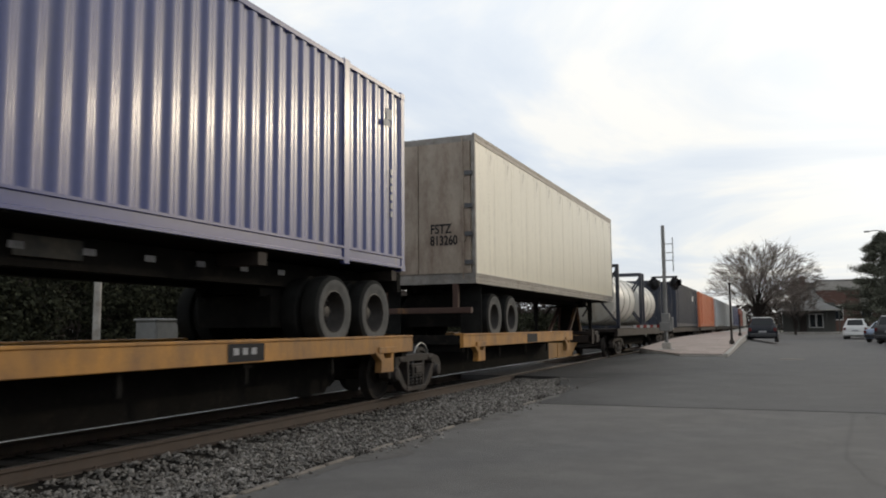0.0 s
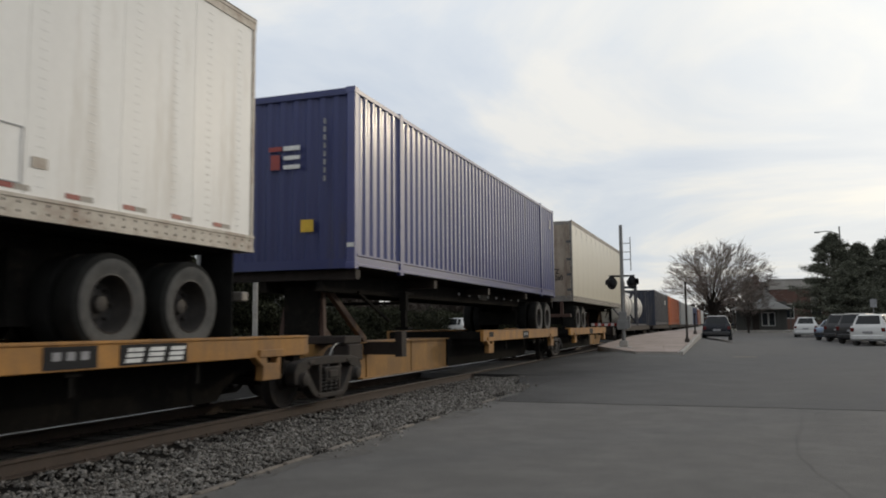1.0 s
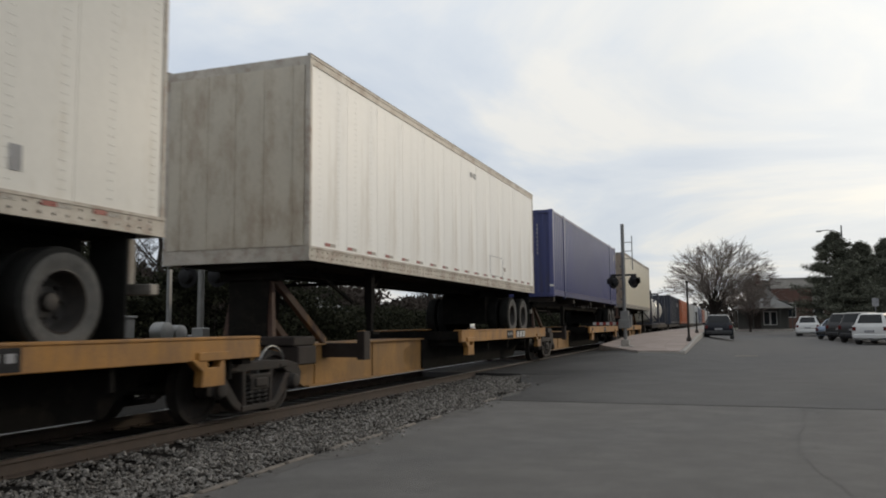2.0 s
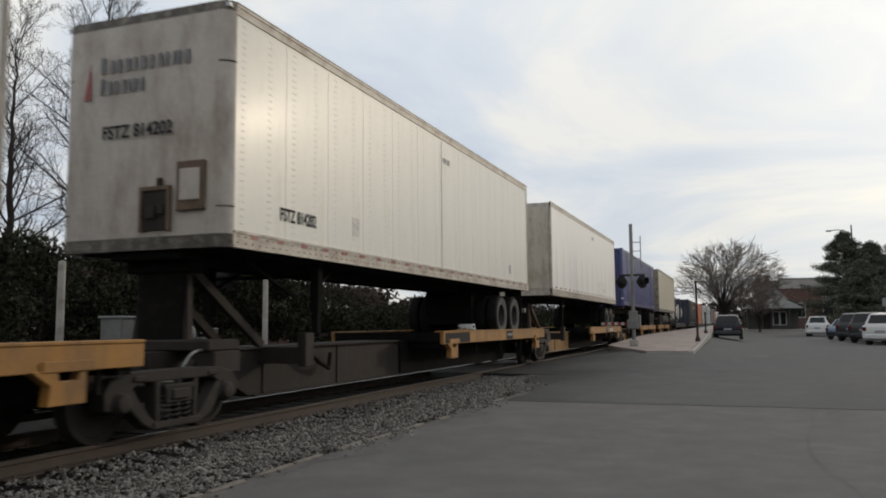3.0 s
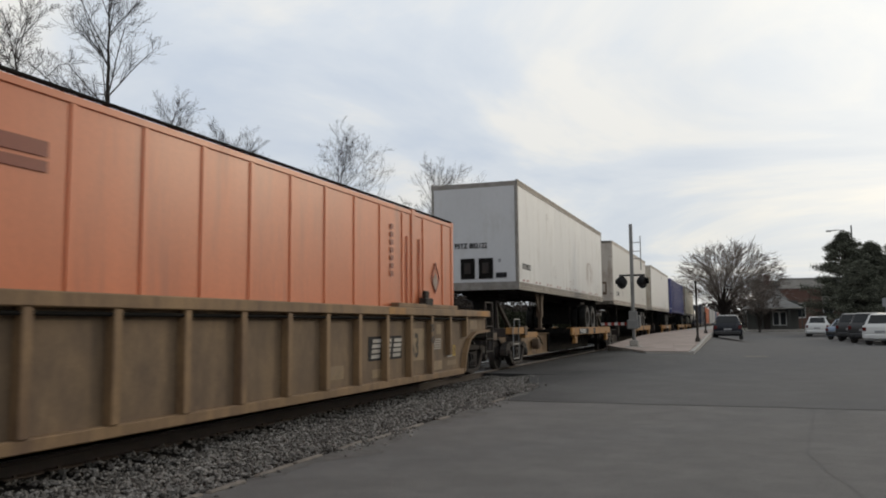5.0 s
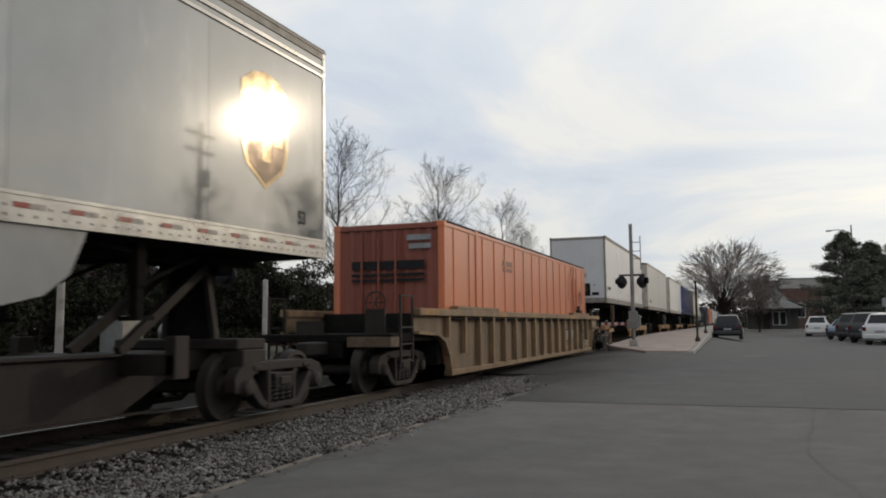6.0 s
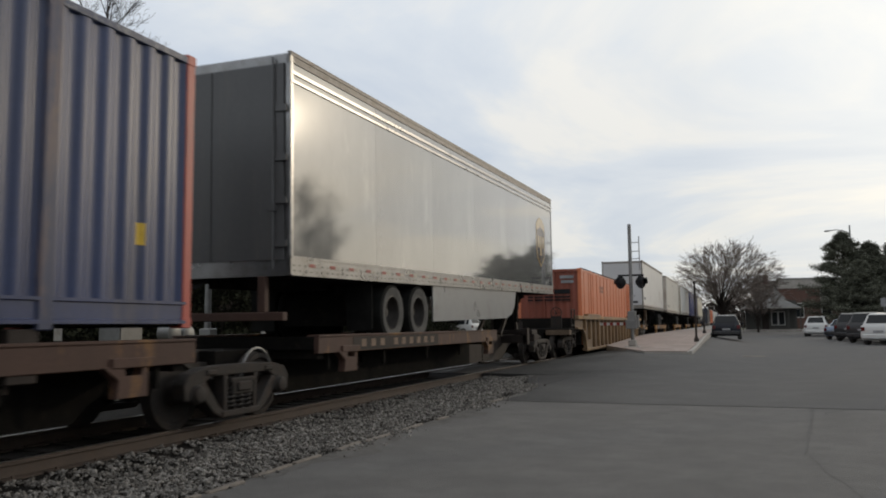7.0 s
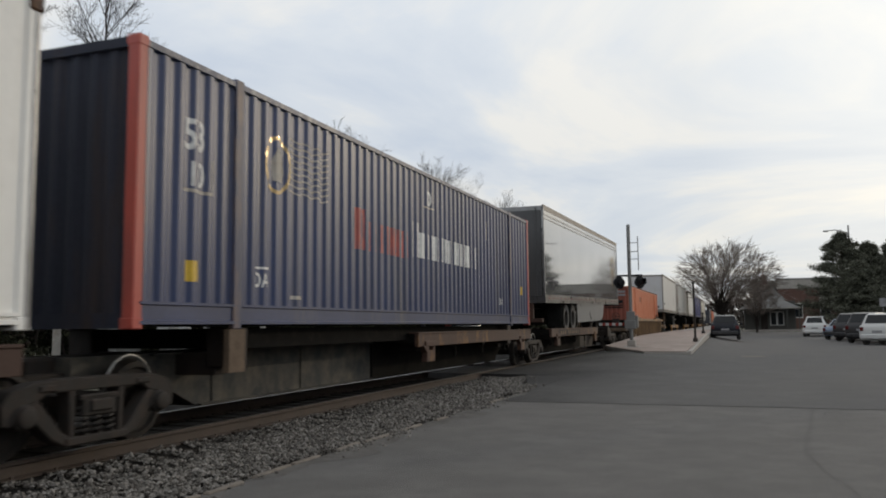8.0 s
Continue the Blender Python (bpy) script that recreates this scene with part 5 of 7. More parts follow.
well_car(-77.0, -57.4, "dusty tan well car with ribbed sides")
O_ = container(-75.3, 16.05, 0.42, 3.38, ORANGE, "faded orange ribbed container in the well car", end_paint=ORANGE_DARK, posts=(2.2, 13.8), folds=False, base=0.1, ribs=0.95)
vertical_mark(O_, 1.301, 12.75, 1.95, 1.05, "side", ORANGE_DARK, 0.12)
for z, h in ((2.55, 0.18), (2.40, 0.06), (2.28, 0.06)):
    part("logo_bar", boxes((-0.85, 0.85, -0.016, -0.006, z - 0.15, z - 0.15 + h)), BLACKM, O_, "black logo bar")
part("end_stencil", boxes((0.45, 1.0, -0.016, -0.006, 3.0, 3.12), (0.5, 1.0, -0.016, -0.006, 2.82, 2.93)), GREYM, O_)
part("faded_logo", boxes((1.292, 1.297, 4.4, 5.3, 2.72, 2.86), (1.292, 1.297, 4.4, 5.3, 2.58, 2.68)), ORANGE_DARK, O_)
bm = bmesh.new()
dia = [(14.95, 1.85), (14.74, 2.15), (14.95, 2.45), (15.16, 2.15)]
for k in range(4):
    tube(bm, (1.302, *dia[k]), (1.302, *dia[(k + 1) % 4]), 0.014, 4)
part("placard_holder", bm, ORANGE_DARK, O_, "faded diamond placard outline")
bm = bmesh.new()
prism(bm, [(14.95, 1.83), (14.79, 2.04), (14.95, 2.26), (15.11, 2.04)], 1.300, 1.306)
part("placard", bm, PLACARD, O_, "scuffed pale diamond placard")
for y in (13.5, 14.1):
    part("side_rib", boxes((1.29, 1.318, y - 0.02, y + 0.02, 0.95, 2.85)), ORANGE, O_, bevel=0.008)
part("roof_edge", boxes((1.235, 1.295, 0.05, 16.0, 3.386, 3.41)), GRIME, O_, "dark roof edge")
part("door_rod", boxes((-0.62, -0.58, -0.05, 0.0, 0.6, 3.2), (-0.22, -0.18, -0.05, 0.0, 0.6, 3.2), (0.18, 0.22, -0.05, 0.0, 0.6, 3.2)), ORANGE_DARK, O_)

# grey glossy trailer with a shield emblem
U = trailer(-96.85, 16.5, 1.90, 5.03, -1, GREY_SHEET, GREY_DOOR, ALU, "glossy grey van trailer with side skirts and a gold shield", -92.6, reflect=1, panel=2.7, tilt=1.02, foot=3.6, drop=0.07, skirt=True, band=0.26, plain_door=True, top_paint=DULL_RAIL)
for z, h in ((4.74, 0.05), (4.62, 0.04)):
    part("upper_rail", boxes((1.29, 1.306, 0.0, 16.5, z, z + h)), ALU, U, "bright aluminium upper rail")
bm = bmesh.new()
prism(bm, [(14.35, 4.05), (14.60, 4.22), (14.90, 4.28), (15.20, 4.22), (15.45, 4.05), (15.45, 3.3), (15.35, 3.0), (14.90, 2.72), (14.45, 3.0), (14.35, 3.3)], 1.290, 1.294)
part("shield", bm, GOLDM, U, "gold shield outline")
bm = bmesh.new()
prism(bm, [(14.42, 3.86), (14.90, 3.98), (15.38, 3.86), (15.38, 3.3), (15.28, 3.03), (14.90, 2.79), (14.52, 3.03), (14.42, 3.3)], 1.295, 1.298)
part("shield", bm, BROWNM, U, "brown shield field")
for k, (y, z0, z1) in enumerate(((14.52, 3.32, 3.68), (14.81, 3.08, 3.68), (15.10, 3.32, 3.68))):
    part("shield_bar", boxes((1.299, 1.301, y, y + 0.2, z0, z1)), GOLDM, U)
lettering("53", 0.26, BLACKM, U, pose(1.294, 15.72, 2.35, *SIDE), 0.8)

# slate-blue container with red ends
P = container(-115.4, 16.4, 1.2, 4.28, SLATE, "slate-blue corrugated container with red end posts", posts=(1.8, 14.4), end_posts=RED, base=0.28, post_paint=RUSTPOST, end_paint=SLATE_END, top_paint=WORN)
FOLDS = ((0.15, 1.75), (1.85, 14.35), (14.45, 16.25))


def fold_lines(pitch=0.278):
    out = []
    for a, b in FOLDS:
        n = max(1, round((b - a) / pitch))
        p = (b - a) / n
        for i in range(n):
            out += [(a + (i + f) * p, -0.036 * d) for f, d in FOLD]
    return out


FOLD_LINES = fold_lines()


def painted(name, bm, material, label=""):
    """Paint that lies on the folded side of the slate container: flat shapes in y and z, bent along the folds."""
    ys = [v.co.y for v in bm.verts]
    for y, d in FOLD_LINES:
        if min(ys) < y < max(ys):
            bmesh.ops.bisect_plane(bm, geom=bm.verts[:] + bm.edges[:] + bm.faces[:], plane_co=(0, y, 0), plane_no=(0, 1, 0))
    at, depth = np.array([p[0] for p in FOLD_LINES]), np.array([p[1] for p in FOLD_LINES])
    for v in bm.verts:
        v.co.x = 1.2905 + float(np.interp(v.co.y, at, depth))
    return part(name, bm, material, P, label)


def shapes(*polys):
    bm = bmesh.new()
    for poly in polys:
        bm.faces.new([bm.verts.new((0, y, z)) for y, z in poly])
    return bm


def flat(y0, y1, z0, z1):
    return [(y0, z0), (y1, z0), (y1, z1), (y0, z1)]


def painted_text(body, size, y, z, material, width=0.9):
    """Readable characters painted on the folded side."""
    cu = bpy.data.curves.new("stencil", "FONT")
    cu.body, cu.size, cu.offset = body, size, size * 0.02
    tmp = bpy.data.objects.new("stencil", cu)
    me = bpy.data.meshes.new_from_object(tmp)
    bm = bmesh.new()
    bm.from_mesh(me)
    bpy.data.objects.remove(tmp)
    bpy.data.meshes.remove(me)
    for v in bm.verts:
        v.co = Vector((0, y + v.co.x * width, z + v.co.y))
    painted("stencil", bm, material)


painted_text("53", 0.50, 0.80, 3.24, WHITEM, 0.75)
painted("stencil_frame", shapes(flat(0.76, 1.30, 2.74, 2.78), flat(0.76, 0.79, 2.78, 3.16), flat(1.27, 1.30, 2.78, 3.16)), FADEDW)
painted_text("10", 0.40, 0.86, 2.82, WHITEM, 0.75)
painted("warning_sticker", shapes(flat(0.86, 1.08, 1.72, 1.96)), YELM)
painted_text("DA", 0.26, 2.22, 1.72, WHITEM, 0.75)
painted("stencil_bar", shapes(flat(2.25, 2.55, 1.95, 1.98)), WHITEM)
ring = []
for k in range(40):
    a0, a1 = 2 * math.pi * k / 40, 2 * math.pi * (k + 1) / 40
    ring.append([(2.72 + r * 0.80 * math.cos(q), 3.38 + r * math.sin(q)) for r, q in ((0.40, a0), (0.40, a1), (0.345, a1), (0.345, a0))])
painted("postmark_ring", shapes(*ring), GOLDM, "worn gold postmark ring")
painted("postmark_centre", shapes([(2.62, 3.16), (2.86, 3.16), (2.90, 3.32), (2.84, 3.57), (2.70, 3.62), (2.60, 3.42)]), FADEDW, "worn pale postmark centre")
for r in range(9):
    wave = []
    for k in range(18):
        q0, q1 = 3.0 + k * 0.062, 3.0 + (k + 1) * 0.062
        z0, z1 = 3.06 + r * 0.092 + 0.022 * math.sin(k * 1.1), 3.06 + r * 0.092 + 0.022 * math.sin((k + 1) * 1.1)
        wave.append([(q0, z0), (q1, z1), (q1, z1 + 0.026), (q0, z0 + 0.026)])
    painted("postmark_wave", shapes(*wave), FADEDW)


def word_bars(y, z, w, h, k, material, label):
    """Two plain upright bars, one broad and one thin, in place of a sign of a word."""
    t = (0.34, 0.26, 0.40)[k % 3]
    painted("logo_bar", shapes(flat(y + 0.06 * w, y + (0.06 + t) * w, z, z + h)), material, label)
    painted("logo_bar", shapes(flat(y + 0.62 * w, y + 0.80 * w, z, z + h)), material, label)


for k in range(5):
    word_bars(5.05 + k * 0.47, 2.46, 0.47, 0.68 if k == 0 else 0.50, k, FADED_RED, "sun-faded red logo bar")
for k in range(10):
    word_bars(7.45 + k * 0.40, 2.52, 0.40, 0.67 if k == 0 else 0.50, k + 1, WHITEM, "white logo bar")
painted_text("10", 0.40, 8.2, 3.62, WHITEM, 0.75)
painted("stencil_bar", shapes(flat(8.15, 8.65, 3.55, 3.58)), FADEDW)
painted("stencil_bar", shapes(flat(3.1, 3.4, 1.58, 1.63)), FADEDW)
painted("stencil_bar", shapes(flat(12.2, 12.35, 3.3, 3.75)), FADEDW)
painted("warning_sticker", shapes(flat(15.55, 15.65, 2.05, 2.28)), YELM)
painted_text("DA", 0.26, 13.35, 1.72, WHITEM, 0.75)
for z, h in ((3.25, 0.42), (2.72, 0.30), (2.0, 0.25)):
    for q in range(2):
        part("end_stencil", boxes((-1.02 + q * 0.17, -0.90 + q * 0.17, -0.012, -0.006, z, z + h)), GREYM, P, "grey stencil on the end")
part("side_socket", boxes((1.24, 1.32, 1.62, 1.95, 0.66, 1.18)), DUSTY_BROWN, P)
part("underframe", boxes((-1.05, 1.05, 2.2, 14.0, 0.93, 1.19)), GRIME, P, "black underframe")

# white container that follows
Wt = container(-132.75, 16.1, 1.2, 4.3, CLEAN_WHITE, "white smooth-sided container on the following car", folds=False, base=0.14, ribs=2.4, end_posts=CLEAN_WHITE)
bm = bmesh.new()
lathe(bm, (1.262, 16.07, 0), [(0.05, 1.2), (0.05, 4.02)], "z", 16)
part("corner_moulding", bm, ALU, Wt, "bright rounded aluminium corner")
part("corner_cap", boxes((1.19, 1.32, 15.97, 16.13, 4.02, 4.31)), RUSTY, Wt, "maroon corner cap", bevel=0.02)
part("side_mark", boxes((1.302, 1.305, 14.6, 15.3, 2.2, 2.3), (1.302, 1.305, 14.9, 15.4, 2.05, 2.12)), REDM, Wt, "small red side mark")

# ---- cars farther along the train ----
def flat_car(u0, u1, label):
    mid, h = (u0 + u1) / 2, (u1 - u0) / 2
    root = rolling("flat_car", mid, label, "rail car", "far flat cars")
    part("deck", boxes((-1.3, 1.3, -h, h, 0.98, 1.1)), BROWN, root)
    bm = bmesh.new()
    prism(bm, [(-h, 0.98), (-h + 2.6, 0.8), (-h + 3.4, 0.35), (h - 3.4, 0.35), (h - 2.6, 0.8), (h, 0.98)], -0.5, 0.5)
    part("centre_beam", bm, GRIME, root)
    for s in (-1, 1):
        part("edge_beam", boxes((min(s * 1.2, s * 1.31), max(s * 1.2, s * 1.31), -h, h, 0.82, 1.08)), BROWN, root)
    for e in (-1, 1):
        truck(root, e * (h - 1.3), turning=False)
    return root


def tank(u0, label):
    root = rolling("tank_container", u0, label, "tank", "tank containers")
    bm = bmesh.new()
    lathe(bm, (0, 3.0, 2.35), [(0.15, -2.65), (0.7, -2.58), (1.0, -2.4), (1.08, -2.2), (1.08, 2.2), (1.0, 2.4), (0.7, 2.58), (0.15, 2.65)], "y", 28)
    part("vessel", bm, TANKW, root)
    for y in (0.9, 2.3, 3.7, 5.1):
        bm = bmesh.new()
        lathe(bm, (0, y, 2.35), [(1.08, -0.03), (1.095, -0.03), (1.095, 0.03), (1.08, 0.03)], "y", 28)
        part("band", bm, DULL_RAIL, root)
    bm = bmesh.new()
    for y in (0.06, 5.96):
        for s in (-1, 1):
            bx(bm, s * 1.2 - 0.07, s * 1.2 + 0.07, y - 0.06, y + 0.06, 1.12, 3.7)
            beam(bm, (s * 1.2, y, 1.3), (s * 0.4, y, 2.35), 0.08, 0.08)
            beam(bm, (s * 1.2, y, 3.5), (s * 0.4, y, 2.35), 0.08, 0.08)
        bx(bm, -1.2, 1.2, y - 0.05, y + 0.05, 3.58, 3.7), bx(bm, -1.2, 1.2, y - 0.05, y + 0.05, 1.12, 1.24)
    for s in (-1, 1):
        bx(bm, s * 1.2 - 0.05, s * 1.2 + 0.05, 0, 6.0, 1.12, 1.22)
    part("end_frame", bm, DARK_BLUE, root, "dark blue steel frame")
    part("name_plate", boxes((-0.2, 0.6, -0.03, -0.01, 2.5, 2.95)), BLUE, root)
    return root


flat_car(33.6, 48.6, "brown flat car under two tank containers")
tank(34.4, "white tank container in a dark blue frame")
tank(41.0, "white tank container in a dark blue frame")
flat_car(51.5, 69.5, "brown flat car under a dark container")
D_ = container(54.0, 14.6, 1.12, 4.0, DARK_BLUE, "dark blue-black corrugated container on a flat car", posts=(1.3, 13.3))
part("emblem", boxes((1.30, 1.304, 10.4, 11.2, 3.0, 3.4)), WHITEM, D_)
flat_car(70.5, 88.5, "brown flat car under an orange container")
container(70.8, 16.0, 1.12, 4.0, ORANGE, "bright orange ribbed container on a flat car", posts=(1.9, 14.1), folds=False)
for k in range(5):
    u = 89.5 + k * 18.2
    flat_car(u, u + 17.4, "brown flat car under a grey container")
    container(u + 0.5, 16.0, 1.12, 4.0, (GREY_BOX, GREY_BOX, SLATE, ORANGE_DARK, GREY_BOX)[k], ("pale grey corrugated container on a flat car", "pale grey corrugated container on a flat car", "slate-blue corrugated container on a flat car", "rusty orange corrugated container on a flat car", "pale grey corrugated container on a flat car")[k], posts=(1.9, 14.1))


# ---- ground, road and track ----
def road_z(x, y):
    """The road climbs a little towards the platform."""
    def ease(t):
        t = min(1.0, max(0.0, t))
        return t * t * (3 - 2 * t)
    return -0.06 + (0.20 * ease((y - 19.0) / 9.0) + 0.15 * ease((y - 20.0) / 28.0)) * ease((0.2 - x) / 2.2)


def sheet(name, xs, ys, height, material, thick=0.25, label="", category=""):
    """A slab with a top that follows height(x, y)."""
    bm = bmesh.new()
    top = [[bm.verts.new((x, y, height(x, y))) for y in ys] for x in xs]
    for i in range(len(xs) - 1):
        for j in range(len(ys) - 1):
            bm.faces.new((top[i][j], top[i + 1][j], top[i + 1][j + 1], top[i][j + 1]))
    rim = [top[i][0] for i in range(len(xs))] + top[-1][1:] + [top[i][-1] for i in range(len(xs) - 2, -1, -1)] + top[0][-2:0:-1]
    low = [bm.verts.new((v.co.x, v.co.y, v.co.z - thick)) for v in rim]
    for i in range(len(rim)):
        j = (i + 1) % len(rim)
        bm.faces.new((rim[i], low[i], low[j], rim[j]))
    bmesh.ops.recalc_face_normals(bm, faces=bm.faces)
    me = bpy.data.meshes.new(name)
    bm.to_mesh(me)
    bm.free()
    me.materials.append(material)
    me.shade_smooth()
    me.set_sharp_from_angle(angle=radians(30))
    return tagged(new(name, me), label, category, kind="structure")


def steps(a, b, n):
    return [a + (b - a) * i / n for i in range(n + 1)]


sheet("ground", [-900, -200, -60, -30, 30, 60, 200, 900], [-300, -60, 0, 60, 140, 300, 1500], lambda x, y: -0.30, SOIL, 0.5, "dull winter grass and soil to the horizon", "ground")
sheet("road_near", steps(-3.86, 40, 22), steps(-40, 12.9, 12), road_z, ASPHALT_OLD, 0.22, "worn grey asphalt, paler and older", "road")
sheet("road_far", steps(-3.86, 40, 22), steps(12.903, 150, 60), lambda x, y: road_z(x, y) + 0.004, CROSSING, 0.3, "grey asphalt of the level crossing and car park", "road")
sheet("road_crossing", steps(-40, -7.86, 8), steps(19.7, 27.0, 4), lambda x, y: -0.03, ASPHALT, 0.2, "asphalt across the tracks", "road")
sheet("road_crossing_middle", steps(-7.72, -6.38, 2), steps(19.7, 27.0, 4), lambda x, y: -0.03, ASPHALT, 0.2, "asphalt between the rails", "road")
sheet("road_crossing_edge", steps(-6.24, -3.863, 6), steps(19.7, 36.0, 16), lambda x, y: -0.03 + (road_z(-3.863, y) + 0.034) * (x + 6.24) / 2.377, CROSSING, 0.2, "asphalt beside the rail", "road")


def flare(y):
    """The asphalt's slanting edge where it widens towards the crossing."""
    return -3.88 - 0.262 * max(0.0, y - 15.2)


bm = bmesh.new()
prism(bm, [(-3.864, 15.1), (-3.864, 19.695), *[(flare(y) + 0.03 * math.sin(y * 5.0), y) for y in (19.695, 19.0, 18.2, 17.5, 16.8, 16.2, 15.6, 15.25)]], -0.22, -0.052, "z")
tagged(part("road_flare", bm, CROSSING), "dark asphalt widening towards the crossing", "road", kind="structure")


def bed_z(x, y):
    d = abs(x - TX)
    return -0.17 if d < 1.6 else -0.17 + 0.07 * min(1.0, (d - 1.6) / 1.4) * (1 if x > TX else -1)


sheet("ballast_bed", steps(-11.5, -3.863, 30), [-60, *steps(-4, 19.69, 40)], bed_z, BED, 0.1, "near-black ballast bed under the track", "track bed")
sheet("ballast_bed_far", steps(-11.5, -5.4, 10), [27.01, 40, 80, 160, 300, 420], lambda x, y: -0.15, BED, 0.1, "near-black ballast bed under the track", "track bed")

RAIL_PROFILE = [(-0.07, -0.17), (0.07, -0.17), (0.07, -0.155), (0.012, -0.14), (0.010, -0.045), (0.036, -0.035), (0.036, -0.006), (0.028, 0.0), (-0.028, 0.0), (-0.036, -0.006), (-0.036, -0.035), (-0.010, -0.045), (-0.012, -0.14), (-0.07, -0.155)]
for s in (-1, 1):
    bm = bmesh.new()
    prism(bm, [(TX + s * 0.755 + x, z) for x, z in RAIL_PROFILE], -60, 420, "y")
    rail = tagged(part("rail", bm, RAILRUST), "rusty steel rail", "rail", "rails", "structure")
    part("running_surface", boxes((TX + s * 0.755 - 0.024, TX + s * 0.755 + 0.024, -60, 420, -0.002, 0.0015)), STEEL, rail, "polished rail head")
tie_me = mesh_of("tie", boxes((-1.3, 1.3, -0.11, 0.11, -0.32, -0.155)), TIE, 0.012)
plate_me = mesh_of("tie_plate", boxes((-0.11, 0.11, -0.09, 0.09, -0.165, -0.145), (-0.1, -0.08, -0.05, -0.02, -0.15, -0.12), (0.08, 0.1, 0.02, 0.05, -0.15, -0.12)), RAILRUST)
for i in range(50):
    tie = tagged(part("tie", tie_me, None, None, at=pose(TX, -5 + i * 0.5, 0)), "dark creosoted wooden tie", "tie", "ties under the rails")
    for s in (-1, 1):
        part("tie_plate", plate_me, None, tie, at=pose(s * 0.755, 0, 0))


# loose ballast stones
def stones():
    rng = np.random.default_rng(3)
    base = np.array([(1, 0, 0), (-1, 0, 0), (0, 1, 0), (0, -1, 0), (0, 0, 1), (0, 0, -1)], float)
    faces = np.array([(0, 2, 4), (2, 1, 4), (1, 3, 4), (3, 0, 4), (2, 0, 5), (1, 2, 5), (3, 1, 5), (0, 3, 5)])
    n = 50000
    x = rng.uniform(-6.2, -3.45, n)
    y = -2.5 + 22.3 * rng.random(n) ** 0.9
    edge = -3.9 + 0.12 * np.sin(y * 1.7) + 0.08 * np.sin(y * 4.3 + 1) + rng.normal(0, 0.06, n) + rng.exponential(0.07, n) * (rng.random(n) < 0.25)
    bare = (x < -5.45 + 0.25 * np.sin(y * 1.3) + 0.15 * np.sin(y * 3.1)) & (np.sin(y * 2 * np.pi / 0.5 + 1.2 * np.sin(y * 2.0)) > -0.1) & (rng.random(n) < 0.9)
    edge = edge - 0.262 * np.maximum(0.0, y - 15.2)
    keep = (x < edge) & (x > -6.12) & ~bare
    x, y = x[keep], y[keep]
    m = len(x)
    z = np.array([bed_z(a, b) for a, b in zip(x, y)]) + rng.uniform(-0.004, 0.03, m) + 0.025 * np.sin(x * 3 + y) ** 2
    z = np.where(x > -3.87, -0.05, z) + np.where(y > 12.0, 0.03 * np.clip((y - 12.0) / 4.0, 0, 1), 0.0)
    size = 0.011 + 0.022 * rng.random(m) ** 1.8
    jit = rng.uniform(0.6, 1.25, (m, 6, 1))
    v = base[None] * jit * size[:, None, None] * np.stack([rng.uniform(0.8, 1.3, m), rng.uniform(0.8, 1.3, m), rng.uniform(0.6, 1.0, m)], 1)[:, None, :]
    a = rng.uniform(0, 6.28, m)
    b = rng.uniform(-0.7, 0.7, m)
    ca, sa, cb, sb = np.cos(a)[:, None], np.sin(a)[:, None], np.cos(b)[:, None], np.sin(b)[:, None]
    X, Y, Z = v[..., 0], v[..., 1], v[..., 2]
    Y, Z = Y * cb - Z * sb, Y * sb + Z * cb
    X, Y = X * ca - Y * sa, X * sa + Y * ca
    v = np.stack([X + x[:, None], Y + y[:, None], Z + z[:, None]], 2).reshape(-1, 3)
    f = (faces[None] + 6 * np.arange(m)[:, None, None]).reshape(-1, 3)
    me = bpy.data.meshes.new("ballast_stones")
    me.from_pydata(v.tolist(), [], f.tolist())
    me.materials.append(STONE)
    tagged(new("ballast_stones", me), "grey crushed-stone ballast beside the rail", "gravel", kind="stuff")


def island_tint(ma, lo, hi):
    """Vary a material piece by piece."""
    t = ma.node_tree
    bs = t.nodes["Principled BSDF"]
    src = bs.inputs["Base Color"].links[0].from_socket
    g = t.nodes.new("ShaderNodeNewGeometry")
    r = ramp(t, [(0.0, lo), (1.0, hi)])
    t.links.new(g.outputs["Random Per Island"], r.inputs[0])
    mx = t.nodes.new("ShaderNodeMix")
    mx.data_type, mx.blend_type = "RGBA", "MULTIPLY"
    mx.inputs[0].default_value = 1.0
    t.links.new(src, mx.inputs[6])
    t.links.new(r.outputs[0], mx.inputs[7])
    t.links.new(mx.outputs[2], bs.inputs["Base Color"])


island_tint(STONE, (0.30, 0.27, 0.24), (1.4, 1.36, 1.31))
stones()
rng = random.Random(8)
y = 4.6
while y < 13:
    l = rng.uniform(0.35, 0.9)
    x = -3.85 + rng.uniform(-0.03, 0.03)
    bm = boxes((-0.03, 0.03, 0, l, -0.02, 0.018))
    tagged(part("edging_slab", bm, EDGING, at=pose(x, y, -0.055, 0, rng.uniform(-4, 4), rng.uniform(-3, 3)), bevel=0.012), "broken pale edging piece between gravel and asphalt", "edging", "road edging")
    y += l + rng.uniform(0.02, 0.25) * (1.6 if y < 8 else 9)

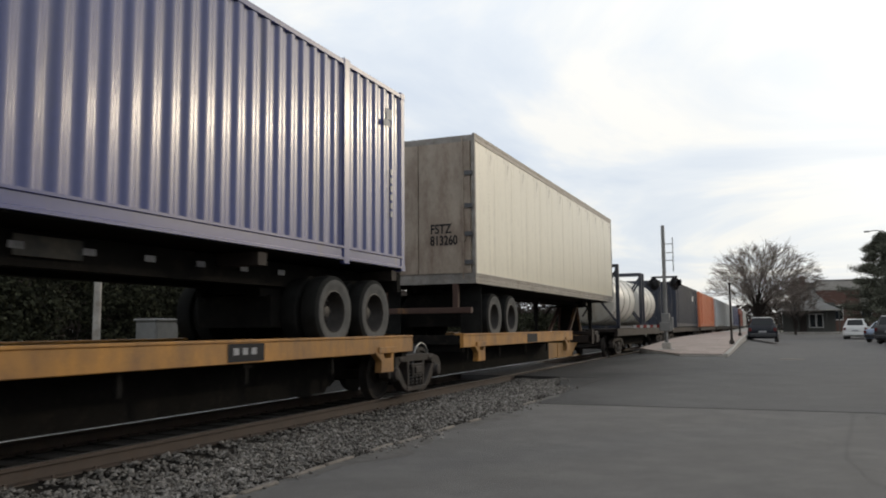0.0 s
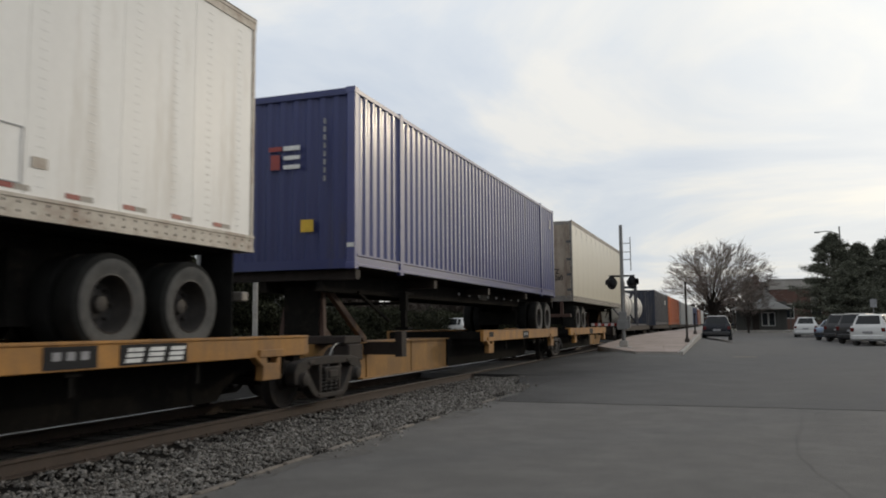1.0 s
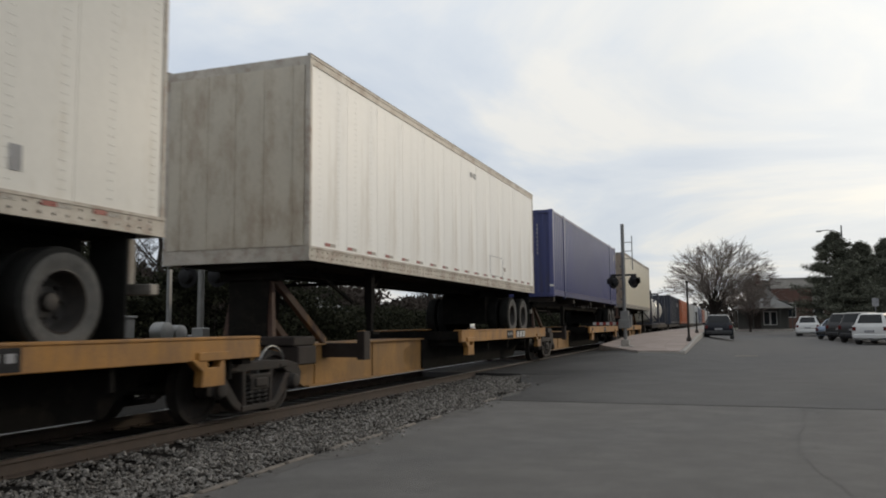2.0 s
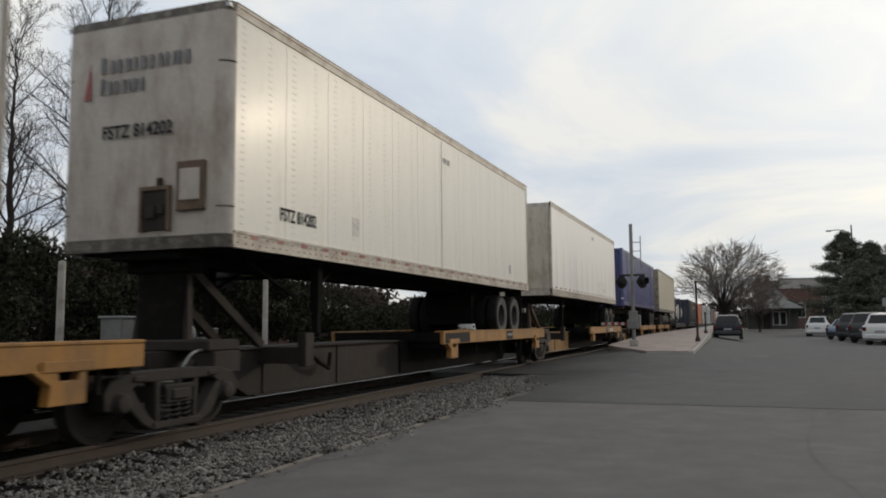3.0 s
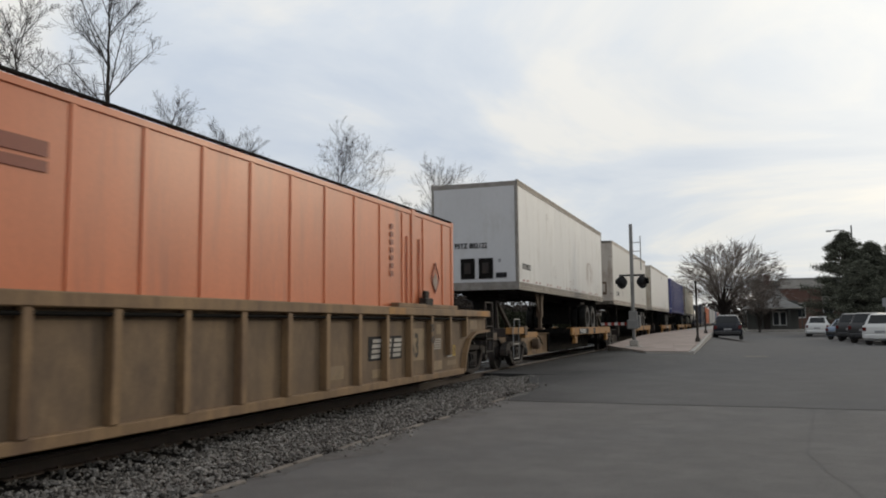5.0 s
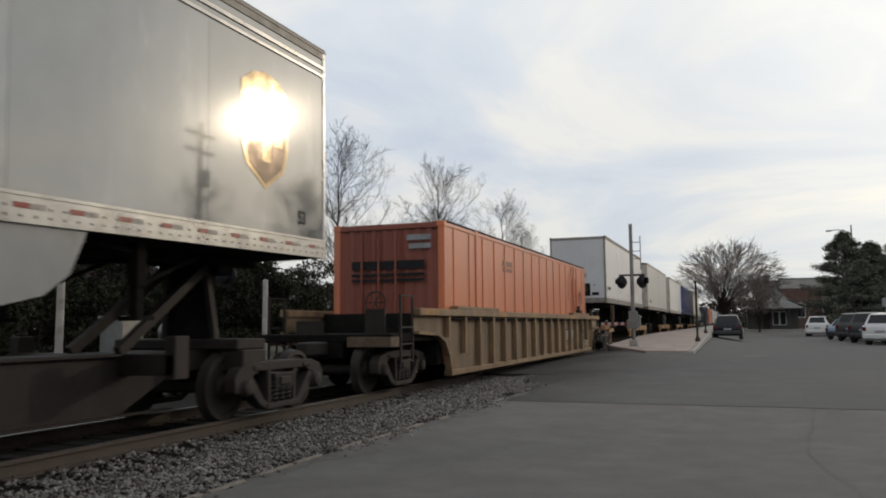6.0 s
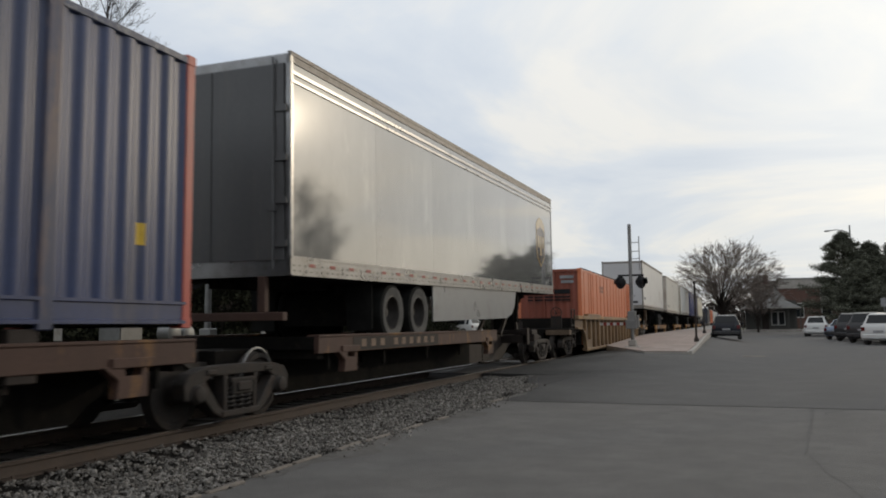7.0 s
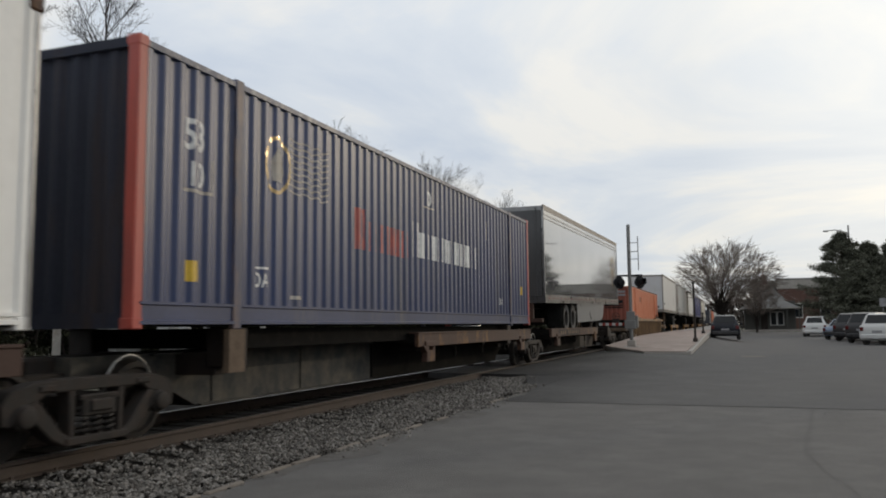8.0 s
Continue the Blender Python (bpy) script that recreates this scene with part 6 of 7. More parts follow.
bm = bmesh.new()
prev = None
for k in range(86):
    y = -2 + k * 0.2
    w = 0.22 + 0.16 * math.sin(y * 1.9) + 0.10 * math.sin(y * 5.3 + 1) + rng.uniform(-0.06, 0.06)
    cur = [bm.verts.new((-3.858, y, -0.055)), bm.verts.new((-3.858 + max(0.04, w), y + rng.uniform(-0.05, 0.05), -0.0575))]
    if prev:
        bm.faces.new((prev[0], prev[1], cur[1], cur[0]))
    prev = cur
tagged(part("dirt_fringe", bm, DIRT), "brown dirt and grit along the asphalt edge", "dirt", kind="structure")


# cracks and marks on the asphalt
def crack(pts, w, material, name="crack"):
    bm = bmesh.new()
    for (x0, y0), (x1, y1) in zip(pts, pts[1:]):
        d = Vector((x1 - x0, y1 - y0)).normalized()
        q = Vector((-d.y, d.x)) * w / 2
        z0, z1 = road_z(x0, y0) + 0.009, road_z(x1, y1) + 0.009
        bm.faces.new([bm.verts.new(p) for p in ((x0 + q.x, y0 + q.y, z0), (x0 - q.x, y0 - q.y, z0), (x1 - q.x, y1 - q.y, z1), (x1 + q.x, y1 + q.y, z1))])
    return tagged(part(name, bm, material), "thin dark crack in the asphalt", "crack", kind="structure")


def wander(x0, y0, x1, y1, n, amp, seed):
    r = random.Random(seed)
    return [(x0 + (x1 - x0) * i / n + r.uniform(-amp, amp), y0 + (y1 - y0) * i / n + r.uniform(-amp, amp)) for i in range(n + 1)]


crack(wander(-3.8, 12.9, 30, 12.9, 60, 0.03, 1), 0.02, ASPHALT_DARK)
crack(wander(0.95, 13.0, 0.55, 8.5, 14, 0.04, 2), 0.007, ASPHALT)
crack(wander(0.55, 8.5, 0.8, 6.0, 8, 0.03, 3), 0.006, ASPHALT)
crack(wander(1.35, 12.8, 1.0, 12.0, 4, 0.04, 5), 0.012, ASPHALT_DARK)
tagged(part("paint_mark", boxes((0.05, 0.85, 31.6, 32.3, road_z(0, 32) + 0.006, road_z(0, 32) + 0.010)), EDGING), "faded pale paint mark on the asphalt", "marking", kind="structure")

# platform of paving beside the track, with its kerb
def plat_z(y):
    t = min(1.0, max(0.0, (y - 28.0) / 22.0))
    return 0.26 + 0.30 * t * t * (3 - 2 * t) + 0.002 * max(0.0, y - 50)


def plat_left(y):
    return max(-5.3, -3.1 - (y - 28.3) * 0.4)


def plat_right(y):
    return -1.62 - 0.010 * (y - 28.3)


bm = bmesh.new()
rows = []
for y in [28.3 + i * 1.42 for i in range(36)] + [100, 150, 240]:
    l, r, z = plat_left(y), plat_right(y), plat_z(y)
    rows.append([bm.verts.new(p) for p in ((l, y, -0.3), (l, y, z - 0.03), (r, y, z - 0.03), (r, y, -0.3))])
for p, q in zip(rows, rows[1:]):
    for k in range(3):
        bm.faces.new((p[k], p[k + 1], q[k + 1], q[k]))
bm.faces.new(rows[0]), bm.faces.new(rows[-1])
pl = tagged(part("platform_base", bm, CONCRETE), "low concrete-edged platform beside the track", "pavement", kind="structure")
for i in range(35):
    y = 28.3 + i * 1.42
    y1 = y + 1.41
    for j in range(4):
        v = []
        for yy in (y, y1):
            l, r = plat_left(yy), plat_right(yy) - 0.10
            for e in (0.004, 0.996):
                v.append((l + (r - l) * (j + e) / 4, yy, plat_z(yy)))
        bm = bmesh.new()
        top = [bm.verts.new(v[k]) for k in (0, 1, 3, 2)]
        low = [bm.verts.new((v[k][0], v[k][1], v[k][2] - 0.03)) for k in (0, 1, 3, 2)]
        bm.faces.new(top), bm.faces.new(low[::-1])
        for k in range(4):
            bm.faces.new((top[k], low[k], low[(k + 1) % 4], top[(k + 1) % 4]))
        part("paving_slab", bm, PAVING, pl)
kerb = mesh_of("kerb_stone", boxes((-0.06, 0.06, -0.6, 0.6, -0.45, 0.01)), CONCRETE, 0.02)
for i in range(34):
    y = 28.95 + i * 1.22
    tagged(part("kerb_stone", kerb, None, at=pose(plat_right(y) + 0.02, y, plat_z(y), 0.6)), "pale concrete kerb stone along the platform", "kerb", "platform kerb", "structure")


# ---- crossing signals and posts ----
def signal_head(parent, x, z, y=0.0, yaw=0.0):
    turn = pose(x, y, 0, 0, 0, yaw) @ pose(-x, -y, 0)
    bm = bmesh.new()
    lathe(bm, (x, y - 0.02, z), [(0.25, 0.0), (0.26, 0.02), (0.25, 0.04)], "y", 24)
    part("target_disc", bm, BLACKM, parent, "black round target", turn)
    bm = bmesh.new()
    n = 16
    prev = None
    for i in range(n + 1):
        a = math.pi * (-0.15 + 1.3 * i / n)
        cur = [bm.verts.new((x + r * math.cos(a), yy, z + r * math.sin(a))) for r, yy in ((0.16, y - 0.03), (0.16, y - 0.32 + 0.12 * abs(math.cos(a))), (0.15, y - 0.32 + 0.12 * abs(math.cos(a))), (0.15, y - 0.03))]
        if prev:
            for k in range(4):
                bm.faces.new((prev[k], prev[(k + 1) % 4], cur[(k + 1) % 4], cur[k]))
        prev = cur
    part("hood", bm, BLACKM, parent, at=turn)
    bm = bmesh.new()
    lathe(bm, (x, y, z), [(0.15, -0.04), (0.13, -0.07), (0.05, -0.085)], "y", 18)
    part("lens", bm, LENS, parent, "dark red lens, unlit", turn)
    bm = bmesh.new()
    lathe(bm, (x, y, z), [(0.16, 0.02), (0.15, 0.16), (0.08, 0.2)], "y", 16)
    part("lamp_housing", bm, BLACKM, parent, at=turn)


def crossing_signal(x, y, z, height, head_z, label, turn=0.0, antenna=True):
    root = tagged(new("crossing_signal"), label, "signal", "crossing signals")
    root.matrix_basis = pose(x, y, z, 0, 0, turn)
    bm = bmesh.new()
    lathe(bm, (0, 0, 0), [(0.075, 0.0), (0.07, height - 0.02), (0.05, height)], "z", 14)
    part("mast", bm, GALV, root)
    part("foundation", boxes((-0.3, 0.3, -0.3, 0.3, 0.0, 0.1), (-0.16, 0.16, -0.16, 0.16, 0.1, 0.34)), CONCRETE, root, bevel=0.03)
    part("cross_arm", boxes((-0.5, 0.5, -0.04, 0.04, head_z + 0.24, head_z + 0.31), (-0.47, -0.42, -0.03, 0.03, head_z, head_z + 0.26), (0.42, 0.47, -0.03, 0.03, head_z, head_z + 0.26)), BLACKM, root)
    for s in (-1, 1):
        signal_head(root, s * 0.40, head_z, -0.05, (-130, 52)[s > 0] if antenna else 0)
    part("junction_box", boxes((-0.16, 0.16, -0.15, 0.1, head_z - 1.55, head_z - 1.15)), GALV, root, bevel=0.02)
    part("gate_mechanism", boxes((-0.24, 0.2, -0.16, 0.18, head_z - 1.85, head_z - 1.48), (0.18, 0.28, -0.1, 0.1, head_z - 1.8, head_z - 1.3)), GALV, root, "grey gate mechanism housing", bevel=0.03)
    if antenna:
        bm = bmesh.new()
        for zz in (height - 0.75, height - 1.1, height - 1.4):
            tube(bm, (0, 0, zz), (0.36, 0, zz), 0.015, 6)
        tube(bm, (0.36, 0, height - 1.85), (0.36, 0, height - 0.5), 0.02, 6)
        part("antenna", bm, GALV, root)
    return root


crossing_signal(-4.0, 32.3, 0.22, 4.95, 2.62, "grey crossing signal mast with two unlit black lamps", 0)
arm = tagged(new("gate_arm"), "short red and white striped crossing gate arm", "gate arm")
arm.matrix_basis = pose(-4.0, 32.3, 0.22)
for k in range(8):
    part("stripe", boxes((-0.24 - (k + 1) * 0.13, -0.24 - k * 0.13, 0.10, 0.13, 0.92, 1.03)), TRIM if k % 2 else REDM, arm)
part("bracket", boxes((-0.26, 0.0, 0.09, 0.14, 0.88, 1.07)), GALV, arm)
crossing_signal(-11.2, 15.0, -0.12, 3.9, 2.45, "grey crossing signal mast beyond the track", 180, False)


def post(x, y, z, h, r, label, name="post", cap=True, material=None):
    bm = bmesh.new()
    prof = [(r * 2.2, 0.0), (r * 2.2, 0.12), (r * 1.2, 0.2), (r, 0.3), (r * 0.85, h - 0.1), (r * 1.5, h - 0.06), (r * 1.2, h)] if cap else [(r, 0.0), (r * 0.9, h - 0.02), (r * 0.6, h)]
    lathe(bm, (x, y, z), prof, "z", 12)
    return tagged(part(name, bm, material or CAST), label, "post", name + "s")


post(-1.85, 37.5, plat_z(37.5), 2.7, 0.05, "slim dark metal post on the platform")
post(-2.1, 52.5, plat_z(52.5), 1.3, 0.05, "short dark metal post on the platform")
for x, y, h in ((-17.0, 12.0, 3.3), (-17.0, 16.4, 3.3), (-17.0, 26.2, 3.3)):
    post(x, y, -0.3, h, 0.11, "weathered grey pole beyond the track", "pole", False, CONCRETE)
cab = tagged(new("relay_cabinet"), "white metal relay cabinet beyond the track", "cabinet")
cab.matrix_basis = pose(-16.0, 17.6, -0.3)
part("body", boxes((-0.35, 0.35, -0.45, 0.45, 0.25, 1.75), (-0.4, 0.4, -0.5, 0.5, 1.75, 1.82)), GALV, cab, bevel=0.015)
part("door", boxes((0.35, 0.37, -0.4, 0.4, 0.35, 1.65)), GALV, cab)
part("base", boxes((-0.4, 0.4, -0.5, 0.5, 0.0, 0.25)), CONCRETE, cab)
ac = tagged(new("signal_machine"), "grey crossing machine with round housings beyond the track", "machine")
ac.matrix_basis = pose(-15.6, 19.4, -0.3)
bm = bmesh.new()
lathe(bm, (0, -0.3, 1.35), [(0.2, -0.25), (0.3, -0.2), (0.3, 0.2), (0.2, 0.25)], "x", 16)
lathe(bm, (0, 0.35, 1.3), [(0.15, -0.25), (0.26, -0.2), (0.26, 0.2), (0.15, 0.25)], "x", 16)
part("housing", bm, GALV, ac)
part("stand", boxes((-0.15, 0.15, -0.5, 0.5, 0.0, 1.1)), GALV, ac, bevel=0.02)
part("mast", boxes((-0.05, 0.05, -0.06, 0.06, 1.0, 3.2)), GALV, ac)


# ---- parked cars ----
def car(x, y, turn, paint, label, L=4.6, W=1.82, H=1.62, kind="suv"):
    """A lofted body with its glass laid on it: stations run from the tail to the nose."""
    root = tagged(new("parked_car"), label, "car", "parked cars")
    root.matrix_basis = pose(x, y, road_z(x, y) + 0.004, 0, 0, turn)
    k, b = L / 4.6, H * 0.60
    hw = W / 2
    # y, half width, underside, belt, roof, half roof width
    if kind == "suv":
        st = [(-2.30, 0.88, 0.42, b - 0.14, b - 0.12, 0.74), (-2.26, 0.95, 0.30, b - 0.02, b + 0.06, 0.76), (-2.20, 0.98, 0.26, b, b + 0.12, 0.78), (-1.92, 1.0, 0.24, b, H - 0.08, 0.66), (-1.6, 1.0, 0.24, b, H - 0.01, 0.66),
              (-0.1, 1.0, 0.24, b - 0.02, H, 0.66), (0.45, 1.0, 0.24, b - 0.04, H - 0.06, 0.66), (1.15, 1.0, 0.24, b - 0.06, b + 0.04, 0.78), (1.95, 0.97, 0.24, b - 0.16, b - 0.10, 0.74), (2.22, 0.90, 0.26, b - 0.32, b - 0.28, 0.68), (2.30, 0.80, 0.36, b - 0.45, b - 0.42, 0.6)]
        rear, front, sides = (2, 3), (6, 7), ((3, 4), (4, 5), (5, 6))
    else:
        st = [(-2.30, 0.86, 0.42, b - 0.12, b - 0.10, 0.7), (-2.24, 0.95, 0.28, b - 0.02, b + 0.03, 0.76), (-1.65, 1.0, 0.24, b, b + 0.06, 0.8), (-1.0, 1.0, 0.22, b, H - 0.06, 0.62), (-0.6, 1.0, 0.22, b, H - 0.01, 0.62),
              (0.1, 1.0, 0.22, b - 0.02, H, 0.62), (0.45, 1.0, 0.22, b - 0.03, H - 0.05, 0.62), (1.2, 1.0, 0.22, b - 0.05, b + 0.03, 0.78), (1.95, 0.97, 0.22, b - 0.14, b - 0.10, 0.74), (2.22, 0.90, 0.26, b - 0.28, b - 0.25, 0.68), (2.30, 0.80, 0.36, b - 0.4, b - 0.38, 0.6)]
        rear, front, sides = (2, 3), (6, 7), ((3, 4), (4, 5), (5, 6))

    def ring(yy, w, z0, zb, zr, wr):
        half = [(0.86 * w, z0), (w, z0 + 0.12), (w * 1.0, (z0 + zb) / 2 + 0.05), (w * 0.965, zb), (wr, zr - 0.04), (wr - 0.08, zr)]
        return [(hw * px, yy * k, pz) for px, pz in half] + [(-hw * px, yy * k, pz) for px, pz in half[::-1]]
    rings = [ring(*r) for r in st]
    bm = bmesh.new()
    vs = [[bm.verts.new(p) for p in r] for r in rings]
    for p, q in zip(vs, vs[1:]):
        for i in range(12):
            bm.faces.new((p[i], p[(i + 1) % 12], q[(i + 1) % 12], q[i]))
    bm.faces.new(vs[0][::-1]), bm.faces.new(vs[-1])
    part("body", bm, paint, root)

    def pane(name, a, b_, c, d, ins):
        """A thin glass plate inside the corners a, b, c, d."""
        pts = [Vector(p) for p in (a, b_, c, d)]
        mid = sum(pts, Vector()) / 4
        nrm = (pts[1] - pts[0]).cross(pts[3] - pts[0]).normalized()
        if nrm.dot(mid - Vector((0, mid.y * 0.6, 0.8))) < 0:
            nrm = -nrm
        m2 = bmesh.new()
        lo = [m2.verts.new(p.lerp(mid, ins) - nrm * 0.01) for p in pts]
        hi = [m2.verts.new(p.lerp(mid, ins) + nrm * 0.012) for p in pts]
        m2.faces.new(hi), m2.faces.new(lo[::-1])
        for i in range(4):
            m2.faces.new((lo[i], lo[(i + 1) % 4], hi[(i + 1) % 4], hi[i]))
        part(name, m2, GLASS, root, "dark window glass")
    pane("rear_window", rings[rear[0]][5], rings[rear[0]][6], rings[rear[1]][6], rings[rear[1]][5], 0.05)
    pane("windscreen", rings[front[0]][5], rings[front[0]][6], rings[front[1]][6], rings[front[1]][5], 0.05)
    for a, c in sides:
        for lo_, hi_ in ((3, 4), (8, 7)):
            pane("side_window", rings[a][lo_], rings[c][lo_], rings[c][hi_], rings[a][hi_], 0.1)
    for s in (-1, 1):
        z = b - 0.16
        part("tail_lamp", boxes((s * hw * 0.82 - 0.1, s * hw * 0.82 + 0.1, -2.30 * k - 0.01, -2.1 * k, z - 0.12, z + 0.10)), TAIL, root, bevel=0.02)
        part("mirror", boxes((min(s * hw, s * (hw + 0.16)), max(s * hw, s * (hw + 0.16)), 0.75 * k, 0.87 * k, b - 0.02, b + 0.12)), paint, root, bevel=0.03)
        for yy in (-1.42 * k, 1.42 * k):
            bm = bmesh.new()
            lathe(bm, (s * (hw - 0.11), yy, 0.335), [(0.2, -0.12), (0.32, -0.12), (0.335, -0.06), (0.335, 0.06), (0.32, 0.125), (0.22, 0.13)], n=22)
            w = part("wheel", bm, RUBBER, root)
            bm = bmesh.new()
            lathe(bm, (s * (hw - 0.11), yy, 0.335), [(0.22, -0.1), (0.22, 0.1), (0.2, 0.135 * s), (0.05, 0.115 * s)], n=16)
            part("rim", bm, STEEL, w)
    part("rear_bumper", boxes((-hw * 0.88, hw * 0.88, -2.37 * k, -2.2 * k, 0.34, 0.58)), CARGREY if paint is not CARWHITE else paint, root, bevel=0.04)
    part("number_plate", boxes((-0.24, 0.24, -2.335 * k, -2.30 * k, b - 0.36, b - 0.24)), GREYM, root, "pale blank plate")
    return root


car(-0.85, 57.3, 0, CARBLACK, "black parked car with dark rear glass", H=1.63)
car(7.79, 49.8, -24, CARWHITE, "white sport utility car parked at a slant", L=4.7, W=1.85, H=1.70)
car(7.58, 54.1, -24, CARGREY, "dark grey sport utility car parked at a slant", L=4.7, W=1.85, H=1.80)
car(7.47, 59.4, -24, CARGREY, "dark grey parked van", L=4.7, W=1.9, H=1.82)
car(7.27, 64.5, -24, CARBLUE, "pale blue parked saloon", H=1.48, kind="saloon")
car(6.5, 78.3, -9, CARWHITE, "white pickup-height car parked at a slant", L=5.0, W=1.95, H=1.75)
car(-24.0, 68.0, 75, CARWHITE, "white car parked beyond the track", H=1.6)


# ---- trees ----
def leader_tree(x, y, height, width, seed, label, trunk=0.22, clear=0.22):
    """A leafless tree with one straight leader and many rising side limbs."""
    rng = random.Random(seed)
    root = tagged(new("bare_tree"), label, "tree", "bare trees")
    root.matrix_basis = pose(x, y, -0.3, 0, 0, rng.uniform(0, 360))
    data = {"trunk": ([], []), "crown": ([], [])}

    def seg(p, q, r0, r1, n, where):
        vs, fs = data[where]
        d = (q - p).normalized()
        a = d.orthogonal().normalized()
        b = d.cross(a)
        i = len(vs)
        for c, r in ((p, r0), (q, r1)):
            for k in range(n):
                t = 2 * math.pi * k / n
                vs.append(tuple(c + r * (math.cos(t) * a + math.sin(t) * b)))
        for k in range(n):
            j = (k + 1) % n
            fs.append((i + k, i + j, i + n + j, i + n + k))

    def limb(p, d, l, r, level):
        n = 3 if level > 0 else 5
        parts = 4 if level < 2 else 2
        for k in range(parts):
            d = (d + Vector((rng.uniform(-1, 1), rng.uniform(-1, 1), rng.uniform(-0.3, 0.7))) * 0.09).normalized()
            q = p + d * l / parts
            r1 = max(0.006, r * (1 - 0.8 / parts))
            seg(p, q, r, r1, n, "crown")
            if level < 3:
                for _ in range((2, 2, 1)[level]):
                    side = d.orthogonal().normalized()
                    side.rotate(Matrix.Rotation(rng.uniform(0, 6.28), 3, d))
                    t = rng.uniform(0.5, 0.95)
                    limb(q, (d * math.cos(t) + side * math.sin(t) + Vector((0, 0, 0.12))).normalized(), l * rng.uniform(0.32, 0.55) * (1 - 0.1 * k), max(0.007, r1 * 0.62), level + 1)
            p, r = q, r1

    p = Vector((0, 0, 0))
    n = 20
    for k in range(n):
        f0, f1 = k / n, (k + 1) / n
        q = Vector((rng.uniform(-0.08, 0.08), rng.uniform(-0.08, 0.08), height * 0.95 * f1))
        seg(p, q, trunk * (1 - 0.93 * f0), trunk * (1 - 0.93 * f1), 8, "trunk")
        if f0 > clear:
            g = (f0 - clear) / (1 - clear)
            for _ in range(2 if g < 0.8 else 3):
                a = rng.uniform(0, 2 * math.pi)
                up = rng.uniform(0.35, 0.9) + g * 0.9
                l = width * (0.35 + 0.65 * (1 - g)) * rng.uniform(0.6, 1.0) * min(1.0, 0.6 + g * 2)
                limb(p.lerp(q, rng.random()), Vector((math.cos(a), math.sin(a), up)).normalized(), l, trunk * 0.33 * (1 - 0.75 * f0), 0)
        p = q
    for nm, (vs, fs) in data.items():
        me = bpy.data.meshes.new(nm)
        me.from_pydata(vs, [], fs)
        me.materials.append(BARK)
        me.shade_smooth()
        part(nm, me, None, root)
    return root


TALL = "tall leafless tree with a straight trunk beyond the track"


def dome_tree(x, y, height, half, seed, label, limbs=34, low=2.2, lean=0.0):
    """A wide leafless tree: limbs rise from a low fork, bend outwards and end in a rounded shell of fine twigs."""
    rng = random.Random(seed)
    root = tagged(new("bare_tree"), label, "tree", "bare trees")
    root.matrix_basis = pose(x, y, -0.05)
    tb, cb = bmesh.new(), bmesh.new()
    k_ = height / 10.5
    tube(tb, (0, 0, 0), (lean, 0, low), 0.34 * k_ ** 2, 10, 0.28 * k_ ** 2)
    mid = height * 0.50
    for k in range(limbs):
        a = k * 2.39996 + rng.uniform(-0.2, 0.2)
        f = (k + 0.5) / limbs
        cz = 1.0 - 1.12 * f
        out = math.sqrt(max(0.0, 1 - cz * cz)) if cz > 0 else 1.0
        sway = rng.uniform(0.88, 1.0)
        end = Vector((math.cos(a) * out * half * sway, math.sin(a) * out * half * sway, mid + (height - mid) * cz * sway))
        p = Vector((lean + rng.uniform(-0.15, 0.15), rng.uniform(-0.15, 0.15), low * rng.uniform(0.75, 1.0)))
        c = p + Vector((end.x * 0.30, end.y * 0.30, (end.z - p.z) * 0.72 + 0.6))
        n = 8
        r = rng.uniform(0.055, 0.105) * k_ ** 2
        path = []
        for q in range(n + 1):
            t = q / n
            w = p * (1 - t) ** 2 + c * 2 * t * (1 - t) + end * t * t
            path.append(w + Vector((rng.uniform(-1, 1), rng.uniform(-1, 1), rng.uniform(-1, 1))) * 0.10)
        reach = (end - p).length
        for q in range(n):
            b0, b1 = path[q], path[q + 1]
            d = (b1 - b0).normalized()
            r1 = r * 0.80
            tube(tb if q < 3 else cb, b0, b1, r, 5, r1)
            r = r1
            if q < 2:
                continue
            for _ in range(4 if q < 5 else 7):
                side = d.orthogonal().normalized()
                side.rotate(Matrix.Rotation(rng.uniform(0, 6.28), 3, d))
                t = rng.uniform(0.35, 0.8)
                e = (d * math.cos(t) + side * math.sin(t) + Vector((0, 0, 0.10))).normalized()
                l = reach * rng.uniform(0.10, 0.22)
                s0 = b0.lerp(b1, rng.random())
                s1 = s0 + e * l
                shell = Vector((s1.x / half, s1.y / half, (s1.z - mid) / (height - mid)))
                if shell.length > 1.03 and s1.z > mid:
                    s1 = s0.lerp(s1, 0.5)
                tube(cb, s0, s1, max(0.014, r * 0.4), 3, 0.011)
                for _ in range(4):
                    w = (e + Vector((rng.uniform(-1, 1), rng.uniform(-1, 1), rng.uniform(-0.5, 0.8))) * 0.55).normalized()
                    c0 = s0.lerp(s1, rng.uniform(0.25, 1.0))
                    tube(cb, c0, c0 + w * l * rng.uniform(0.35, 0.7), 0.014, 3, 0.009)
    for nm, b in (("trunk", tb), ("crown", cb)):
        me = bpy.data.meshes.new(nm)
        b.to_mesh(me)
        b.free()
        me.materials.append(BARK if nm == "trunk" else TWIG)
        part(nm, me, None, root)


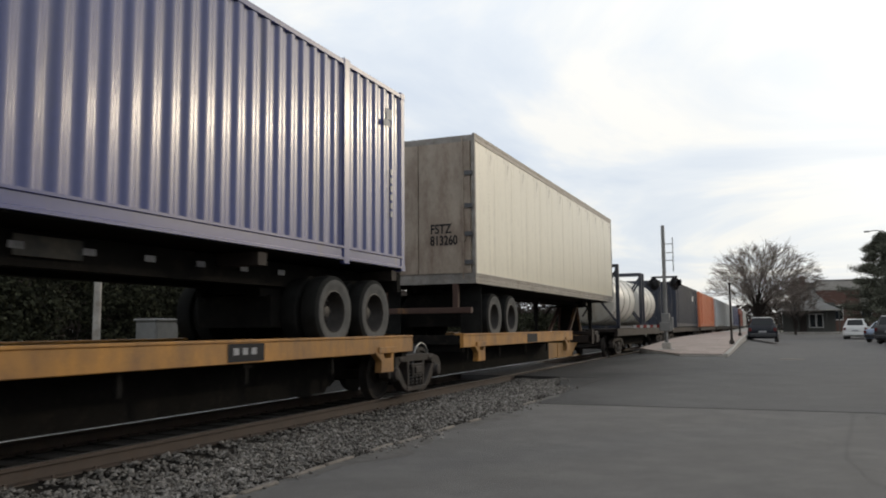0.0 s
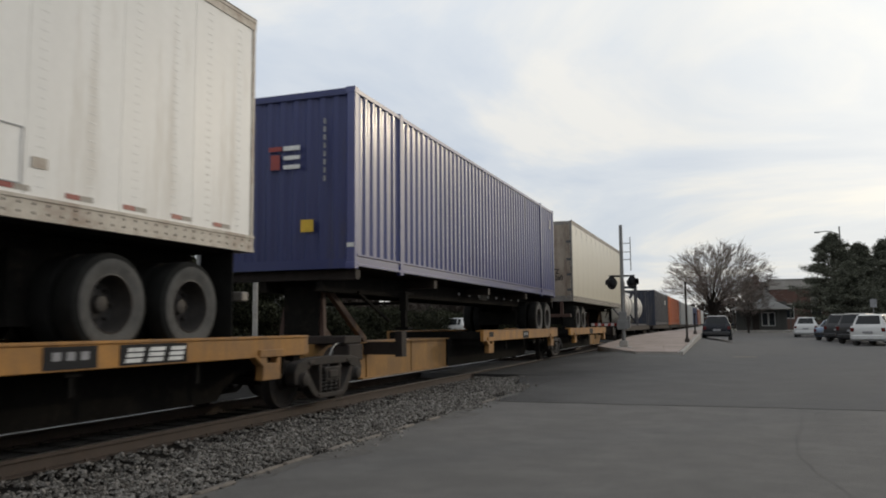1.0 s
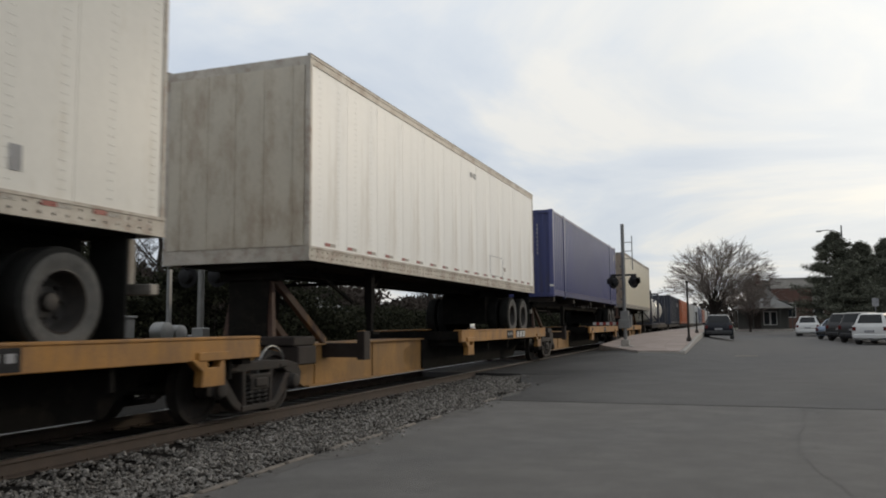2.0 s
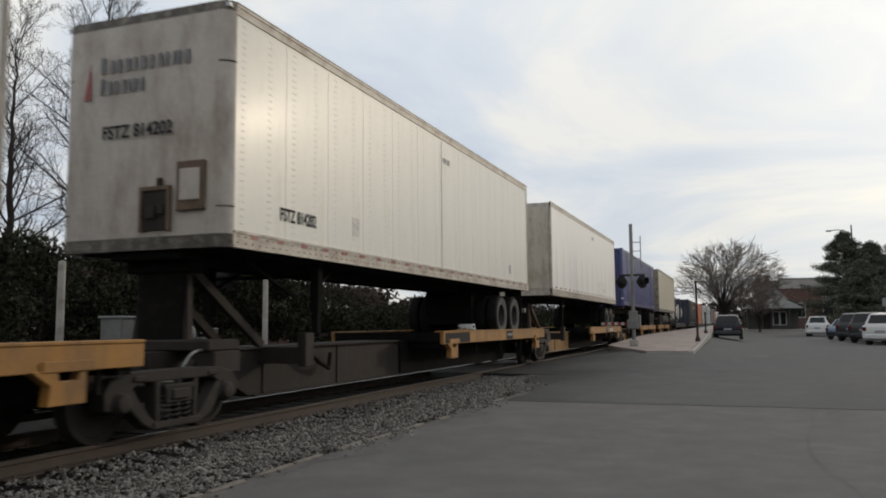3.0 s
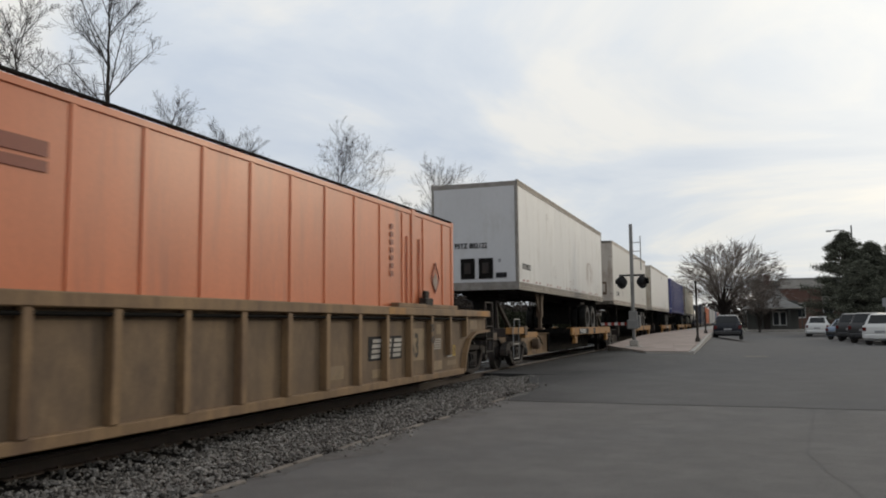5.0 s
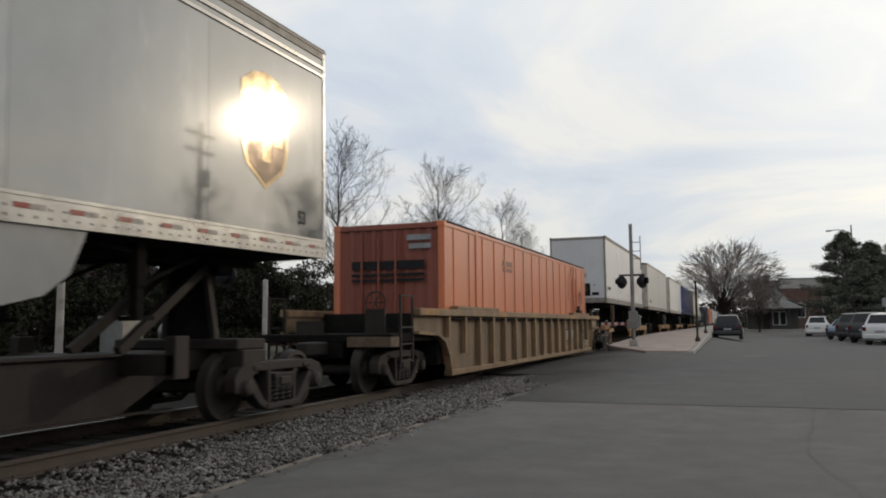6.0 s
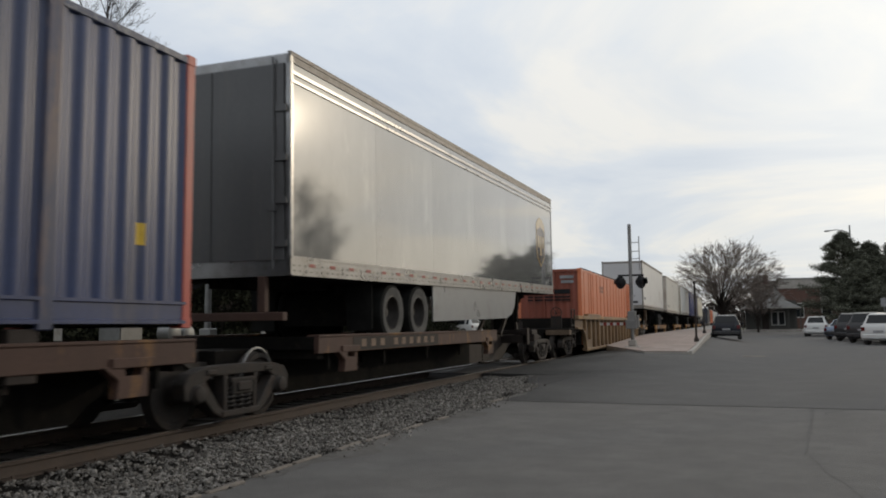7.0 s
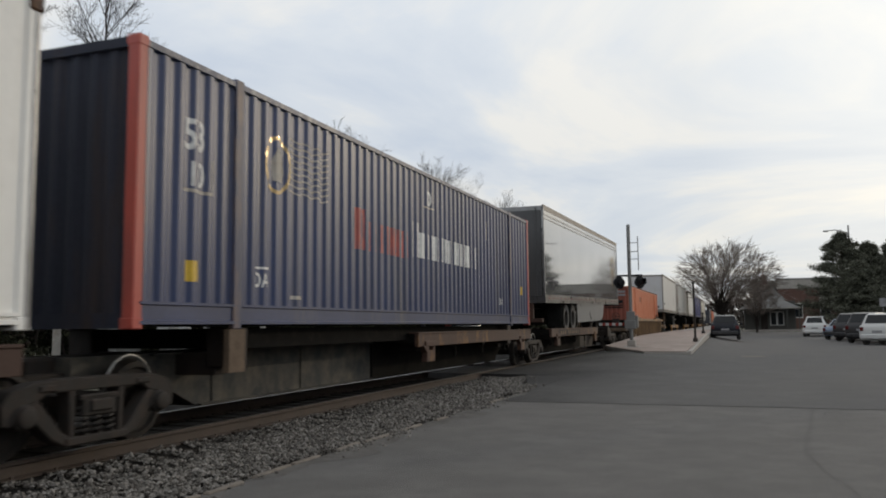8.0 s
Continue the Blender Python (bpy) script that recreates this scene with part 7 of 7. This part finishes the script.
dome_tree(-1.0, 99.0, 10.4, 6.4, 7, "wide many-limbed bare tree before the house", 56, 2.4, -0.9)
dome_tree(2.2, 111.0, 7.2, 3.0, 12, "small bare tree before the house", 30, 1.0)
lt = [leader_tree(-28.0, 29.3, 18.5, 6.6, 3, TALL, 0.27), leader_tree(-28.0, 24.2, 14.2, 5.6, 5, TALL, 0.23),
      leader_tree(-28.0, 52.9, 14.6, 8.0, 9, "broad leafless tree beyond the track", 0.2, 0.3)]
for src, x, y, k, r in ((2, -28.0, 74.0, 1.1, 100), (2, -28.0, 97.0, 1.1, 200), (1, -29.0, 40.5, 0.9, 60), (0, -30.0, 36.5, 0.76, 120), (1, -31.0, 45.5, 0.92, 190), (2, -33.0, 62.0, 0.8, 250), (1, -32.0, 84.0, 1.0, 20), (2, -30.0, 118.0, 1.0, 300), (0, -32.0, 16.0, 0.8, 77), (1, -29.0, 33.0, 0.7, 280),
                        (2, 22.0, 112.0, 0.72, 60), (1, 18.0, 108.0, 0.78, 160), (2, 26.0, 62.0, 0.9, 15), (0, 29.0, 70.0, 0.85, 75), (2, 30.0, 54.0, 0.85, 200), (1, 33.0, 82.0, 0.9, 120), (2, 34.0, 34.0, 0.9, 50), (2, 31.0, 76.0, 1.0, 10)):
    c = copy_thing(lt[src], pose(x, y, -0.3, 0, 0, r))
    c.scale = (k, k, k)


def leaf_mass(name, boxes_, count, size, material, seed, parent=None):
    """Many small leaf faces inside a set of ellipsoids."""
    rng = np.random.default_rng(seed)
    vs = []
    vol = np.array([b[3] * b[4] * b[5] for b in boxes_])
    pick = rng.choice(len(boxes_), count, p=vol / vol.sum())
    B = np.array(boxes_, float)[pick]
    d = rng.normal(size=(count, 3))
    d /= np.linalg.norm(d, axis=1)[:, None]
    r = rng.uniform(0.35, 1.08, count) ** 0.6
    c = B[:, :3] + d * B[:, 3:6] * r[:, None]
    a = rng.normal(size=(count, 3))
    a /= np.linalg.norm(a, axis=1)[:, None]
    b = np.cross(a, rng.normal(size=(count, 3)))
    b /= np.linalg.norm(b, axis=1)[:, None]
    s = size * rng.uniform(0.5, 1.3, count)[:, None]
    v = np.stack([c - a * s, c + b * s * 0.5, c + a * s, c - b * s * 0.5], 1).reshape(-1, 3)
    f = np.arange(4 * count).reshape(-1, 4)
    me = bpy.data.meshes.new(name)
    me.from_pydata(v.tolist(), [], f.tolist())
    me.materials.append(material)
    return part(name, me, None, parent)


island_tint(NEEDLE, (0.5, 0.5, 0.5), (1.7, 1.7, 1.6))
island_tint(HEDGE, (0.4, 0.4, 0.4), (1.7, 1.6, 1.4))
rng = random.Random(5)
def sprays(name, twigs, per, size, material, seed, parent):
    """Short flat needles set along drooping twigs given as (start, end)."""
    rng = np.random.default_rng(seed)
    A = np.repeat(np.array([t[0] for t in twigs], float), per, 0)
    B = np.repeat(np.array([t[1] for t in twigs], float), per, 0)
    m = len(A)
    f = rng.random(m)[:, None] ** 0.8
    c = A + (B - A) * f + rng.normal(0, 0.14, (m, 3))
    d = (B - A) / np.linalg.norm(B - A, axis=1)[:, None] + rng.normal(0, 0.55, (m, 3))
    d /= np.linalg.norm(d, axis=1)[:, None]
    q = np.cross(d, rng.normal(size=(m, 3)))
    q /= np.linalg.norm(q, axis=1)[:, None]
    s = size * rng.uniform(0.5, 1.4, m)[:, None]
    v = np.stack([c - d * s, c + q * s * 0.35, c + d * s, c - q * s * 0.35], 1).reshape(-1, 3)
    me = bpy.data.meshes.new(name)
    me.from_pydata(v.tolist(), [], np.arange(4 * m).reshape(-1, 4).tolist())
    me.materials.append(material)
    return part(name, me, None, parent)


for i, (x, y, h, w) in enumerate(((9.9, 88.0, 10.3, 3.7), (12.4, 89.0, 9.2, 3.9), (14.9, 90.0, 9.6, 4.2), (10.9, 84.5, 7.0, 3.0))):
    root = tagged(new("evergreen_tree"), "dark ragged evergreen tree behind the parked cars", "tree", "evergreens")
    root.matrix_basis = pose(x, y, 0.0)
    bm = bmesh.new()
    lathe(bm, (0, 0, 0), [(0.24, -0.2), (0.2, 1.2), (0.12, h * 0.6), (0.03, h * 0.96)], "z", 10)
    twigs = [((0, 0, h * 0.90), (0.1, 0, h))]
    for k in range(76):
        f = (k + 0.5) / 76
        zz = h * (0.16 + 0.80 * f)
        a = k * 2.39996 + rng.uniform(-0.3, 0.3)
        env = w * (1.0 - f ** 1.7) * (0.80 + 0.20 * math.sin(f * 3.1)) + 0.25
        rr = env * rng.uniform(0.62, 1.16)
        tip = Vector((rr * math.cos(a), rr * math.sin(a), zz + rr * rng.uniform(0.02, 0.30)))
        base = Vector((0, 0, zz))
        tube(bm, base, tip, 0.04, 4, 0.01)
        d = (tip - base).normalized()
        side = Vector((-d.y, d.x, 0)).normalized()
        for q in range(9):
            g = 0.22 + 0.78 * q / 8
            p = base.lerp(tip, g)
            for e in (-1, 1):
                l = (0.22 + 0.42 * (1 - g)) * rr * rng.uniform(0.5, 1.0) + 0.15
                twigs.append((tuple(p), tuple(p + (d * 0.75 + side * e * 0.65 + Vector((0, 0, rng.uniform(-0.30, 0.22)))) * l)))
    part("trunk", bm, BARK, root)
    sprays("crown", twigs, 38, 0.095, NEEDLE, 40 + i, root)

for i in range(14):
    root = tagged(new("hedge"), "dark overgrown evergreen hedge beyond the track", "hedge", "hedges")
    y0 = 2 + i * 12.0
    root.matrix_basis = pose(-24.0 - rng.uniform(0, 1.5), y0, -0.3)
    cl = [(rng.uniform(-1.4, 1.4), rng.uniform(-6.5, 6.5), rng.uniform(0.4, 5.0 if i < 4 else 2.4), rng.uniform(0.6, 1.4), rng.uniform(0.8, 1.8), rng.uniform(0.5, 1.0)) for _ in range(60)]
    leaf_mass("foliage", cl, 34000 if i < 7 else 14000, 0.11 if i < 7 else 0.18, HEDGE, 60 + i, root)
    bm = bmesh.new()
    for k in range(8):
        yy = -6 + k * 1.7
        tube(bm, (0, yy, 0), (rng.uniform(-0.5, 0.5), yy + rng.uniform(-0.5, 0.5), 2.4), 0.06, 6, 0.02)
    tagged(part("brushwood", bm, BARK, root), kind="stuff")


wood = leaf_mass("far_wood", [(rng.uniform(-150, 190), rng.uniform(235, 300), rng.uniform(1, 5), rng.uniform(4, 9), rng.uniform(3, 8), rng.uniform(2, 4.5)) for _ in range(120)], 60000, 0.7, FARWOOD, 91)
tagged(wood, "brown-grey winter woods in the distance", "woods", kind="stuff")


# Belt out of view, added to block low sky from the reflections.
belt = leaf_mass("tree_belt", [(rng.uniform(-140, 60), rng.uniform(-75, -55), rng.uniform(1, 7), rng.uniform(3, 7), rng.uniform(3, 6), rng.uniform(2, 4)) for _ in range(90)] + [(rng.uniform(46, 58), rng.uniform(-60, 150), rng.uniform(1, 6), rng.uniform(3, 6), rng.uniform(3, 7), rng.uniform(2, 4)) for _ in range(100)], 70000, 0.55, FARWOOD, 92)
west = leaf_mass("tree_row", [(rng.uniform(-75, -52), rng.uniform(-10, 230), rng.uniform(0, 6.5), rng.uniform(3, 6), rng.uniform(3, 7), rng.uniform(1.5, 3)) for _ in range(210)], 150000, 0.4, FARWOOD, 93)
tagged(west, "brown-grey winter trees far beyond the track", "woods", kind="stuff")
tagged(belt, "unseen brown-grey tree belt added to darken reflections", "woods", kind="stuff")


# ---- buildings ----
def hip(bm, x0, x1, y0, y1, z0, z1, inset):
    lo = [bm.verts.new(p) for p in ((x0, y0, z0), (x1, y0, z0), (x1, y1, z0), (x0, y1, z0))]
    hi = [bm.verts.new(p) for p in ((x0 + inset, y0 + inset, z1), (x1 - inset, y0 + inset, z1), (x1 - inset, y1 - inset, z1), (x0 + inset, y1 - inset, z1))]
    bm.faces.new(hi), bm.faces.new(lo[::-1])
    for i in range(4):
        bm.faces.new((lo[i], lo[(i + 1) % 4], hi[(i + 1) % 4], hi[i]))


def house():
    root = tagged(new("house"), "low dark house with a two-tier hipped shingle roof and porch", "house")
    root.matrix_basis = pose(4.2, 120.0, -0.1)
    part("wall", boxes((-3.4, 3.2, 0, 8, 0, 4.3)), SIDING, root)
    bm = bmesh.new()
    hip(bm, -4.0, 3.7, -2.4, 8.6, 3.3, 4.5, 2.2)
    r = part("roof", bm, SHINGLE, root)
    bm = bmesh.new()
    hip(bm, -2.0, 2.1, 0.2, 6.6, 4.45, 6.5, 1.95)
    part("upper_roof", bm, SHINGLE, root)
    part("fascia_board", boxes((-4.02, 3.72, -2.44, -2.38, 3.18, 3.32), (-4.02, -3.96, -2.4, 8.6, 3.18, 3.32), (3.66, 3.72, -2.4, 8.6, 3.18, 3.32)), PARAPET, root)
    part("chimney", boxes((-0.9, -0.1, 4.4, 5.2, 4.5, 8.2), (-0.97, -0.03, 4.33, 5.27, 7.9, 8.05)), BRICK, r)
    for x in (-3.8, -1.6, 2.0, 3.5):
        part("porch_post", boxes((x - 0.07, x + 0.07, -2.3, -2.16, 0, 3.2)), SIDING, root)
    part("porch_floor", boxes((-3.9, 3.6, -2.4, 0, 0, 0.35)), CONCRETE, root)
    for x in (0.35, 1.25):
        w = part("window", boxes((x - 0.34, x + 0.34, -0.03, 0.02, 1.0, 2.7)), GLASS, root)
        part("frame", boxes((x - 0.44, x - 0.34, -0.06, 0.0, 0.9, 2.8), (x + 0.34, x + 0.44, -0.06, 0.0, 0.9, 2.8), (x - 0.34, x + 0.34, -0.06, 0.0, 2.7, 2.8), (x - 0.34, x + 0.34, -0.06, 0.0, 0.9, 1.0)), TRIM, w)
    part("door", boxes((-1.3, -0.4, -0.04, 0.02, 0.35, 2.5)), BARK, root)
    return root


house()


def brick_block():
    root = tagged(new("brick_building"), "long red-brick building with a pale parapet band", "building")
    root.matrix_basis = pose(7.0, 160.0, 0.0)
    part("wall", boxes((0, 38, 0, 16, 0, 7.4)), BRICK, root)
    part("parapet", boxes((-0.15, 38.15, -0.15, 16.15, 7.4, 9.1)), PARAPET, root, "pale painted parapet band")
    part("coping", boxes((-0.25, 38.25, -0.25, 16.25, 9.1, 9.3)), SHINGLE, root)
    part("wall_panel", boxes((6.9, 8.3, -0.06, 0.02, 4.4, 7.38)), PARAPET, root, "pale wall panel")
    part("dark_roof_hood", boxes((-4.2, -0.3, 1.0, 9.0, 0, 9.0)), SHINGLE, root, "dark roofed side wing")
    for i in range(8):
        x = 2.5 + i * 4.6
        w = part("window", boxes((x, x + 1.5, -0.05, 0.03, 2.2, 4.6)), GLASS, root)
        part("frame", boxes((x - 0.1, x, -0.08, 0.02, 2.1, 4.7), (x + 1.5, x + 1.6, -0.08, 0.02, 2.1, 4.7), (x - 0.1, x + 1.6, -0.08, 0.02, 4.6, 4.72), (x - 0.1, x + 1.6, -0.12, 0.02, 2.0, 2.15)), TRIM, w)


brick_block()
shed = tagged(new("brick_hut"), "low red-brick hut beyond the track", "building")
shed.matrix_basis = pose(-34.0, 58.0, -0.3)
part("wall", boxes((-3, 3, -4, 4, 0, 2.7)), BRICK, shed)
bm = bmesh.new()
prism(bm, [(-3.4, 2.65), (3.4, 2.65), (0, 4.0)], -4.4, 4.4, "y")
part("roof", bm, SHINGLE, shed)
part("window", boxes((2.98, 3.03, -1.0, 0.2, 1.0, 2.0)), GLASS, shed)

lamp = tagged(new("street_lamp"), "grey street lamp with one curved arm", "lamp post")
lamp.matrix_basis = pose(11.6, 96.0, -0.95)
bm = bmesh.new()
lathe(bm, (0, 0, 0), [(0.14, 0), (0.1, 8.0), (0.08, 12.6)], "z", 10)
part("pole", bm, GALV, lamp)
bm = bmesh.new()
pts = [(0, 0, 11.6), (-0.6, 0, 12.0), (-1.3, 0, 12.15), (-2.0, 0, 12.1)]
for p, q in zip(pts, pts[1:]):
    tube(bm, p, q, 0.05, 6)
part("arm", bm, GALV, lamp)
part("lantern", boxes((-2.5, -1.95, -0.15, 0.15, 11.98, 12.14)), GALV, lamp, bevel=0.04)
sg = tagged(new("notice_sign"), "small pale sign on a post by the cars", "sign")
sg.matrix_basis = pose(9.95, 66.0, -0.06)
part("post", boxes((-0.03, 0.03, -0.03, 0.03, 0, 3.0)), GALV, sg)
part("panel", boxes((-0.22, 0.22, -0.05, -0.03, 2.35, 2.95)), GREYM, sg)


up = tagged(new("utility_pole"), "wooden utility pole with cross arms across the road", "pole")
up.matrix_basis = pose(20.0, 41.0, -0.1) @ Matrix.Scale(1.2, 4)
bm = bmesh.new()
lathe(bm, (0, 0, 0), [(0.17, 0), (0.15, 6.0), (0.11, 11.8)], "z", 10)
part("pole", bm, BARK, up)
for z in (11.2, 10.3):
    part("cross_arm", boxes((-0.06, 0.06, -1.2, 1.2, z - 0.07, z + 0.07)), BARK, up)
bm = bmesh.new()
lathe(bm, (-0.35, 0, 8.8), [(0.2, -0.45), (0.24, -0.4), (0.24, 0.4), (0.2, 0.45)], "z", 14)
part("transformer", bm, GALV, up)


# ---- what moves ----
def motions():
    """The train rolls away along the track, its wheels turn as they roll."""
    stamps = [0.5 * i for i in range(17)]

    def run(t):
        """Way rolled, with a slight surge near the end as the slack runs in."""
        return SPEED * t + 0.32 * math.exp(-((t - 7.5) / 0.36) ** 2)
    for thing, y in TRAIN:
        base = thing.matrix_basis.copy()
        walk(thing, [(t, Matrix.Translation((0, run(t), 0)) @ base) for t in stamps])
    for w, y in WHEELS:
        walk(w, [(i / 30, pose(0, y, 0.42, -math.degrees(run(i / 30) / 0.42))) for i in range(241)])


motions()
